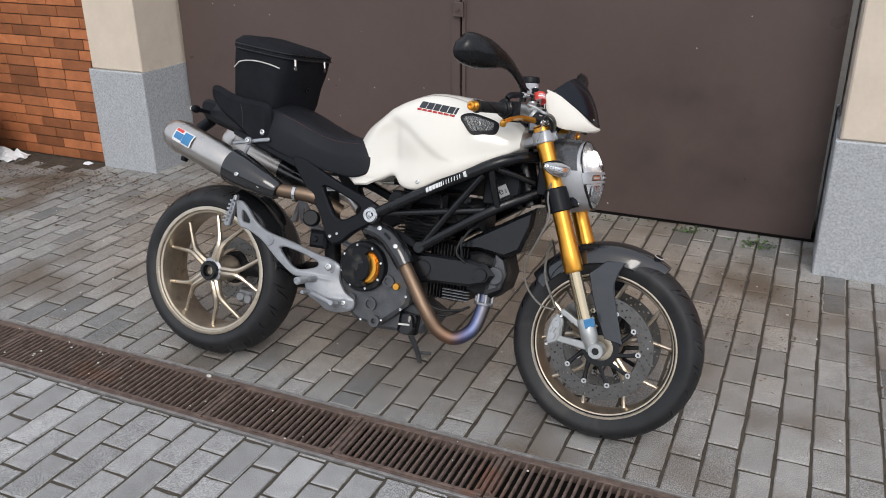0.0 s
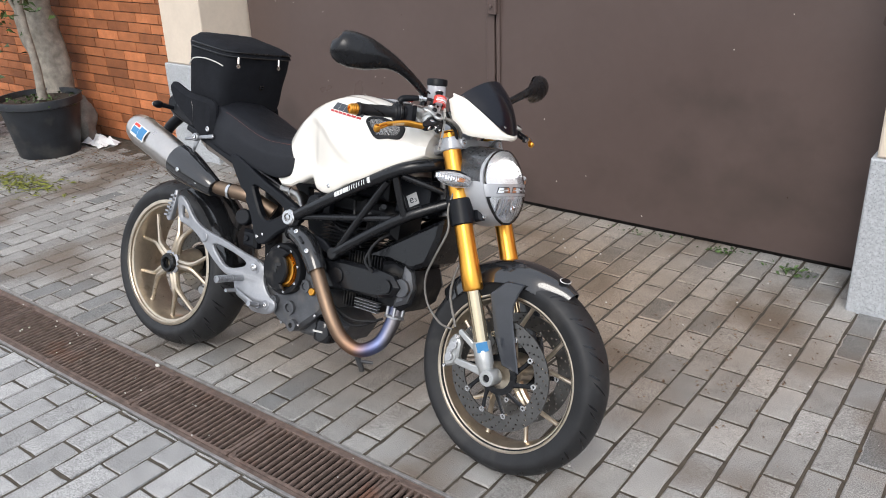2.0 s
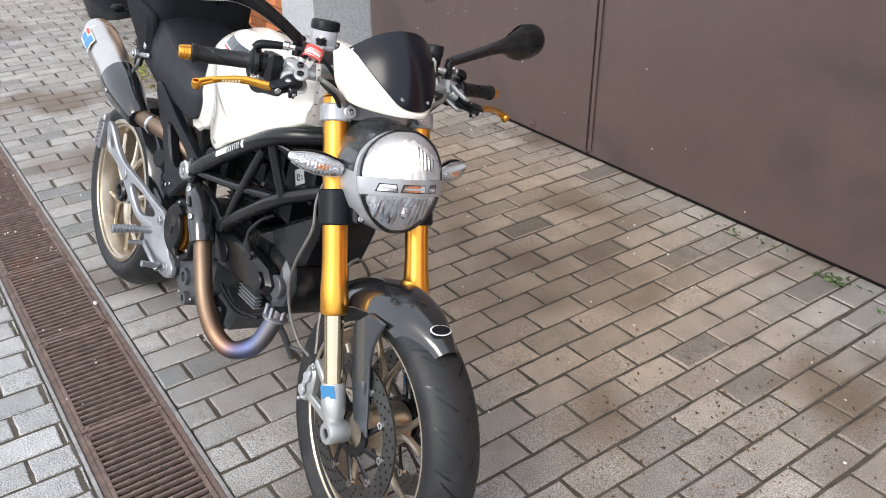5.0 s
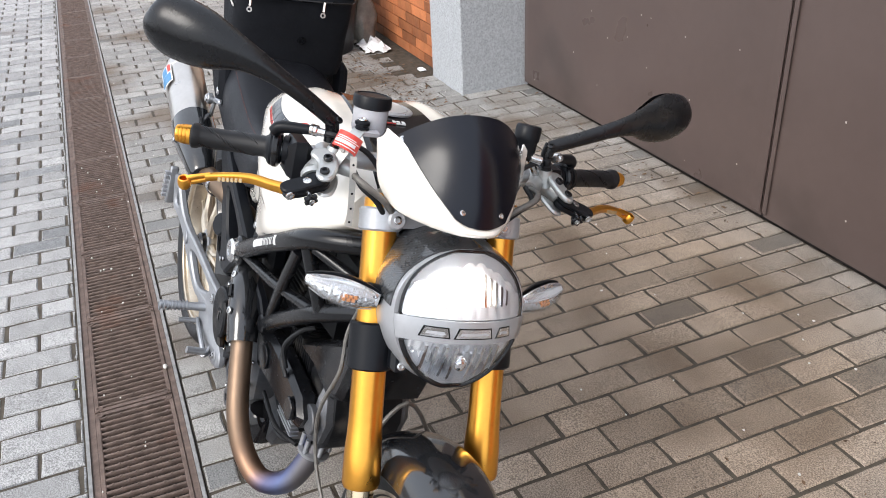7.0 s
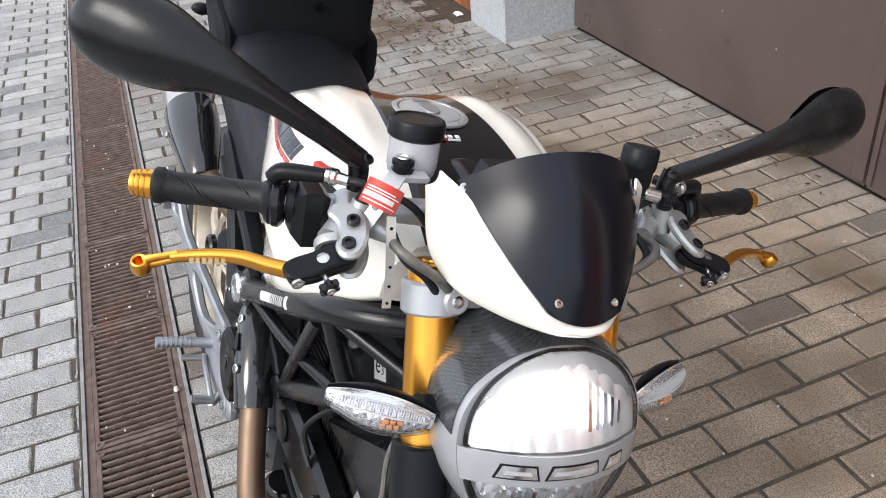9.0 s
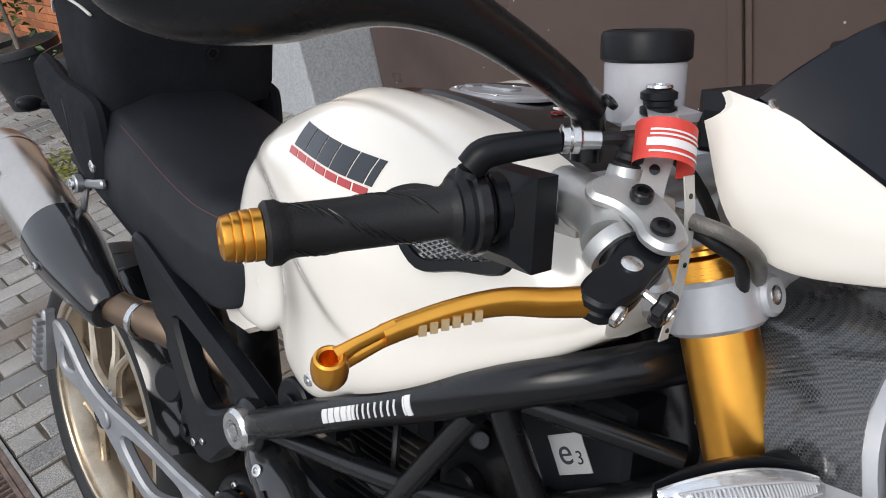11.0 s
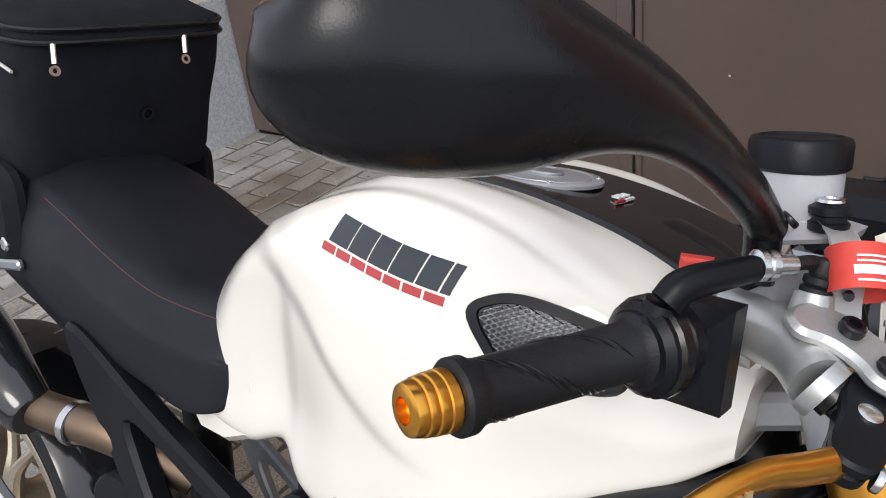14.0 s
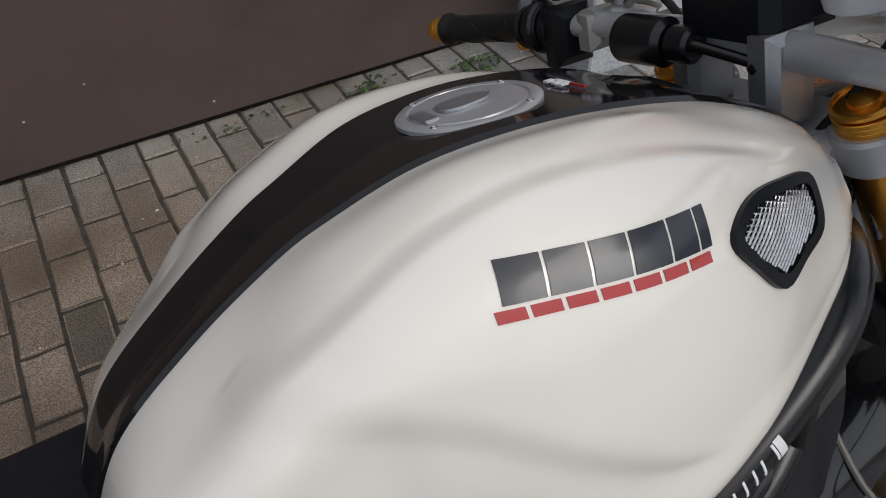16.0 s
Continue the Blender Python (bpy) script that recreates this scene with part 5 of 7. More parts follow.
# air intake in the flank: black bezel, dark bottom, silver wire mesh
INT = [(1.013 + (x - 1.016) * 0.86, 0.932 + (z - 0.922) * 0.86) for x, z in ((0.950, 0.940), (0.962, 0.954), (0.990, 0.960), (1.030, 0.953), (1.076, 0.938), (1.083, 0.916), (1.074, 0.894), (1.035, 0.890), (0.998, 0.885), (0.968, 0.915))]
INT_IN = [(1.013 + (x - 1.016) * 0.88, 0.932 + (z - 0.922) * 0.88) for x, z in ((0.962, 0.939), (0.970, 0.947), (0.991, 0.951), (1.028, 0.944), (1.064, 0.933), (1.068, 0.917), (1.061, 0.904), (1.034, 0.901), (1.003, 0.897), (0.978, 0.918))]


def bezel():
    a, b = spline(INT, 4, True), spline(INT_IN, 4, True)
    r = [[on_tank(x, z, -0.001) for x, z in a], [on_tank(x, z, 0.0045) for x, z in [(p[0] * 0.85 + q[0] * 0.15, p[1] * 0.85 + q[1] * 0.15) for p, q in zip(a, b)]], [on_tank(x, z, 0.0045) for x, z in b], [on_tank(x, z, 0.0004) for x, z in b]]
    return loft(r, False)


intake = part("air_intake", bezel(), M_BLACK_MATTE, tank, "black-framed air intake with silver wire mesh")
cx_, cz_ = 1.015, 0.931
part("intake_bottom", loft([[on_tank(cx_ + (x - cx_) * k, cz_ + (z - cz_) * k, 0.0011) for x, z in spline(INT_IN, 4, True)] for k in (1.02, 0.8, 0.6, 0.4, 0.2, 0.02)], False), M_BLACK_SATIN, intake)


def inside(x, z, poly):
    r = False
    for (x1, z1), (x2, z2) in zip(poly, poly[1:] + poly[:1]):
        if (z1 > z) != (z2 > z) and x < (x2 - x1) * (z - z1) / (z2 - z1) + x1:
            r = not r
    return r


def wire_mesh():
    """Crossing wires clipped to the intake's opening."""
    V, F = [], []
    for sgn in (-1, 1):
        for k in range(-30, 60):
            run = []
            for j in range(141):
                t = j / 140
                x = 0.952 + 0.12 * t
                z = 0.868 + k * 0.0036 + sgn * 0.055 * t + (0.03 if sgn < 0 else -0.03)
                if inside(x, z, INT_IN):
                    run.append((x, z))
            if len(run) < 3:
                continue
            o = len(V)
            for x, z in run:
                for e, l in ((-0.0008, 0.0016), (0.0008, 0.0016), (0, 0.0028)):
                    V.append(on_tank(x, z + e, l + (0.0004 if sgn > 0 else 0)))
            for j in range(len(run) - 1):
                a = o + 3 * j
                F += [(a, a + 2, a + 5, a + 3), (a + 2, a + 1, a + 4, a + 5)]
    return V, F


part("wire_mesh", wire_mesh(), M_STEEL, intake, "fine silver wire mesh")
part("tank_bolt", screw((0.832, -0.1755, 0.737), (0, -1, 0), 0.007, 0.004), M_STEEL, tank)

# black strip over the tank's crown, filler cap, badge
strip_rows = []
for row in TG:
    e = row[KS]
    half = [(x, y, z + 0.0035) for x, y, z in row[:KS + 1]]
    half[-1] = (e[0], e[1] + 0.0005, e[2] - 0.001)
    strip_rows.append([(x, y, z) for x, y, z in reversed(half[1:])] + [(x, -y, z) for x, y, z in half])
strip = part("tank_strip", loft(strip_rows, False, False), M_BLACK_GLOSS, tank, "glossy black carbon strip over the tank's crown")
CAP = Matrix.Translation((0.904, 0, 1.0175))
cap = part("filler_cap", lathe([(0.0535, -0.002), (0.0535, 0.0010), (0.051, 0.0028), (0.0450, 0.0028), (0.0442, 0.0010), (0.0424, 0.0010), (0.0416, 0.0030), (0.033, 0.0036), (0.001, 0.0038)], 60, CAP), M_GREYPAINT, tank, "round silver filler cap")
flap = [(-0.024, -0.013), (0.006, -0.013), (0.016, -0.007), (0.019, 0.0), (0.016, 0.007), (0.006, 0.013), (-0.024, 0.013)]
part("cap_flap", moved(cast_plate(flap, [], 0.003, 0.0062, 0.001), CAP @ Matrix(((1, 0, 0, 0), (0, 0, 1, 0), (0, 1, 0, 0), (0, 0, 0, 1)))), M_SILVER, cap, "key flap")
part("cap_hinge", moved(block(-0.041, -0.030, -0.014, 0.014, 0.002, 0.0048, 0.001), CAP), M_SILVER, cap)
parts("cap_screw", [screw(tuple(CAP @ Vector((0.048 * math.cos(a), 0.048 * math.sin(a), 0.0022))), (0, 0, 1), 0.003, 0.0012) for a in (0.5, 2.1, 3.7, 5.3)], M_STEEL, cap)
parts("badge_bar", [moved(block(0.0715, 0.0785, y, y + 0.006, -0.0005, 0.0012, 0.0004), CAP @ Euler((0, radians(4), 0)).to_matrix().to_4x4()) for y in (-0.012, -0.004, 0.006)], M_WHITEMARK, tank, "pale characters' bars of a small badge")
part("badge_stripe", join(moved(block(0.081, 0.0835, -0.026, -0.008, -0.001, 0.0010, 0.0003), CAP @ Euler((0, radians(4.5), 0)).to_matrix().to_4x4())), M_REDMARK, tank, "red badge stripe")
part("badge_stripe", join(moved(block(0.081, 0.0835, -0.007, 0.011, -0.001, 0.0010, 0.0003), CAP @ Euler((0, radians(4.5), 0)).to_matrix().to_4x4())), M_WHITEMARK, tank, "white badge stripe")
part("ignition_scoop", loft([[(1.015 + t * 0.085, y * (1 - 0.25 * t), 1.0 - t * 0.033 + h * (1 - (y / 0.03) ** 2)) for y in [-0.028 + 0.056 * j / 8 for j in range(9)]] for t, h in ((0, 0.0), (0.2, 0.009), (0.6, 0.011), (1, 0.006))], False, False), M_BLACK_GLOSS, tank)
for s in (-1, 1):
    part("tank_wing", prism([(0.60, 0.775), (0.555, 0.722), (0.582, 0.700), (0.632, 0.705), (0.70, 0.738), (0.68, 0.80)], s * 0.104, s * 0.121, 0.006, shear=lambda x, z, s=s: s * max(0, (x - 0.56)) * 0.155), M_WHITE, tank)

# ---- seat ----
SEAT = [  # x, top at centre, top at shoulder, half width, hem height
    (-0.06, 0.935, 0.920, 0.075, 0.875), (0.02, 0.955, 0.935, 0.100, 0.855), (0.12, 0.963, 0.940, 0.118, 0.825), (0.22, 0.955, 0.930, 0.132, 0.795),
    (0.32, 0.928, 0.905, 0.140, 0.765), (0.42, 0.885, 0.868, 0.140, 0.742), (0.50, 0.858, 0.848, 0.141, 0.730), (0.57, 0.854, 0.846, 0.143, 0.722), (0.620, 0.852, 0.846, 0.142, 0.735), (0.645, 0.845, 0.838, 0.132, 0.752)]


def seat_half(st):
    x, zc, zs, w, zh = st
    return [(x, 0, zc), (x, w * 0.42, zc - 0.002), (x, w * 0.72, zs + 0.004), (x, w * 0.88, zs - 0.012), (x, w * 0.97, zs - 0.045), (x, w, (zs + zh) / 2), (x, w * 0.985, zh + 0.012), (x, w * 0.93, zh), (x, w * 0.6, zh + 0.006)]


sc_cols = [spline([seat_half(st)[k] for st in SEAT], 5) for k in range(9)]
SG = [spline([c[i] for c in sc_cols], 3) for i in range(len(sc_cols[0]))]
seat = part("seat", loft([[(x, y, z) for x, y, z in reversed(r[1:])] + [(x, -y, z) for x, y, z in r] for r in SG]), M_SEAT, bike, "black stitched vinyl rider's seat", None, 55)
for s in (-1, 1):
    part("seam", tube([(r[8][0], s * r[9][1], r[9][2] + 0.0004) for r in SG[18:-1:3]], 0.0006, 6, 3), M_STITCH, seat, "thin red stitching along the seat's shoulder")
tail = part("tail_unit", join(prism(rounded([(-0.10, 0.925), (-0.09, 0.87), (0.02, 0.835), (0.25, 0.775), (0.28, 0.80), (0.05, 0.89), (-0.06, 0.94)]), -0.075, 0.075, 0.010)), M_BLACK_MATTE, bike)
part("plate_holder", tube([(-0.10, 0, 0.86), (-0.17, 0, 0.80), (-0.21, 0, 0.70)], [0.022, 0.02, 0.014], 10), M_BLACK_MATTE, tail)
for s in (-1, 1):
    part("rear_indicator", join(tube([(-0.05, s * 0.06, 0.885), (-0.07, s * 0.12, 0.892)], 0.008, 8), blob((-0.070, s * 0.132, 0.893), (0.012, 0.024, 0.014), 14, 8)), M_BLACK_MATTE, bike, "small black rear indicator")
    part("rear_indicator_lens", blob((-0.077, s * 0.134, 0.893), (0.010, 0.020, 0.011), 12, 8), M_STRAP, bike)

# ---- frame ----
fr_ = part("frame", join(tube([(1.16, 0, 0.70), (1.10, 0, 0.90)], 0.036, 18)), M_BLACK_SATIN, bike, "black steel trellis frame")
for s in (-1, 1):
    for pts, r in ((((0.677, .152, .611), (0.760, .163, .655), (0.880, .168, .720), (1.000, .170, .782), (1.085, .158, .826), (1.140, .118, .846), (1.180, .050, .856)), 0.0185),
                   (((0.842, .120, .527), (0.950, .122, .600), (1.080, .110, .684), (1.185, .050, .742)), 0.0175),
                   (((0.850, .122, .535), (0.931, .140, .642), (1.040, .158, .784)), 0.0115),
                   (((1.062, .152, .800), (1.072, .134, .745), (1.085, .115, .688)), 0.0125),
                   (((0.690, .152, .617), (0.900, .142, .650), (1.060, .115, .676)), 0.0115),
                   (((1.080, .145, .806), (1.180, .070, .775)), 0.010)):
        part("frame_tube", tube([(x, s * y, z) for x, y, z in pts], r, 16, 5), M_BLACK_SATIN, fr_)
    part("frame_lug", cyl((0.842, s * 0.105, 0.527), (0, s, 0), 0.020, 0.032), M_BLACK_SATIN, fr_)
    cast = part("rear_subframe", cast_plate([(0.352, 0.772), (0.392, 0.768), (0.520, 0.706), (0.640, 0.662), (0.690, 0.642), (0.708, 0.605), (0.680, 0.584), (0.610, 0.545), (0.565, 0.500), (0.530, 0.492), (0.505, 0.520), (0.480, 0.585), (0.440, 0.640), (0.365, 0.735)],
                                            [[(0.472, 0.690), (0.560, 0.662), (0.628, 0.632), (0.628, 0.612), (0.560, 0.575), (0.530, 0.590), (0.505, 0.630)]], s * 0.118, s * 0.150, 0.006), M_BLACK_MATTE, fr_, "black cast side bracket")
    part("seat_rail", bar2((0.10, 0.83), (0.40, 0.735), 0.020, 0.034, s * 0.11, s * 0.13, 0.004), M_BLACK_MATTE, fr_)
    part("pivot_lug", cyl((0.677, s * 0.135, 0.611), (0, s, 0), 0.033, 0.026, 0.2, 28), M_BLACK_SATIN, cast)
    part("pivot_bolt", lathe([(0.026, 0), (0.026, 0.012), (0.022, 0.017), (0.0135, 0.017), (0.012, 0.010), (0.008, 0.010), (0.0075, 0.016), (0.004, 0.017)], 28, along((0.677, s * 0.160, 0.611), (0, s, 0))), M_STEEL, cast, "silver pivot bolt")
    parts("small_bolt", [screw((0.528, s * 0.150, 0.520), (0, s, 0), 0.006), screw((0.553, s * 0.150, 0.532), (0, s, 0), 0.005)], M_STEEL, cast)
# maker's bars on the upper tube
UPPER_TUBE = spline([(0.677, .152, .611), (0.760, .163, .655), (0.880, .168, .720), (1.000, .170, .782), (1.085, .158, .826)], 12)


def tube_patch(x0, x1, lean, a0, a1):
    """A thin patch wrapped on the right upper frame tube from x0 to x1, between two angles round it."""
    top, bot = [], []
    for i in range(6):
        a = a0 + (a1 - a0) * i / 5
        r, r2 = [], []
        for j in range(3):
            x = x0 + (x1 - x0) * j / 2 + lean * (i / 5 - 0.5)
            yc, zc = along_line(x, [(p[0], p[1]) for p in UPPER_TUBE]), along_line(x, [(p[0], p[2]) for p in UPPER_TUBE])
            for rad, l in ((0.0193, r), (0.0183, r2)):
                l.append((x - 0.459 * rad * math.sin(a), -yc - rad * math.cos(a), zc + 0.888 * rad * math.sin(a)))
        top.append(r), bot.append(r2)
    return loft([r + list(reversed(q)) for r, q in zip(top, bot)])


for i, (x0_, w) in enumerate(((0.868, 0.0085), (0.8785, 0.0085), (0.889, 0.0080), (0.899, 0.0085), (0.909, 0.0060), (0.9165, 0.0035), (0.9235, 0.0018), (0.932, 0.0018), (0.940, 0.0018), (0.949, 0.0018), (0.958, 0.0018), (0.967, 0.0018), (0.975, 0.0018))):
    part("frame_mark", tube_patch(x0_, x0_ + w, 0.003, -0.30, 0.42), M_WHITEMARK, fr_)
part("frame_mark", join(tube_patch(0.987, 0.989, 0.001, -0.36, 0.50), tube_patch(0.9898, 0.996, 0.001, -0.40, 0.54)), M_WHITEMARK, fr_, "small round white mark")

# ---- engine ----
CASE = [(0.555, 0.345), (0.570, 0.455), (0.625, 0.520), (0.720, 0.525), (0.785, 0.480), (0.825, 0.410), (0.822, 0.330), (0.770, 0.285), (0.715, 0.240), (0.640, 0.255), (0.585, 0.290)]
eng = part("engine", prism(CASE, -0.125, 0.14, 0.012), M_ENGINE, bike, "air-cooled twin engine with dark grey cases")
part("clutch_ring", ring([(0.062, -0.02), (0.083, -0.02), (0.084, 0.018), (0.080, 0.024), (0.066, 0.024), (0.062, 0.018)], 48, along((0.655, -0.125, 0.437), (0, -1, 0))), M_ENGINE_DK, eng, "black clutch cover ring")
part("clutch_basket", join(*[ring([(0.030, h), (r, h), (r, h + 0.004), (0.030, h + 0.004)], 44, along((0.655, -0.125, 0.437), (0, -1, 0))) for r, h in ((0.060, 0.002), (0.058, 0.009), (0.056, 0.016), (0.053, 0.023))]), M_GOLD, eng, "gold clutch plates behind the open cover")


def half_moon():
    """A black cover with a crescent cut away."""
    pts = []
    for i in range(29):
        a = radians(60 + 235 * i / 28)
        pts.append((0.655 + 0.068 * math.cos(a), 0.437 + 0.068 * math.sin(a)))
    for i in range(13):
        a = radians(-65 + 125 * (1 - 0) * i / 12)
        pts.append((0.655 + 0.036 * math.cos(a) - 0.0, 0.437 + 0.050 * math.sin(a)))
    return prism(pts, -0.168, -0.152, 0.004)


cc = part("clutch_cover", half_moon(), M_ENGINE_DK, eng, "matte black open clutch cover")
part("cover_emblem", prism([(0.640, 0.425), (0.650, 0.425), (0.652, 0.447), (0.668, 0.452), (0.668, 0.460), (0.643, 0.455)], -0.1695, -0.1675, 0), M_BLACK_GLOSS, cc)
parts("clutch_bolt", [screw((0.655 + 0.073 * math.cos(a), -0.149, 0.437 + 0.073 * math.sin(a)), (0, -1, 0), 0.005, 0.006) for a in [2 * math.pi * i / 8 + 0.3 for i in range(8)]], M_STEEL, eng)
parts("case_boss", [ring([(0.012, 0), (0.021, 0), (0.021, 0.012), (0.012, 0.012)], 22, along((0.748, -0.124, 0.400), (0, -1, 0))), cyl((0.748, -0.124, 0.400), (0, -1, 0), 0.012, 0.006),
                           ring([(0.014, 0), (0.023, 0), (0.023, 0.012), (0.014, 0.012)], 22, along((0.690, -0.124, 0.315), (0, -1, 0))), cyl((0.690, -0.124, 0.315), (0, -1, 0), 0.014, 0.004),
                           ring([(0.009, 0), (0.02, 0), (0.02, 0.02), (0.009, 0.02)], 20, along((0.712, -0.12, 0.262), (0, -1, 0))),
                           ring([(0.007, 0), (0.016, 0), (0.016, 0.02), (0.007, 0.02)], 20, along((0.622, -0.12, 0.325), (0, -1, 0)))], M_ENGINE, eng)
part("gold_plug", cyl((0.778, -0.124, 0.388), (0, -1, 0), 0.012, 0.012), M_GOLD, eng, "small gold plug")
parts("case_bolt", [screw((x, -0.124, z), (0, -1, 0), 0.0055, 0.006) for x, z in ((0.575, 0.36), (0.60, 0.30), (0.66, 0.258), (0.735, 0.268), (0.80, 0.315), (0.815, 0.36), (0.812, 0.415), (0.775, 0.47))], M_STEEL, eng)
filt = part("oil_filter", lathe([(0.030, 0), (0.036, 0.004), (0.036, 0.062), (0.030, 0.07)], 28, along((0.815, -0.085, 0.232), (0.1, 0, 1))), M_BLACK_GLOSS, eng, "black oil filter")
part("filter_mark", prism([(0.795, 0.262), (0.835, 0.266), (0.835, 0.272), (0.795, 0.268)], -0.1225, -0.1215, 0), M_STRAP, eng)
part("sump", prism([(0.60, 0.27), (0.70, 0.225), (0.86, 0.235), (0.90, 0.30), (0.82, 0.34), (0.62, 0.33)], -0.08, 0.09, 0.012), M_ENGINE, eng)
BELT = [(0.760, 0.500), (0.880, 0.512), (0.990, 0.512), (1.070, 0.502), (1.098, 0.472), (1.080, 0.440), (1.02, 0.424), (0.900, 0.418), (0.800, 0.405)]
part("belt_cover", prism(BELT, -0.118, -0.075, 0.010), M_BLACK_SATIN, eng, "glossy black belt cover")
parts("belt_boss", [cyl((1.055, -0.119, 0.468), (0, -1, 0), 0.022, 0.008), cyl((0.86, -0.119, 0.46), (0, -1, 0), 0.026, 0.004)], M_BLACK_SATIN, eng)
fc = part("front_cylinder", block(0.855, 1.0, -0.055, 0.065, 0.385, 0.525, 0.006), M_ENGINE_DK, eng, "finned front cylinder")
parts("fin", [block(x, x + 0.0035, -0.075, 0.085, 0.365, 0.545, 0.001) for x in [0.862 + 0.0115 * i for i in range(12)]], M_ENGINE_DK, eng)
parts("fin", [block(0.925, 1.015, -0.096, -0.076, z, z + 0.0026, 0.001) for z in [0.372 + 0.0095 * i for i in range(4)]], M_SILVER, eng, "pale edges of cooling fins")
part("front_head", prism([(0.985, 0.400), (1.075, 0.385), (1.115, 0.420), (1.128, 0.475), (1.112, 0.525), (1.04, 0.545), (0.99, 0.53)], -0.072, 0.085, 0.012), M_ENGINE_DK, eng)
part("head_cover", join(prism([(1.060, 0.400), (1.110, 0.425), (1.126, 0.475), (1.110, 0.520), (1.085, 0.535)], -0.088, 0.095, 0.012), cyl((1.095, -0.086, 0.47), (0, -1, 0), 0.028, 0.014)), M_ENGINE, eng, "grey valve cover")
part("rear_cylinder", join(block(0.75, 0.87, -0.055, 0.065, 0.51, 0.66, 0.006), block(0.74, 0.90, -0.08, 0.09, 0.655, 0.71, 0.012)), M_ENGINE_DK, eng, "finned upright rear cylinder")
parts("fin", [block(0.735, 0.885, -0.075, 0.085, z, z + 0.0035, 0.001) for z in [0.53 + 0.0115 * i for i in range(11)]], M_ENGINE_DK, eng)
part("throttle_body", join(block(0.90, 1.03, -0.075, 0.075, 0.60, 0.70, 0.02), cyl((0.965, -0.076, 0.645), (0, -1, 0), 0.022, 0.018)), M_ENGINE_DK, eng)
part("injector", join(cyl((0.955, -0.06, 0.685), (0.6, -0.5, 0.4), 0.009, 0.028), cyl((0.925, -0.065, 0.665), (0.2, -1, 0), 0.006, 0.02)), M_ENGINE, eng)
part("airbox", prism([(0.94, 0.540), (1.030, 0.600), (1.200, 0.700), (1.195, 0.640), (1.165, 0.555), (1.115, 0.528), (1.03, 0.540)], -0.085, 0.085, 0.012), M_BLACK_SATIN, bike, "black plastic airbox under the frame")
part("battery_tray", join(block(1.02, 1.14, -0.082, 0.08, 0.69, 0.80, 0.006), block(0.70, 0.98, -0.075, 0.075, 0.715, 0.78, 0.01)), M_BLACK_MATTE, bike)
STK = Matrix.Translation((1.084, -0.0831, 0.7375)) @ Matrix.Rotation(radians(-29), 4, "Y")
part("approval_sticker", moved(prism([(-0.019, -0.0178), (0.019, -0.0178), (0.019, 0.0178), (-0.019, 0.0178)], -0.0005, 0.0005, 0), STK), M_STICKER, bike, "pale grey approval sticker")
for word, size, ox, oz in (("e", 0.034, 0.0045, 0.009), ("3", 0.017, 0.0235, 0.008)):
    e_txt = bpy.data.curves.new("sticker_text", "FONT")
    e_txt.body, e_txt.size, e_txt.extrude = word, size, 0.0002
    tmp = new("sticker_text_src", e_txt)
    bpy.context.view_layer.update()
    txt_me = bpy.data.meshes.new_from_object(tmp.evaluated_get(bpy.context.evaluated_depsgraph_get()))
    bpy.data.objects.remove(tmp)
    txt_me.materials.clear()
    txt_me.materials.append(M_MARK)
    txt = new("sticker_text", txt_me)
    txt.parent = bike
    txt.matrix_basis = STK @ Matrix.Translation((ox - 0.0175, -0.0008, oz - 0.0175)) @ Matrix.Rotation(radians(90), 4, "X")
part("regulator", join(cyl((0.752, -0.125, 0.665), (0, -1, 0), 0.031, 0.02), cyl((0.752, -0.145, 0.665), (0, -1, 0), 0.014, 0.006), block(0.72, 0.79, -0.124, -0.08, 0.625, 0.70, 0.012)), M_BLACK_MATTE, bike, "round black plastic housing below the tank")
# loose wiring in the frame
for pts in (((0.79, -0.09, 0.62), (0.86, -0.11, 0.60), (0.93, -0.10, 0.62), (1.0, -0.09, 0.60)), ((0.88, -0.10, 0.70), (0.90, -0.12, 0.66), (0.89, -0.11, 0.60), (0.92, -0.09, 0.56)), ((0.99, -0.12, 0.515), (0.985, -0.13, 0.56), (1.0, -0.11, 0.60), (1.02, -0.09, 0.62)),
            ((1.00, -0.12, 0.50), (0.97, -0.125, 0.53), (0.98, -0.11, 0.58)), ((0.84, -0.10, 0.36), (0.92, -0.09, 0.33), (1.0, -0.07, 0.34)), ((0.84, -0.09, 0.33), (0.93, -0.08, 0.31), (1.01, -0.05, 0.35))):
    part("cable", tube(pts, 0.0045, 7), M_RUBBER, bike)

# ---- exhaust ----
M_HEADER = mat("heat_tinted_steel", (0.30, 0.20, 0.13), 0.50, metal=1.0, var=0.15, scale=25, bump=0.05)
_n, _l = M_HEADER.node_tree.nodes, M_HEADER.node_tree.links
_tc = _n.new("ShaderNodeTexCoord")
_sx = _n.new("ShaderNodeSeparateXYZ")
_l.new(_tc.outputs["Object"], _sx.inputs[0])
_mr = _n.new("ShaderNodeMapRange")
_mr.inputs[1].default_value, _mr.inputs[2].default_value = 0.75, 1.07
_l.new(_sx.outputs[0], _mr.inputs[0])
_cr = _n.new("ShaderNodeValToRGB")
_cr.color_ramp.elements[0].color = (0.20, 0.145, 0.105, 1)
_cr.color_ramp.elements[1].color = (0.20, 0.19, 0.20, 1)
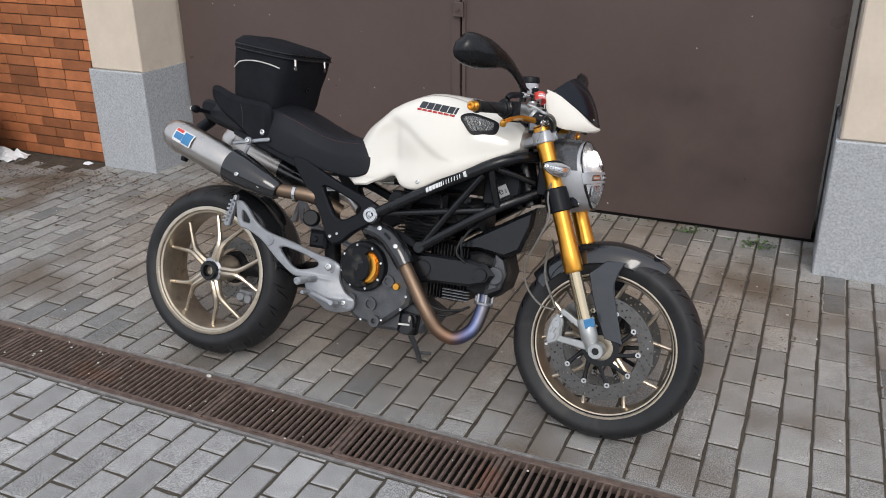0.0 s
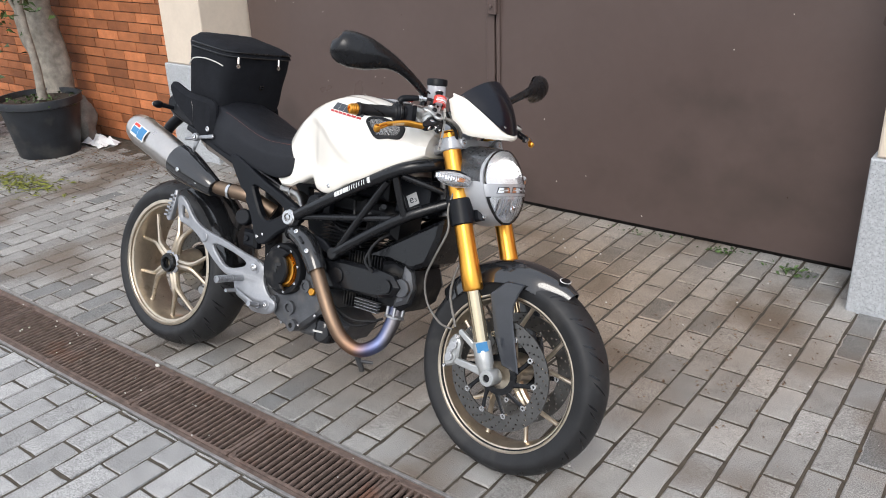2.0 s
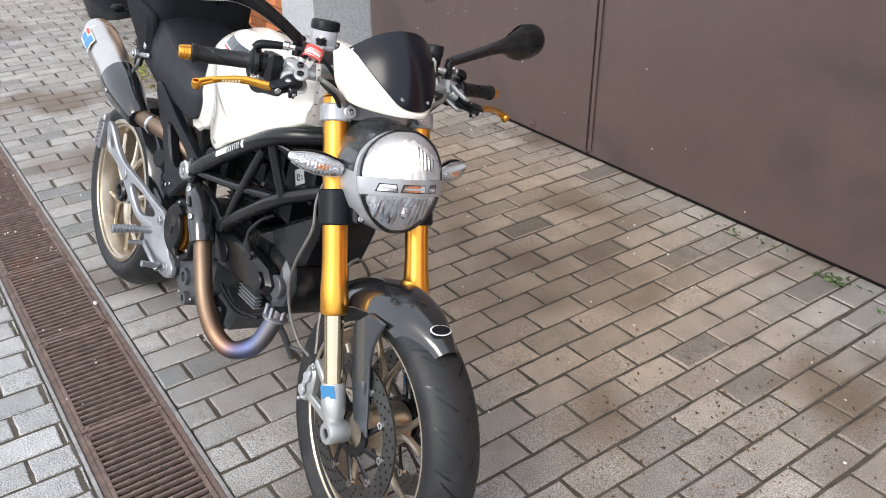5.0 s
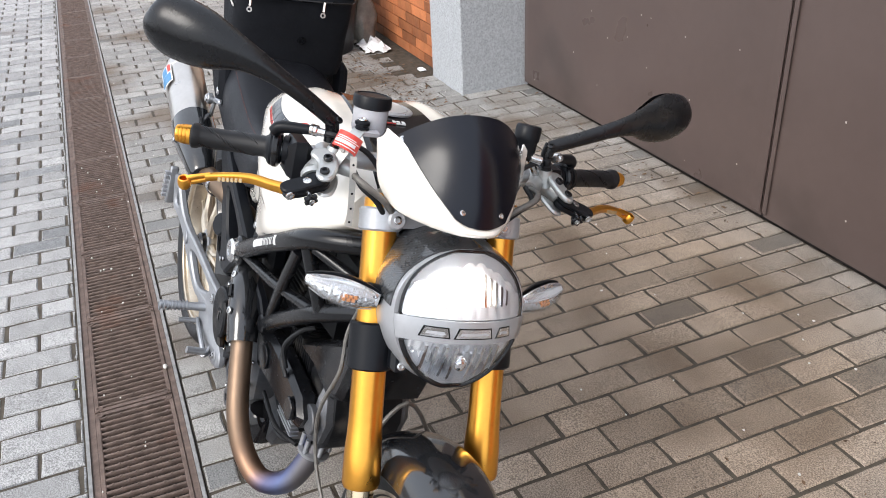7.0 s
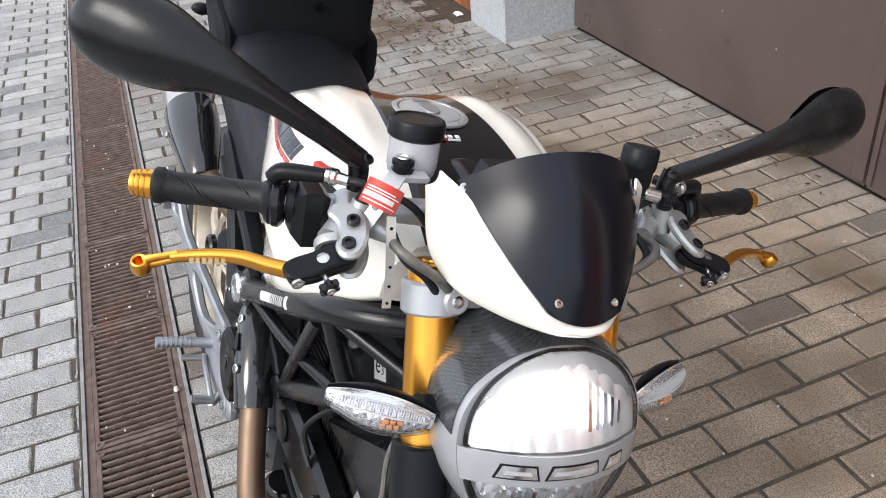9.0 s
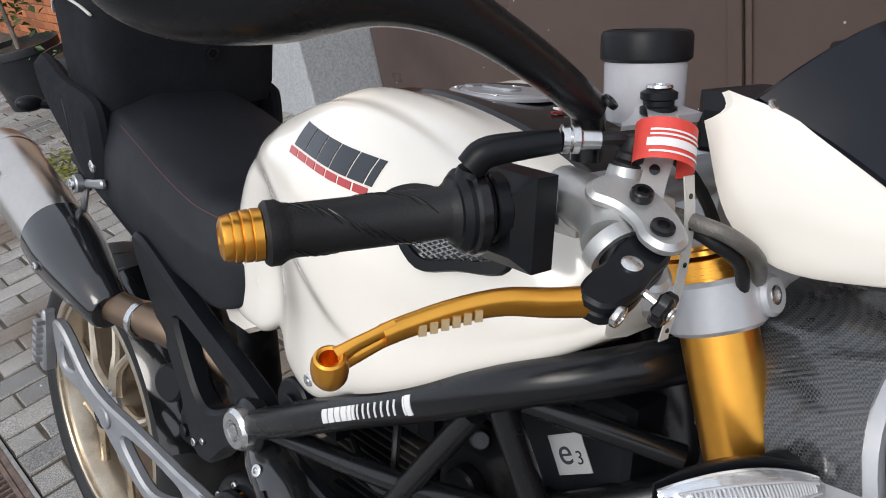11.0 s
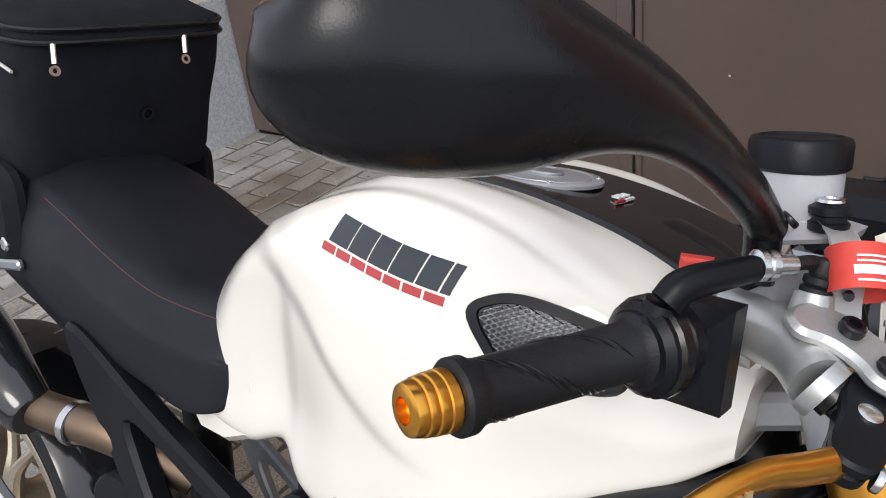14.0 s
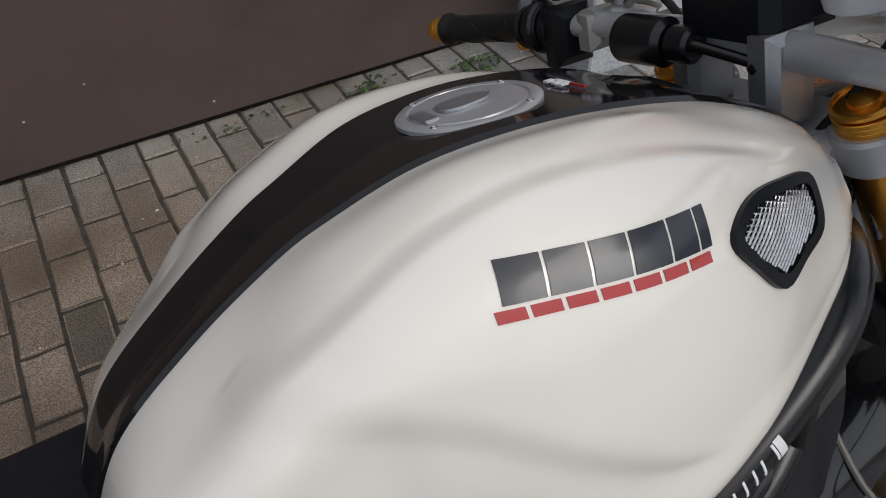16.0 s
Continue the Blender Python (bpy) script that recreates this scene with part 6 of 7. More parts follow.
for p_, c_ in ((0.55, (0.24, 0.165, 0.115, 1)), (0.74, (0.30, 0.18, 0.12, 1)), (0.86, (0.13, 0.13, 0.22, 1)), (0.93, (0.15, 0.18, 0.32, 1))):
    e_ = _cr.color_ramp.elements.new(p_)
    e_.color = c_
_l.new(_mr.outputs[0], _cr.inputs[0])
_l.new(_cr.outputs[0], _n["Principled BSDF"].inputs["Base Color"])
ex = part("exhaust_header", tube([(0.66, -0.118, 0.572), (0.735, -0.138, 0.545), (0.793, -0.152, 0.487), (0.849, -0.162, 0.412), (0.902, -0.165, 0.336), (0.945, -0.150, 0.278), (0.995, -0.125, 0.255), (1.040, -0.09, 0.285), (1.057, -0.065, 0.345), (1.060, -0.05, 0.40)], 0.0225, 22, 7), M_HEADER, bike, "bronze heat-tinted steel exhaust header")
part("header_clamp", join(ring([(0.023, 0), (0.031, 0), (0.032, 0.006), (0.026, 0.010), (0.023, 0.010)], 26, along((1.058, -0.058, 0.365), (0.03, 0.15, 1))), *[cyl((1.058 + 0.027 * math.cos(a), -0.056 + 0.027 * math.sin(a), 0.375), (0, 0.1, 1), 0.005, 0.028) for a in (0, 1.05, 2.1, 3.14, 4.2, 5.2)]), M_SILVER, ex, "pale clamp and fins on the header")
part("heat_shield", tube([(0.650, -0.122, 0.556), (0.690, -0.134, 0.560), (0.738, -0.144, 0.546), (0.782, -0.153, 0.508), (0.814, -0.158, 0.466)], [0.024, 0.031, 0.034, 0.034, 0.031], 22, 6), M_CARBON, ex, "carbon heat shield on the header")
part("shield_slot", tube([(0.738, -0.176, 0.560), (0.762, -0.182, 0.545)], 0.0045, 8, 2), M_BLACK_GLOSS, ex)
parts("shield_bolt", [screw((0.714, -0.166, 0.572), (0.1, -1, 0.5), 0.008), screw((0.784, -0.184, 0.524), (0.2, -1, 0.3), 0.008)], M_STEEL, ex)
for s in (-1, 1):
    A0, A1, A2, A3 = Vector((-0.122, s * 0.168, 0.800)), Vector((0.176, s * 0.172, 0.698)), Vector((0.335, s * 0.160, 0.650)), Vector((0.44, s * 0.13, 0.642))
    d = (A0 - A1).normalized()
    L = (A0 - A1).length
    can = part("silencer", lathe([(0.045, 0.0), (0.050, 0.012), (0.0525, L * 0.35), (0.0525, L * 0.86), (0.054, L * 0.865), (0.054, L * 0.885), (0.052, L * 0.89), (0.050, L * 0.96), (0.044, L * 1.03), (0.034, L * 1.07), (0.030, L * 1.07), (0.029, L * 1.0)], 44, along(A1, d) @ Matrix.Diagonal((1.0, 1.08, 1, 1))), M_TITAN, bike, "brushed titanium silencer with a dark carbon cup")
    part("silencer_cup", lathe([(0.0535, 0.05), (0.0555, 0.048), (0.0555, 0.0), (0.050, -0.045), (0.040, -0.10), (0.030, -0.155), (0.026, -0.16)], 36, along(A1, d) @ Matrix.Diagonal((1.0, 1.08, 1, 1))), M_CARBON, can, "glossy carbon cup")
    parts("cup_bolt", [screw((0.192, s * 0.226, 0.688), (0, s, 0.1), 0.008), screw((0.268, s * 0.206, 0.658), (0.2, s, 0.1), 0.008)], M_STEEL, can)
    part("link_pipe", tube([tuple(A1 - d * 0.12), tuple(A2), tuple(A3), (0.52, s * 0.08, 0.60)], [0.022, 0.024, 0.025, 0.025], 18, 5), M_HEADER if s < 0 else M_TITAN, can, "tinted steel link pipe")
    part("pipe_clamp", ring([(0.025, 0), (0.028, 0.001), (0.028, 0.012), (0.025, 0.013)], 24, along((0.375, s * 0.149, 0.6455), (1, 0.1, 0))), M_STEEL, can)
    part("hanger", join(bar2((0.11, 0.790), (0.25, 0.815), 0.012, 0.014, s * 0.135, s * 0.145), cyl((0.175, s * 0.143, 0.803), (0, s, 0), 0.014, 0.014), bar2((0.175, 0.803), (0.15, 0.75), 0.014, 0.014, s * 0.132, s * 0.140)), M_SILVER, can, "silver silencer hanger")
    part("hanger_bolt", screw((0.175, s * 0.157, 0.803), (0, s, 0), 0.009), M_STEEL, can)
LD = Vector((-0.946, 0, 0.324))
LU = LD.cross(Vector((0, -1, 0))).normalized()
LU = LU if LU.z > 0 else -LU


def can_patch(h0, h1, a0, a1, lift):
    """A patch of the silencer's skin between two places along it and two angles up from its flank."""
    P = Vector((0.176, -0.172, 0.698))
    top, low = [], []
    for k in range(3):
        h = h0 + (h1 - h0) * k / 2
        rr = 0.0545 + lift
        top.append([tuple(P + LD * h + Vector((0, -1, 0)) * rr * math.cos(radians(a0 + (a1 - a0) * j / 8)) + LU * rr * math.sin(radians(a0 + (a1 - a0) * j / 8))) for j in range(9)])
    return loft(top, False, False)


part("silencer_label", can_patch(0.195, 0.275, -8, 42, 0.0018), M_WHITEMARK, bike, "blue and white maker's label on the silencer")
parts("label_patch", [can_patch(0.200, 0.235, -4, 38, 0.0026), can_patch(0.236, 0.270, 2, 26, 0.0026)], M_BLUEMARK, bike)
part("label_patch", can_patch(0.242, 0.272, 29, 40, 0.0026), M_RED, bike)

# ---- footrest hangers, swingarm, mudguard, stand ----
for s in (-1, 1):
    sh = (lambda x, z, s=s: s * max(0.0, (0.56 - x)) * 0.17)
    y0_, y1_ = s * 0.132, s * 0.150
    hg = part("footrest_hanger", cast_plate([(0.186, 0.600), (0.206, 0.600), (0.226, 0.585), (0.266, 0.531), (0.313, 0.503), (0.397, 0.484), (0.481, 0.456), (0.545, 0.442), (0.578, 0.424), (0.572, 0.382), (0.600, 0.338), (0.640, 0.322), (0.640, 0.290), (0.600, 0.270), (0.540, 0.268),
                                             (0.511, 0.292), (0.466, 0.312), (0.452, 0.366), (0.408, 0.372), (0.343, 0.424), (0.290, 0.478), (0.240, 0.504), (0.200, 0.512)],
                                            [[(0.214, 0.572), (0.230, 0.556), (0.246, 0.532), (0.238, 0.526), (0.212, 0.530)], [(0.354, 0.455), (0.370, 0.467), (0.440, 0.450), (0.500, 0.428), (0.494, 0.410), (0.430, 0.391), (0.400, 0.404)]],
                                            y0_, y1_, 0.004, sh), M_HANGER, bike, "silver cast footrest hanger with triangular gaps")
    parts("hanger_boss", [cyl((0.536, s * 0.146, 0.418), (0, s, 0), 0.024, 0.008, 0.2), cyl((0.603, s * 0.146, 0.305), (0, s, 0), 0.017, 0.008, 0.2), cyl((0.318, s * 0.186, 0.478), (0, s, 0), 0.018, 0.008, 0.3)], M_HANGER, hg, "raised cast boss")
    parts("hanger_bolt", [screw((0.536, s * 0.154, 0.418), (0, s, 0), 0.013, 0.008), screw((0.603, s * 0.153, 0.305), (0, s, 0), 0.009, 0.006), screw((0.560, s * 0.151, 0.300), (0, s, 0), 0.006, 0.005)], M_STEEL, hg)
    part("passenger_peg", join(bar2((0.165, 0.515), (0.192, 0.615), 0.026, 0.012, s * 0.205, s * 0.225, 0.003), *[block(0.155 + 0.005 * i, 0.170 + 0.005 * i, s * 0.222, s * 0.236, 0.525 + 0.014 * i, 0.532 + 0.014 * i, 0.001) for i in range(6)]), M_SILVER, hg, "folded ribbed passenger footrest")
    part("footrest", tube([(0.492, s * 0.150, 0.372), (0.488, s * 0.19, 0.372), (0.482, s * 0.265, 0.374)], [0.012, 0.010, 0.0105], 12), M_SILVER, hg, "ribbed alloy footrest")
    parts("footrest_rib", [ring([(0.009, 0), (0.0125, 0.001), (0.0125, 0.004), (0.009, 0.005)], 12, along((0.486, s * (0.20 + 0.009 * i), 0.373), (-0.05, s, 0))) for i in range(8)], M_SILVER, hg)
pedal = part("brake_pedal", join(tube([(0.560, -0.152, 0.300), (0.575, -0.165, 0.290), (0.588, -0.175, 0.300)], 0.007, 10), bar2((0.475, 0.330), (0.575, 0.298), 0.014, 0.013, -0.176, -0.166), tube([(0.480, -0.17, 0.328), (0.478, -0.215, 0.330)], 0.0065, 10), tube([(0.585, -0.17, 0.303), (0.586, -0.212, 0.311)], 0.0085, 10)), M_SILVER, bike, "silver brake pedal")
part("swingarm", join(tube([(0.50, 0.06, 0.36), (0.30, 0.11, 0.33), (0.0, 0.125, 0.315)], [0.055, 0.05, 0.06], 18), cyl((0, 0.07, 0.315), (0, 1, 0), 0.062, 0.07)), M_ENGINE_DK, bike, "dark single-sided swingarm")


def hugger():
    rows = []
    for i in range(13):
        a = radians(10 + 62 * i / 12)
        rows.append([(0.332 * math.cos(a) - 0.03 * abs(u) ** 3 * math.cos(a), 0.098 * u, 0.315 + 0.332 * math.sin(a) - 0.03 * abs(u) ** 3 * math.sin(a)) for u in [-1 + 2 * j / 12 for j in range(13)]])
    inn = [[(x * 0.985, y * 0.97, 0.315 + (z - 0.315) * 0.985) for x, y, z in r] for r in rows]
    return loft([r + list(reversed(q)) for r, q in zip(rows, inn)])


part("rear_mudguard", hugger(), M_CARBON, bike, "glossy carbon rear mudguard")
part("shock_reservoir", join(cyl((0.435, -0.115, 0.565), (0.3, -1, 0.2), 0.028, 0.035), block(0.435, 0.50, -0.13, -0.09, 0.47, 0.53, 0.01), cyl((0.46, -0.125, 0.50), (0, -1, 0), 0.010, 0.012)), M_BLACK_MATTE, bike)
part("rear_shock", tube([(0.47, 0.0, 0.40), (0.43, 0.0, 0.66)], 0.03, 16), M_ENGINE_DK, bike)
part("side_panel", join(prism([(0.62, 0.60), (0.70, 0.585), (0.80, 0.56), (0.845, 0.53), (0.84, 0.515), (0.76, 0.545), (0.66, 0.565), (0.60, 0.55)], -0.132, -0.112, 0.004)), M_BLACK_MATTE, bike)
part("side_stand", join(tube([(0.70, 0.11, 0.25), (0.745, 0.20, 0.10), (0.77, 0.262, -0.075)], [0.011, 0.010, 0.009], 10), tube([(0.74, 0.262, -0.078), (0.80, 0.262, -0.080), (0.83, 0.262, -0.070)], [0.012, 0.010, 0.007], 8), tube([(0.745, 0.20, 0.10), (0.79, 0.225, 0.10)], 0.006, 8)), M_ENGINE, bike, "steel side stand, folded out")

# ---- handlebar and its controls ----
bar_pts = [(1.087, -0.398, 0.983), (1.127, -0.250, 0.988), (1.148, -0.17, 0.992), (1.160, -0.08, 0.992), (1.162, 0.0, 0.992), (1.160, 0.08, 0.992), (1.148, 0.17, 0.992), (1.127, 0.250, 0.988), (1.087, 0.398, 0.983)]
bars = part("handlebar", tube(bar_pts[1:-1], [0.0112, 0.0125, 0.0155, 0.016, 0.0155, 0.0125, 0.0112], 18, 6), M_GREYPAINT, bike, "grey tapered handlebar", STEER)
part("riser", join(block(1.135, 1.185, -0.062, -0.028, 0.93, 1.008, 0.008), block(1.135, 1.185, 0.028, 0.062, 0.93, 1.008, 0.008)), M_SILVER, bars, "silver handlebar clamps", STEER)
for s in (-1, 1):
    end, inn = Vector((1.0805, 0.015 + s * 0.389, 0.9808)), Vector((1.122, 0.006 + s * 0.262, 0.987))
    d = (end - inn).normalized()
    L = (end - inn).length
    A = along(inn, d)
    prof = [(0.0135, 0), (0.0215, 0.001), (0.0225, 0.006), (0.018, 0.011), (0.0160, 0.014), (0.0156, L - 0.020), (0.0165, L - 0.016), (0.0188, L - 0.012), (0.0188, L - 0.006), (0.0172, L - 0.004), (0.013, L - 0.003)]
    grip = part("grip", lathe(prof, 32, A), M_RUBBER, bars, "black rubber handlebar grip", STEER)
    gv = []
    for i in range(9):
        for a0 in (0.3, 2.4, 4.5):
            gv.append(tube([tuple(A @ Vector((0.0158 * math.cos(a0 + 1.0 * t + 0.35 * i), 0.0158 * math.sin(a0 + 1.0 * t + 0.35 * i), 0.022 + i * 0.0095 + 0.016 * t))) for t in (0, 0.33, 0.67, 1)], [0.0003, 0.0008, 0.0008, 0.0003], 5, 3))
    part("grip_rib", join(*gv), M_BLACK_SATIN, grip, "", STEER)
    part("bar_end", lathe([(0.0149, L - 0.003), (0.0151, L + 0.002), (0.0144, L + 0.0026), (0.0149, L + 0.0036), (0.0147, L + 0.0075), (0.0138, L + 0.0082), (0.0144, L + 0.0092), (0.0140, L + 0.0125), (0.0131, L + 0.0132), (0.0135, L + 0.0142), (0.0124, L + 0.0185), (0.0095, L + 0.0200), (0.0065, L + 0.0200), (0.006, L + 0.015)], 28, A), M_GOLD, bars, "gold anodised bar end", STEER)
    # switch housing
    h0 = Vector((1.128, s * 0.246, 0.988))
    part("switch_housing", join(cyl(tuple(h0), (d.x, d.y, d.z), 0.026, 0.020, 0.2), cyl(tuple(h0 - d * 0.012), (d.x, d.y, d.z), 0.022, 0.010),
                                moved(block(-0.022, 0.024, -0.020, 0.018, -0.038, 0.022, 0.010), Matrix.Translation(h0 - d * 0.024)), ), M_BLACK_MATTE, bars, "black switch housing", STEER)
    part("throttle_collar", cyl(tuple(h0 + d * 0.002), (d.x, d.y, d.z), 0.0280, 0.012, 0.25), M_BLACK_SATIN, bars, "", STEER)
    # cable elbow above the housing with its knurled sleeve
    E = lambda x, y, z: (x, s * y, z)
    part("cable_elbow", join(tube([E(1.134, 0.264, 1.016), E(1.139, 0.257, 1.025), E(1.149, 0.240, 1.029), E(1.161, 0.219, 1.032)], [0.0090, 0.0092, 0.0085, 0.0072], 14, 5),
                             tube([E(1.126, 0.258, 0.994), E(1.130, 0.257, 1.014)], [0.013, 0.0095], 12, 2)), M_BLACK_MATTE, bars, "", STEER)
    part("elbow_sleeve", join(lathe([(0.0070, 0), (0.0086, 0.001), (0.0086, 0.005), (0.0076, 0.006), (0.0086, 0.007), (0.0086, 0.011), (0.0062, 0.013), (0.0055, 0.024)], 24, along(E(1.160, 0.217, 1.033), (0.011, -s * 0.0145, 0.0)))), M_STEEL, bars, "knurled steel cable sleeve", STEER)
    part("control_cable", tube([E(1.172, 0.200, 1.033), E(1.182, 0.180, 1.032), E(1.190, 0.130, 1.012), E(1.196, 0.09, 0.96), E(1.17, 0.05, 0.90)], 0.0042, 8), M_RUBBER, bars, "", STEER)
    part("housing_button", join(moved(block(-0.009, 0.009, -0.006, 0.006, -0.004, 0.006, 0.002), Matrix.Translation(E(1.128, 0.213, 1.024)) @ Euler((0, 0, radians(20))).to_matrix().to_4x4())), M_RED if s < 0 else M_BLACK_SATIN, bars, "red stop switch" if s < 0 else "", STEER)
    # radial master cylinder: n is the lever plane's normal, u runs out along the lever, v ahead
    piv = Vector(E(1.227, 0.205, 0.986))
    n_ = Vector((0.36, s * 0.235, 0.90)).normalized()
    u_ = Vector((0.001, s * 0.052, -0.027))
    u_ = (u_ - n_ * u_.dot(n_)).normalized()
    v_ = u_.cross(n_).normalized()
    v_ = v_ if v_.x > 0 else -v_
    Q = Matrix(((u_.x, v_.x, n_.x, piv.x), (u_.y, v_.y, n_.y, piv.y), (u_.z, v_.z, n_.z, piv.z), (0, 0, 0, 1)))
    FLAT = Q @ Matrix(((1, 0, 0, 0), (0, 0, 1, 0), (0, 1, 0, 0), (0, 0, 0, 1)))        # an outline in x, z laid into the lever's plane

    def q(u, v, h):
        return tuple(Q @ Vector((u, v, h)))
    ear = [(0.013, 0.006), (0.008, 0.014), (-0.004, 0.016), (-0.013, 0.009), (-0.024, -0.006), (-0.030, -0.026), (-0.026, -0.048), (-0.006, -0.056), (0.006, -0.046), (0.000, -0.030), (0.004, -0.014), (0.012, -0.006)]
    perch = part("lever_perch", join(moved(cast_plate(ear, [], -0.001, 0.008, 0.003), FLAT), moved(cast_plate(ear[:6] + ear[-2:], [], -0.031, -0.024, 0.003), FLAT),
                                     tube([E(1.138, 0.184, 0.990), E(1.162, 0.189, 0.990), E(1.184, 0.200, 0.987), q(0.009, -0.024, -0.013)], [0.0195, 0.0180, 0.0165, 0.0160], 22, 5),
                                     ring([(0.0115, 0.0), (0.0165, 0.0), (0.0170, 0.004), (0.0165, 0.009), (0.0115, 0.009)], 28, along(q(0.009, -0.026, -0.0135), v_ * 0.95 + u_ * 0.25 - n_ * 0.15)),
                                     tube([E(1.184, 0.189, 0.990), E(1.184, 0.185, 1.006), E(1.184, 0.183, 1.017)], [0.0145, 0.0118, 0.0105], 18, 3),
                                     tube([E(1.165, 0.185, 0.992), E(1.186, 0.168, 0.990), E(1.198, 0.154, 0.987)], [0.0150, 0.0135, 0.0105], 16, 4),
                                     moved(block(-0.014, 0.014, -0.017, 0.017, -0.026, 0.010, 0.008), Matrix.Translation(E(1.146, 0.186, 0.994)))), M_CAST_PALE, bars, "silver cast radial master cylinder", STEER)
    part("piston_boot", lathe([(0.0118, 0.0), (0.0118, 0.010), (0.0095, 0.011), (0.0095, 0.014), (0.0108, 0.016), (0.0095, 0.018), (0.0095, 0.024), (0.006, 0.026)], 24, along(q(0.009, -0.022, -0.0135), v_ * 0.95 + u_ * 0.25 - n_ * 0.15)), M_BLACK_SATIN, perch, "black rubber piston boot", STEER)
    part("bleed_nipple", lathe([(0.0088, 0.0), (0.0088, 0.004), (0.0072, 0.005), (0.0086, 0.0065), (0.0086, 0.010), (0.0066, 0.011), (0.0072, 0.013), (0.0060, 0.020), (0.003, 0.0215)], 20, along(E(1.184, 0.183, 1.015), (0.1, s * -0.2, 1))), M_RUBBER, perch, "black rubber bleed nipple cap", STEER)
    parts("perch_bolt", [screw(q(0, 0, 0.0078), tuple(n_), 0.0072, 0.004), screw(q(-0.014, -0.023, 0.0078), tuple(n_), 0.0070, 0.0065)], M_BLACK_SATIN, perch, "", STEER)
    # lever: a flat black knuckle, a gold blade that slims to a slotted end with a bored ball
    knuckle = [(0.064, 0.010), (0.066, -0.008), (0.052, -0.013), (0.030, -0.012), (0.014, -0.016), (-0.006, -0.012), (-0.010, 0.002), (0.002, 0.012), (0.022, 0.012), (0.040, 0.015)]
    lev = part("lever_knuckle", join(moved(cast_plate(knuckle, [], -0.010, -0.002, 0.002), FLAT), moved(cast_plate([(u * 0.96, v * 0.9) for u, v in knuckle], [], -0.021, -0.0115, 0.002), FLAT)), M_BLACK_MATTE, bars, "black adjuster knuckle", STEER)
    part("knuckle_pin", lathe([(0.0062, 0.0), (0.0062, 0.0012), (0.005, 0.0018), (0.0005, 0.0018)], 20, along(q(0.026, 0.0, -0.0022), n_)), M_STEEL, lev, "flat steel pin head", STEER)
    part("adjuster_screw", tube([q(0.030, 0.006, -0.010), q(0.030, 0.024, -0.013)], 0.0026, 8, 1), M_STEEL, lev, "", STEER)
    star = [((0.0105 if k % 4 < 2 else 0.0080) * math.cos(2 * math.pi * k / 24), (0.0105 if k % 4 < 2 else 0.0080) * math.sin(2 * math.pi * k / 24)) for k in range(24)]
    part("adjuster_knob", moved(prism(star, 0.0, 0.008, 0.0015), along(q(0.030, 0.022, -0.014), v_) @ Matrix.Rotation(radians(90), 4, "X")), M_BLACK_SATIN, lev, "star-shaped adjuster knob", STEER)
    part("knob_screw", screw(q(0.030, 0.0300, -0.0145), tuple(v_), 0.0045, 0.002), M_STEEL, lev, "", STEER)
    part("lever_screw", screw(q(0.056, 0.0115, -0.010), tuple(v_), 0.0068, 0.004), M_STEEL, lev, "", STEER)
    line = spline([(*E(1.224, 0.256, 0.9600), 0.0092, 0.0068), (*E(1.214, 0.277, 0.9610), 0.0084, 0.0064), (*E(1.203, 0.299, 0.9630), 0.0078, 0.0060), (*E(1.194, 0.322, 0.9610), 0.0070, 0.0056), (*E(1.186, 0.345, 0.9565), 0.0060, 0.0052), (*E(1.1815, 0.361, 0.9525), 0.0058, 0.0050)], 6)
    loops = []
    for k, p in enumerate(line):
        a_, b_ = Vector(line[max(k - 1, 0)][:3]), Vector(line[min(k + 1, len(line) - 1)][:3])
        d_ = (b_ - a_).normalized()
        w_ = (n_ - d_ * n_.dot(d_)).normalized()
        o_ = d_.cross(w_)
        loops.append([tuple(Vector(p[:3]) + w_ * p[3] * math.copysign(abs(math.sin(t)) ** 0.7, math.sin(t)) + o_ * p[4] * math.copysign(abs(math.cos(t)) ** 0.8, math.cos(t))) for t in [2 * math.pi * c / 20 for c in range(20)]])
    end_a, end_b = Vector(E(1.1818, 0.3605, 0.9525)), Vector(E(1.1765, 0.384, 0.944))
    prongs = [tube([tuple(end_a + n_ * 0.0036 * g - (end_b - end_a) * 0.25), tuple(end_a.lerp(end_b, 0.30) + n_ * 0.0042 * g), tuple(end_a.lerp(end_b, 0.65) + n_ * 0.0044 * g), tuple(end_b + n_ * 0.0030 * g)], [0.0024, 0.0024, 0.0026, 0.0034], 10, 4, flat=1.5) for g in (-1, 1)]
    part("lever_blade", join(loft(loops), *prongs), M_GOLD, lev, "gold anodised lever blade with a slotted end", STEER)
    part("lever_tip", lathe([(0.003, -0.0105), (0.0070, -0.0095), (0.0088, -0.006), (0.0094, -0.001), (0.0090, 0.004), (0.0078, 0.0074), (0.0064, 0.0082), (0.0050, 0.0074), (0.0045, -0.006)], 26, along(E(1.176, 0.388, 0.941), n_)), M_GOLD, lev, "gold ball end with a hole", STEER)
    front_ = u_.cross(n_)
    front_ = front_ if front_.x > 0 else -front_
    parts("lever_mark", [moved(block(-0.0020, 0.0020, -0.0006, 0.0006, -0.0030, 0.0030, 0), Matrix.Translation(Vector(E(1.1985 - 0.42 * k * 0.0054, 0.318 + k * 0.0054, 0.9610 - 0.18 * k * 0.0054)) + front_ * 0.0050) @ Euler((0, 0, radians(67 * -s))).to_matrix().to_4x4()) for k in range(6)], M_ENGRAVE, lev, "", STEER)
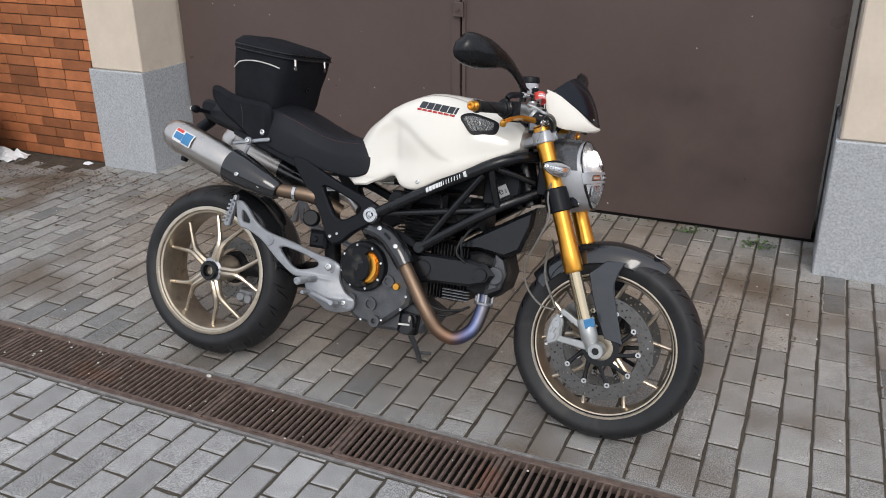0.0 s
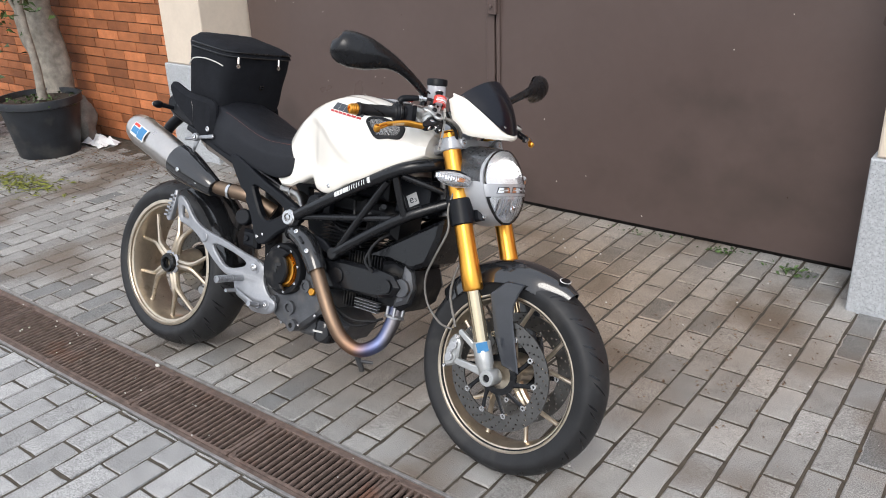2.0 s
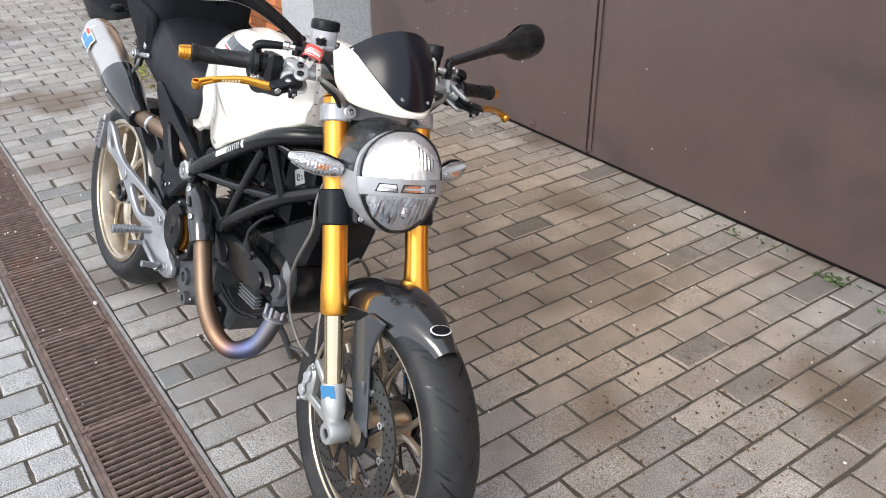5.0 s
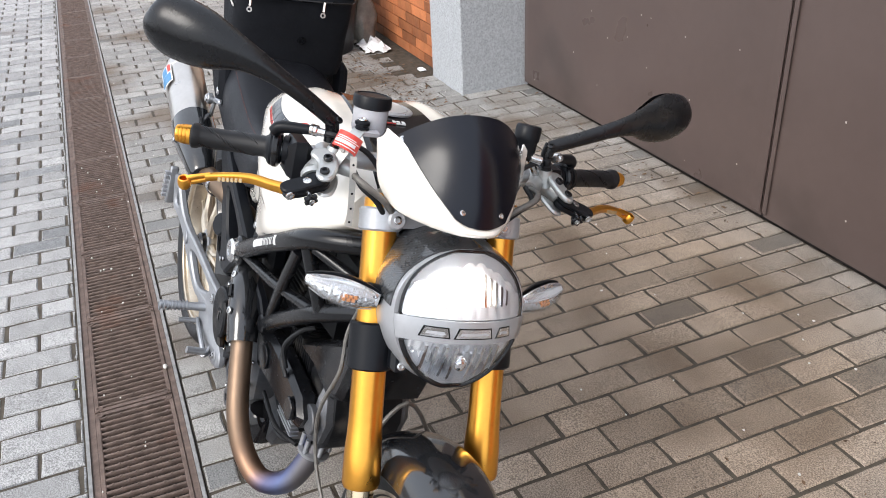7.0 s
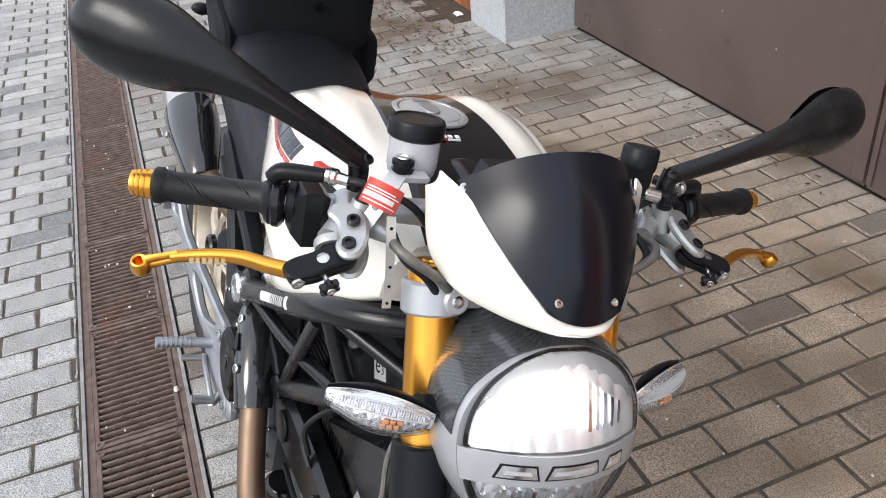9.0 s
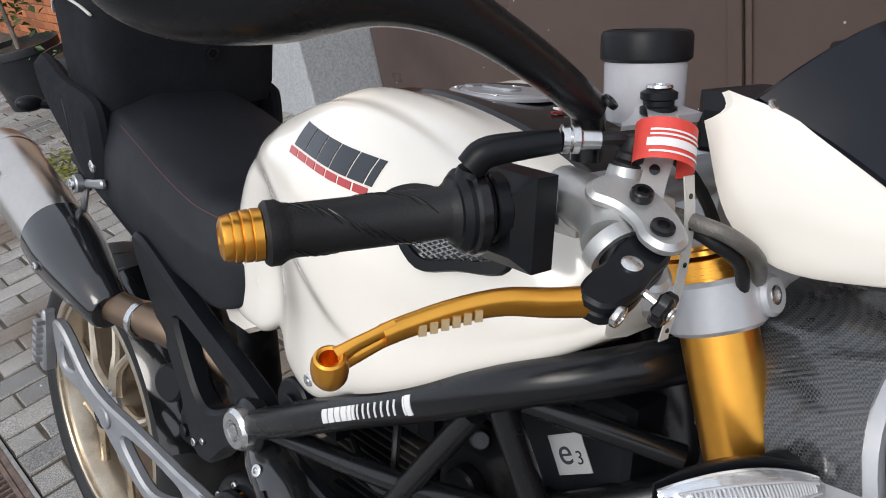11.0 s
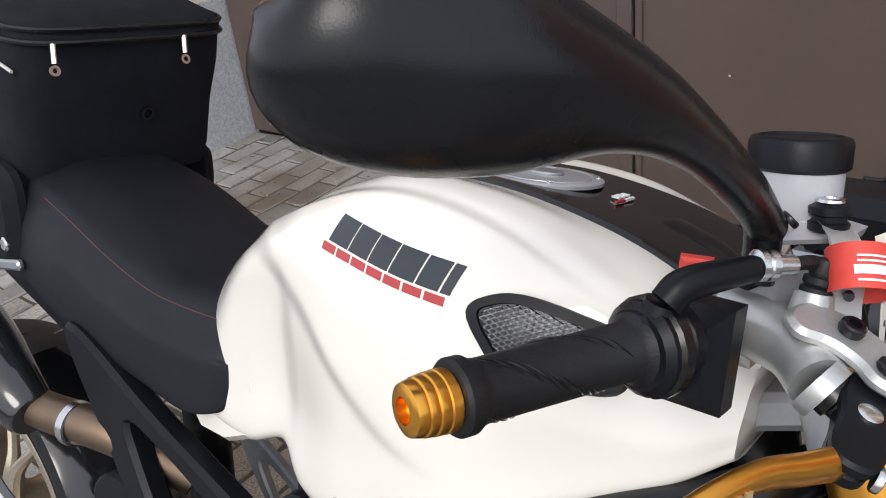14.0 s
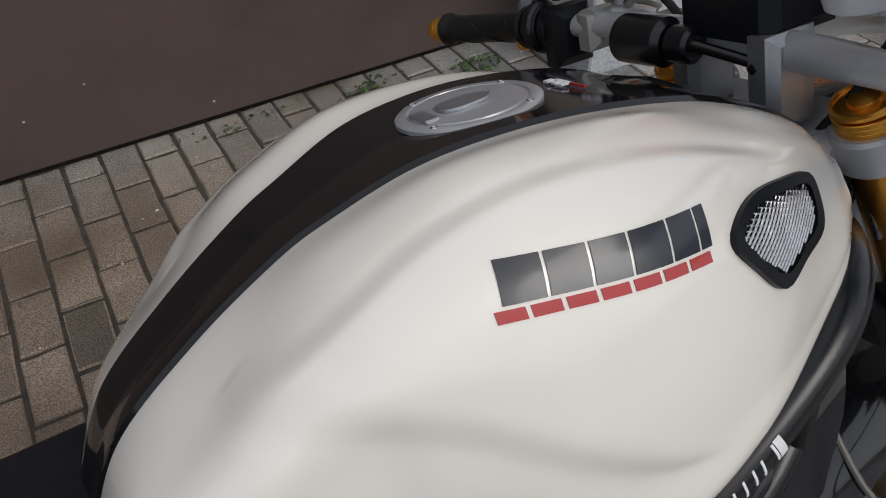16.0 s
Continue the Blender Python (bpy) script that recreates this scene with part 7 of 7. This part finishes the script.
    part("hydraulic_line", tube([E(1.198, 0.154, 0.987), E(1.222, 0.156, 0.986), E(1.238, 0.142, 0.978), E(1.238, 0.108, 0.955), E(1.218, 0.075, 0.91), E(1.20, 0.06, 0.82)], 0.0052, 10), M_HOSE, bars, "braided hydraulic line", STEER)
    part("hydraulic_line", tube([E(1.190, 0.15, 0.985), E(1.226, 0.146, 0.974), E(1.232, 0.118, 0.952), E(1.215, 0.085, 0.90), E(1.19, 0.07, 0.82)], 0.0046, 10), M_RUBBER, bars, "black cable beside the hose", STEER)

# brake fluid reservoir on its bracket, clutch reservoir
RES = along((1.151, -0.126, 1.044), (-0.06, -0.02, 1))
res = part("brake_reservoir", lathe([(0.016, -0.012), (0.024, -0.008), (0.0262, 0.0), (0.0265, 0.028), (0.0255, 0.032)], 36, RES), M_RES, bike, "cloudy plastic brake fluid reservoir", STEER)
part("reservoir_cap", lathe([(0.027, 0.030), (0.0295, 0.032), (0.0295, 0.046), (0.028, 0.049), (0.024, 0.050), (0.023, 0.0485), (0.001, 0.049)], 44, RES), M_BLACK_MATTE, res, "ribbed black cap", STEER)
BRK = spline([(1.210, -0.196, 0.9975), (1.203, -0.186, 1.001), (1.199, -0.178, 1.012), (1.196, -0.168, 1.028), (1.188, -0.156, 1.044), (1.176, -0.145, 1.050), (1.166, -0.137, 1.051)], 4)
BW = Vector((0.72, 0.62, -0.10)).normalized() * 0.0095
part("reservoir_bracket", sheet_solid([[tuple(Vector(p) - BW), p, tuple(Vector(p) + BW)] for p in BRK], 0.0028, (-0.4, 0.5, -0.3)), M_CAST_PALE, res, "bent pale steel bracket", STEER)
part("bracket_hole", lathe([(0.0032, 0.0), (0.0032, 0.0006), (0.0004, 0.0006)], 16, along((1.1992, -0.1758, 1.0172), (0.62, -0.70, 0.35))), M_BLACK_GLOSS, res, "", STEER)
part("reservoir_ear", prism([(1.150, 1.030), (1.190, 1.040), (1.192, 1.046), (1.150, 1.052)], -0.150, -0.118, 0.003), M_RES, res, "cloudy plastic ear of the reservoir", STEER)
part("bracket_bolt", lathe([(0.0105, 0.0), (0.0115, 0.001), (0.0115, 0.005), (0.0095, 0.006), (0.0095, 0.009), (0.0115, 0.010), (0.0115, 0.014), (0.008, 0.016), (0.0005, 0.016)], 24, along((1.176, -0.145, 1.044), (-0.06, -0.02, 1))), M_BLACK_MATTE, res, "black rubber mount", STEER)
part("mount_screw", screw((1.175, -0.1453, 1.060), (-0.06, -0.02, 1), 0.0085, 0.003), M_STEEL, res, "", STEER)
LRES = along((1.172, 0.139, 1.037), (-0.15, 0.05, 1))
lres = part("clutch_reservoir", lathe([(0.014, -0.010), (0.0185, -0.006), (0.019, 0.020), (0.0205, 0.022), (0.0212, 0.026), (0.0212, 0.044), (0.019, 0.047), (0.001, 0.0475)], 36, LRES), M_BLACK_MATTE, bike, "small black clutch fluid reservoir", STEER)
part("reservoir_bracket", join(cyl((1.184, 0.147, 1.035), (0.3, 1, -0.1), 0.008, 0.02), tube([(1.182, 0.15, 1.03), (1.178, 0.17, 1.005)], 0.006, 8)), M_STEEL, lres, "", STEER)
damper = part("steering_damper", cyl((1.128, 0.045, 0.995), (-0.12, 1, 0), 0.022, 0.060, 0.25), M_BLACK_SATIN, bike, "black steering damper across the fork clamp", STEER)
part("damper_collar", cyl((1.131, 0.018, 0.995), (-0.12, 1, 0), 0.016, 0.026, 0.2), M_BLACK_SATIN, damper, "", STEER)
part("damper_rod", tube([(1.125, 0.03, 0.999), (1.144, -0.036, 0.984)], 0.005, 10, 2), M_BLACK_GLOSS, damper, "", STEER)
part("damper_ball", blob((1.146, -0.040, 0.982), (0.012, 0.012, 0.012), 16, 10), M_BLACK_GLOSS, damper, "", STEER)
part("damper_post", cyl((1.160, -0.040, 0.925), (-0.20, 0.0, 1), 0.012, 0.055, 0.1), M_GREYPAINT, damper, "grey post on the clamp", STEER)

# mirrors
def mirror(s, line):
    """A drop-shaped head that grows out of a slender sweeping arm; line gives places and half heights from base to tip."""
    pts = spline(line, 7)
    cut = int(len(pts) * 0.42)
    rows, glass = [], []
    for i in range(len(pts)):
        p, q = Vector(pts[max(i - 1, 0)][:3]), Vector(pts[min(i + 1, len(pts) - 1)][:3])
        u = (q - p).normalized()
        w = Vector((0.16, 0.0, 0.98))
        w = (w - u * w.dot(u)).normalized()
        f = u.cross(w).normalized()
        f = f if f.x > 0 else -f
        hh = max(0.0008, pts[i][3])
        dp = min(0.038, 0.004 + hh * 0.74)
        c = Vector(pts[i][:3])
        rows.append([tuple(c + w * hh * math.sin(an) + f * dp * (math.cos(an) if math.cos(an) > 0 else 0.34 * math.cos(an))) for an in [2 * math.pi * j / 28 for j in range(28)]])
        if hh > 0.026:
            glass.append([tuple(c + w * (hh - 0.006) * math.sin(an) - f * (dp * 0.34 + 0.0008)) for an in [math.pi * (-0.5 + k / 10) for k in range(11)]])
    foot = tube([tuple(Vector(line[0][:3]) + Vector((0, 0, -0.032))), tuple(Vector(line[0][:3]) + Vector((0, 0, -0.012))), tuple(Vector(line[0][:3]) + Vector((0, s * 0.004, 0.004)))], [0.010, 0.0105, 0.0112], 16, 3)
    a = part("mirror_arm", join(foot, loft(rows[:cut + 1])), M_SHELL, bike, "black rear-view mirror on a sweeping arm", STEER, 60)
    part("mirror_head", loft(rows[cut:]), M_SHELL, a, "black mirror shell", STEER, 60)
    part("mirror_glass", loft(glass, False, False), M_MIRROR, a, "mirror glass", STEER)
    b0 = Vector(line[0][:3])
    part("mirror_bolt", screw(tuple(b0 + Vector((0.010, -s * 0.004, 0.004))), (0.6, -s * 0.3, 0.8), 0.006, 0.004), M_BLACK_SATIN, a, "", STEER)


mirror(-1, [(1.152, -0.182, 1.047, 0.0115), (1.149, -0.225, 1.074, 0.0125), (1.140, -0.275, 1.101, 0.0150), (1.124, -0.318, 1.118, 0.024), (1.094, -0.362, 1.126, 0.042), (1.062, -0.402, 1.132, 0.047), (1.040, -0.428, 1.139, 0.036), (1.030, -0.439, 1.146, 0.001)])
mirror(1, [(1.173, 0.184, 1.053, 0.0115), (1.178, 0.240, 1.077, 0.0125), (1.180, 0.295, 1.100, 0.0150), (1.171, 0.338, 1.112, 0.024), (1.153, 0.384, 1.119, 0.042), (1.145, 0.424, 1.128, 0.044), (1.143, 0.454, 1.139, 0.031), (1.143, 0.470, 1.147, 0.001)])

# red tag and the perforated strap
TAG_Z = Vector((-0.30, 0.42, 0.86)).normalized()
TAG_X = Vector((1, -0.3, 0)).cross(TAG_Z).cross(TAG_Z).normalized() * -1
TAG_Y = TAG_Z.cross(TAG_X)


def on_tag(a, h, out=0.0):
    """A place on the tag's loop: angle a round it, h from its foot (-1) to its top (1)."""
    return tuple(Vector((1.202, -0.172, 1.030)) + TAG_X * (0.017 + out) * math.cos(a) + TAG_Y * (0.019 + out) * math.sin(a) + TAG_Z * 0.0125 * h)


tag = thing("paper_tag", loft([[on_tag(-2.6 + 4.6 * j / 20, h) for j in range(21)] for h in (-1, -0.5, 0, 0.5, 1)], False, False), M_RED, "red printed paper tag looped round the brake perch", "tag", BIKE_M @ STEER)
for i, (h0, h1, a0, a1) in enumerate(((-0.72, -0.62, -1.2, 0.9), (-0.42, -0.02, -1.3, 0.6), (0.10, 0.20, -1.2, 0.9), (0.32, 0.42, -1.2, 0.5))):
    part("tag_print", loft([[on_tag(a0 + (a1 - a0) * j / 10, h, 0.0006) for j in range(11)] for h in (h0, h1)], False, False), M_WHITEMARK, tag, "white print bar", BIKE_M @ STEER)
strap_pts = spline([(1.214, -0.163, 1.015), (1.216, -0.159, 0.983), (1.209, -0.151, 0.940), (1.198, -0.144, 0.899)], 5)
st = thing("perforated_strap", sheet_solid([[(x, y - 0.0048 + 0.0096 * j / 2, z) for j in range(3)] for x, y, z in strap_pts], 0.0012, (1, 0, 0.1)), M_STRAP, "pale perforated plastic strap hanging from the brake lever perch", "strap", BIKE_M @ STEER)
parts("strap_hole", [lathe([(0.0018, 0.0), (0.0018, 0.0006), (0.0002, 0.0006)], 8, along((x + 0.0013, y, z), (1, 0, 0.1))) for x, y, z in strap_pts[2::3]], M_BLACK_GLOSS, st, "", BIKE_M @ STEER)

# ---- tail bag on the seat ----
BAG_M = BIKE_M @ Matrix.Translation((0.199, 0.013, 0.962)) @ Euler((radians(6), radians(0), radians(-4))).to_matrix().to_4x4()
bag = base("tail_bag", "black nylon motorcycle tail bag with zips, strapped on the seat", "bag", BAG_M)


def soft_box(rows, n=10, p=4.0):
    """Rounded rectangular rings: centre x, z, half length, half width."""
    loops_ = []
    for x, z, a, b_, tl in rows:
        l = []
        for j in range(4 * n):
            t = 2 * math.pi * j / (4 * n)
            c_, s_ = math.cos(t), math.sin(t)
            px = math.copysign(abs(c_) ** (2 / p), c_) * a
            py = math.copysign(abs(s_) ** (2 / p), s_) * b_
            l.append((x + px, py, z + tl * px + 0.002 * noise.noise(Vector((px * 30, py * 30, z * 30)))))
        loops_.append(l)
    return loft(loops_)


part("bag_body", soft_box([(-0.036, -0.048, 0.088, 0.136, 0), (-0.032, -0.02, 0.096, 0.143, 0.0), (-0.024, 0.05, 0.105, 0.144, -0.04), (-0.013, 0.11, 0.117, 0.146, -0.08), (-0.008, 0.156, 0.122, 0.146, -0.13)], 10, 6.0), M_FABRIC, bag, "", None, 60)
part("bag_lid", soft_box([(-0.006, 0.158, 0.127, 0.149, -0.13), (-0.008, 0.168, 0.128, 0.151, -0.14), (-0.010, 0.180, 0.125, 0.146, -0.16), (-0.014, 0.196, 0.104, 0.122, -0.20), (-0.018, 0.203, 0.06, 0.07, -0.22)], 10, 5.0), M_FABRIC, bag, "domed zip-up lid", None, 60)
for zz in (0.158, 0.173):
    zl = []
    for j in range(40):
        t = 2 * math.pi * j / 40
        c_, s_ = math.cos(t), math.sin(t)
        zl.append((-0.004 + math.copysign(abs(c_) ** 0.4, c_) * 0.126, math.copysign(abs(s_) ** 0.4, s_) * 0.150, zz - 0.135 * math.copysign(abs(c_) ** 0.4, c_) * 0.126))
    part("zip", tube(zl + zl[:1], 0.0032, 6, 2), M_BLACK_SATIN, bag, "black coil zip")
for px, py in ((0.124, -0.112), (0.124, 0.062)):
    part("zip_pull", join(tube([(px, py, 0.142), (px + 0.004, py - 0.003, 0.120)], 0.0034, 8, 2, flat=0.5), ring([(0.0032, -0.0015), (0.0065, -0.0015), (0.0065, 0.0015), (0.0032, 0.0015)], 12, along((px + 0.005, py - 0.004, 0.112), (1, 0, 0.2)))), M_TITAN, bag, "silver zip pull")
part("piping", tube([(0.085, -0.1462, 0.110), (0.04, -0.1475, 0.122), (-0.02, -0.1475, 0.130), (-0.08, -0.1465, 0.126), (-0.112, -0.141, 0.105)], 0.0022, 6, 6), M_STRAP, bag, "pale reflective piping")
part("bag_handle", tube([(-0.125, -0.03, 0.10), (-0.165, -0.03, 0.13), (-0.16, -0.03, 0.17), (-0.125, -0.03, 0.18)], 0.008, 8, 5, flat=0.4), M_FABRIC, bag, "webbing handle")
part("front_ring", join(ring([(0.006, -0.002), (0.010, -0.002), (0.010, 0.002), (0.006, 0.002)], 16, along((0.083, 0.022, 0.040), (1, 0, -0.3)))), M_BLACK_SATIN, bag)
for s in (-1, 1):
    side = [(-0.200, 0.030), (-0.178, 0.040), (-0.09, 0.004), (0.02, -0.004), (0.060, -0.018), (0.062, -0.085), (0.044, -0.145), (-0.005, -0.155), (-0.08, -0.095), (-0.15, -0.055), (-0.192, -0.01)]
    side = side if s < 0 else [(x * 0.85 - 0.03, z * 0.85 - 0.02) for x, z in side]
    part("side_flap", prism(rounded(side), s * 0.130, s * 0.168, 0.014), M_FABRIC, bag, "stiff side flap hugging the seat")
    part("flap_stud", lathe([(0.010, 0), (0.010, 0.003), (0.007, 0.005), (0.003, 0.004)], 18, along((0.034 if s < 0 else 0.0, s * 0.165, -0.108), (0, s, 0))), M_STEEL, bag, "silver press stud")
    part("flap_seam", tube([(-0.06, s * 0.167, -0.020), (-0.05, s * 0.168, -0.055), (-0.05, s * 0.167, -0.100)], 0.0015, 6, 4), M_BLACK_SATIN, bag)


# ---- bricks and pavers, piece by piece ----
def slab(lx, ly, h, b=0.005):
    """A piece with its top rim chamfered, top at z = 0."""
    def rim(e, z):
        return [(-lx / 2 + e, -ly / 2 + e, z), (lx / 2 - e, -ly / 2 + e, z), (lx / 2 - e, ly / 2 - e, z), (-lx / 2 + e, ly / 2 - e, z)]
    V, F = loft([rim(0, -h), rim(0, -b), rim(b, 0)], False)
    return V, F + [(8, 9, 10, 11)]


def worn_slab(lx, ly, h, rng):
    """A paver with a slightly ragged, rounded rim, top at z = 0."""
    ts = [(-1 + 2 * k / 4) for k in range(4)]
    ring_ = [(t, -1) for t in (-1, -0.3, 0.35)] + [(1, t) for t in ts] + [(-t, 1) for t in (-1, -0.3, 0.35)] + [(-1, -t) for t in ts]
    wear = [rng.uniform(0, 1) ** 3 for _ in ring_]

    def rim(e, z, drop):
        return [(px * (lx / 2 - e * (1 + 0.9 * w)), py * (ly / 2 - e * (1 + 0.9 * w)), z - drop * w) for (px, py), w in zip(ring_, wear)]
    V, F = loft([rim(0.0008, -h, 0), rim(0.0016, -0.0046, 0.002), rim(0.0030, -0.0016, 0.0014), rim(0.0056, 0.0, 0)], False)
    n = len(ring_)
    return V, F + [tuple(range(3 * n, 4 * n))]


def paving():
    rng = random.Random(11)
    PX, PY = 0.1015, 0.199
    full = [mesh_of("paver", worn_slab(0.0962, 0.1932, 0.03, rng), M_PAVER, 9) for _ in range(8)]
    near, V, F, V2, F2 = [], [], [], [], []
    for i in range(-72, 62):
        for lo, hi, xc, joint in ((-2.2, DR0 - 0.030, -1.888, 1.467), (DR1 + 0.028, 4.03, -1.853, 3.53)):
            x = xc + i * PX
            y = joint + (PY / 2 if i % 2 else 0.0)
            y -= math.ceil((y - lo) / PY) * PY
            while y < hi:
                a, c = max(y, lo), min(y + PY, hi)
                y += PY
                if c - a < 0.012 or (c > 3.6 and x < -4.25) or (c > 3.95 and x > 0.0):
                    continue
                mid = (a + c) / 2
                jit = (rng.uniform(-0.0015, 0.0015), rng.uniform(-0.002, 0.002), rng.uniform(-0.001, 0.0015))
                tilt = (rng.uniform(-0.35, 0.35), rng.uniform(-0.5, 0.5), rng.uniform(-0.9, 0.9))
                m = pose(x + jit[0], mid + jit[1], jit[2], *tilt)
                whole = c - a > PY - 0.002
                if whole and -2.3 < x < 0.25 and 1.9 < mid < 3.15 and len(near) < 300:
                    ob = new("paver", rng.choice(full))
                    ob.matrix_world = m
                    ob.parent = ground
                    near.append(ob)
                else:
                    v, f = moved(worn_slab(0.0962, c - a - 0.0060, 0.03, rng), m)
                    vs, fs = (V, F) if lo > 0 else (V2, F2)
                    o = len(vs)
                    vs += v
                    fs += [tuple(k + o for k in q) for q in f]
    for vs, fs, m, words in ((V, F, M_PAVER_FAR, "worn brown-grey concrete block pavers in running bond"), (V2, F2, M_PAVER_ROAD, "paler grey concrete block pavers in front of the drain")):
        rest = new("paver_field", mesh_of("paver_field", (vs, fs), m, 9))
        rest.parent = ground
        tagged(rest, words, kind="stuff")


paving()


def brickwork(wall, x0, x1, z1, single):
    rng = random.Random(5)
    H, Lb = 0.0655, 0.245
    V, F = [], []
    brick = mesh_of("brick", moved(slab(Lb - 0.006, H - 0.006, 0.02, 0.002), pose(0, 0, 0, 90, 0, 0)), M_BRICK)
    count = 0
    z = 0.0
    row = 0
    while z < z1:
        x = x0 - rng.uniform(0, Lb)
        while x < x1:
            a, c = max(x, x0), min(x + Lb, x1)
            x += Lb
            if c - a < 0.02:
                continue
            m = Matrix.Translation(((a + c) / 2, WALL_Y + rng.uniform(-0.0015, 0.002), z + H / 2))
            if single and c - a > Lb - 0.002 and a > -6.0 and z < 1.25 and count < 300:
                ob = new("brick", brick)
                ob.matrix_world = m
                ob.parent = wall
                count += 1
            else:
                v, f = moved(moved(slab(c - a - 0.006, H - 0.006, 0.02, 0.002), pose(0, 0, 0, 90, 0, 0)), m)
                o = len(V)
                V += v
                F += [tuple(k + o for k in q) for q in f]
        z += H
        row += 1
    rest = new("brick_field", mesh_of("brick_field", (V, F), M_BRICK_FAR))
    rest.parent = wall
    tagged(rest, "orange to brown facing bricks", kind="stuff")


brickwork(wall_l, -9.0, -4.247, 3.38, True)
brickwork(wall_r, 0.405, 2.4, 3.38, False)
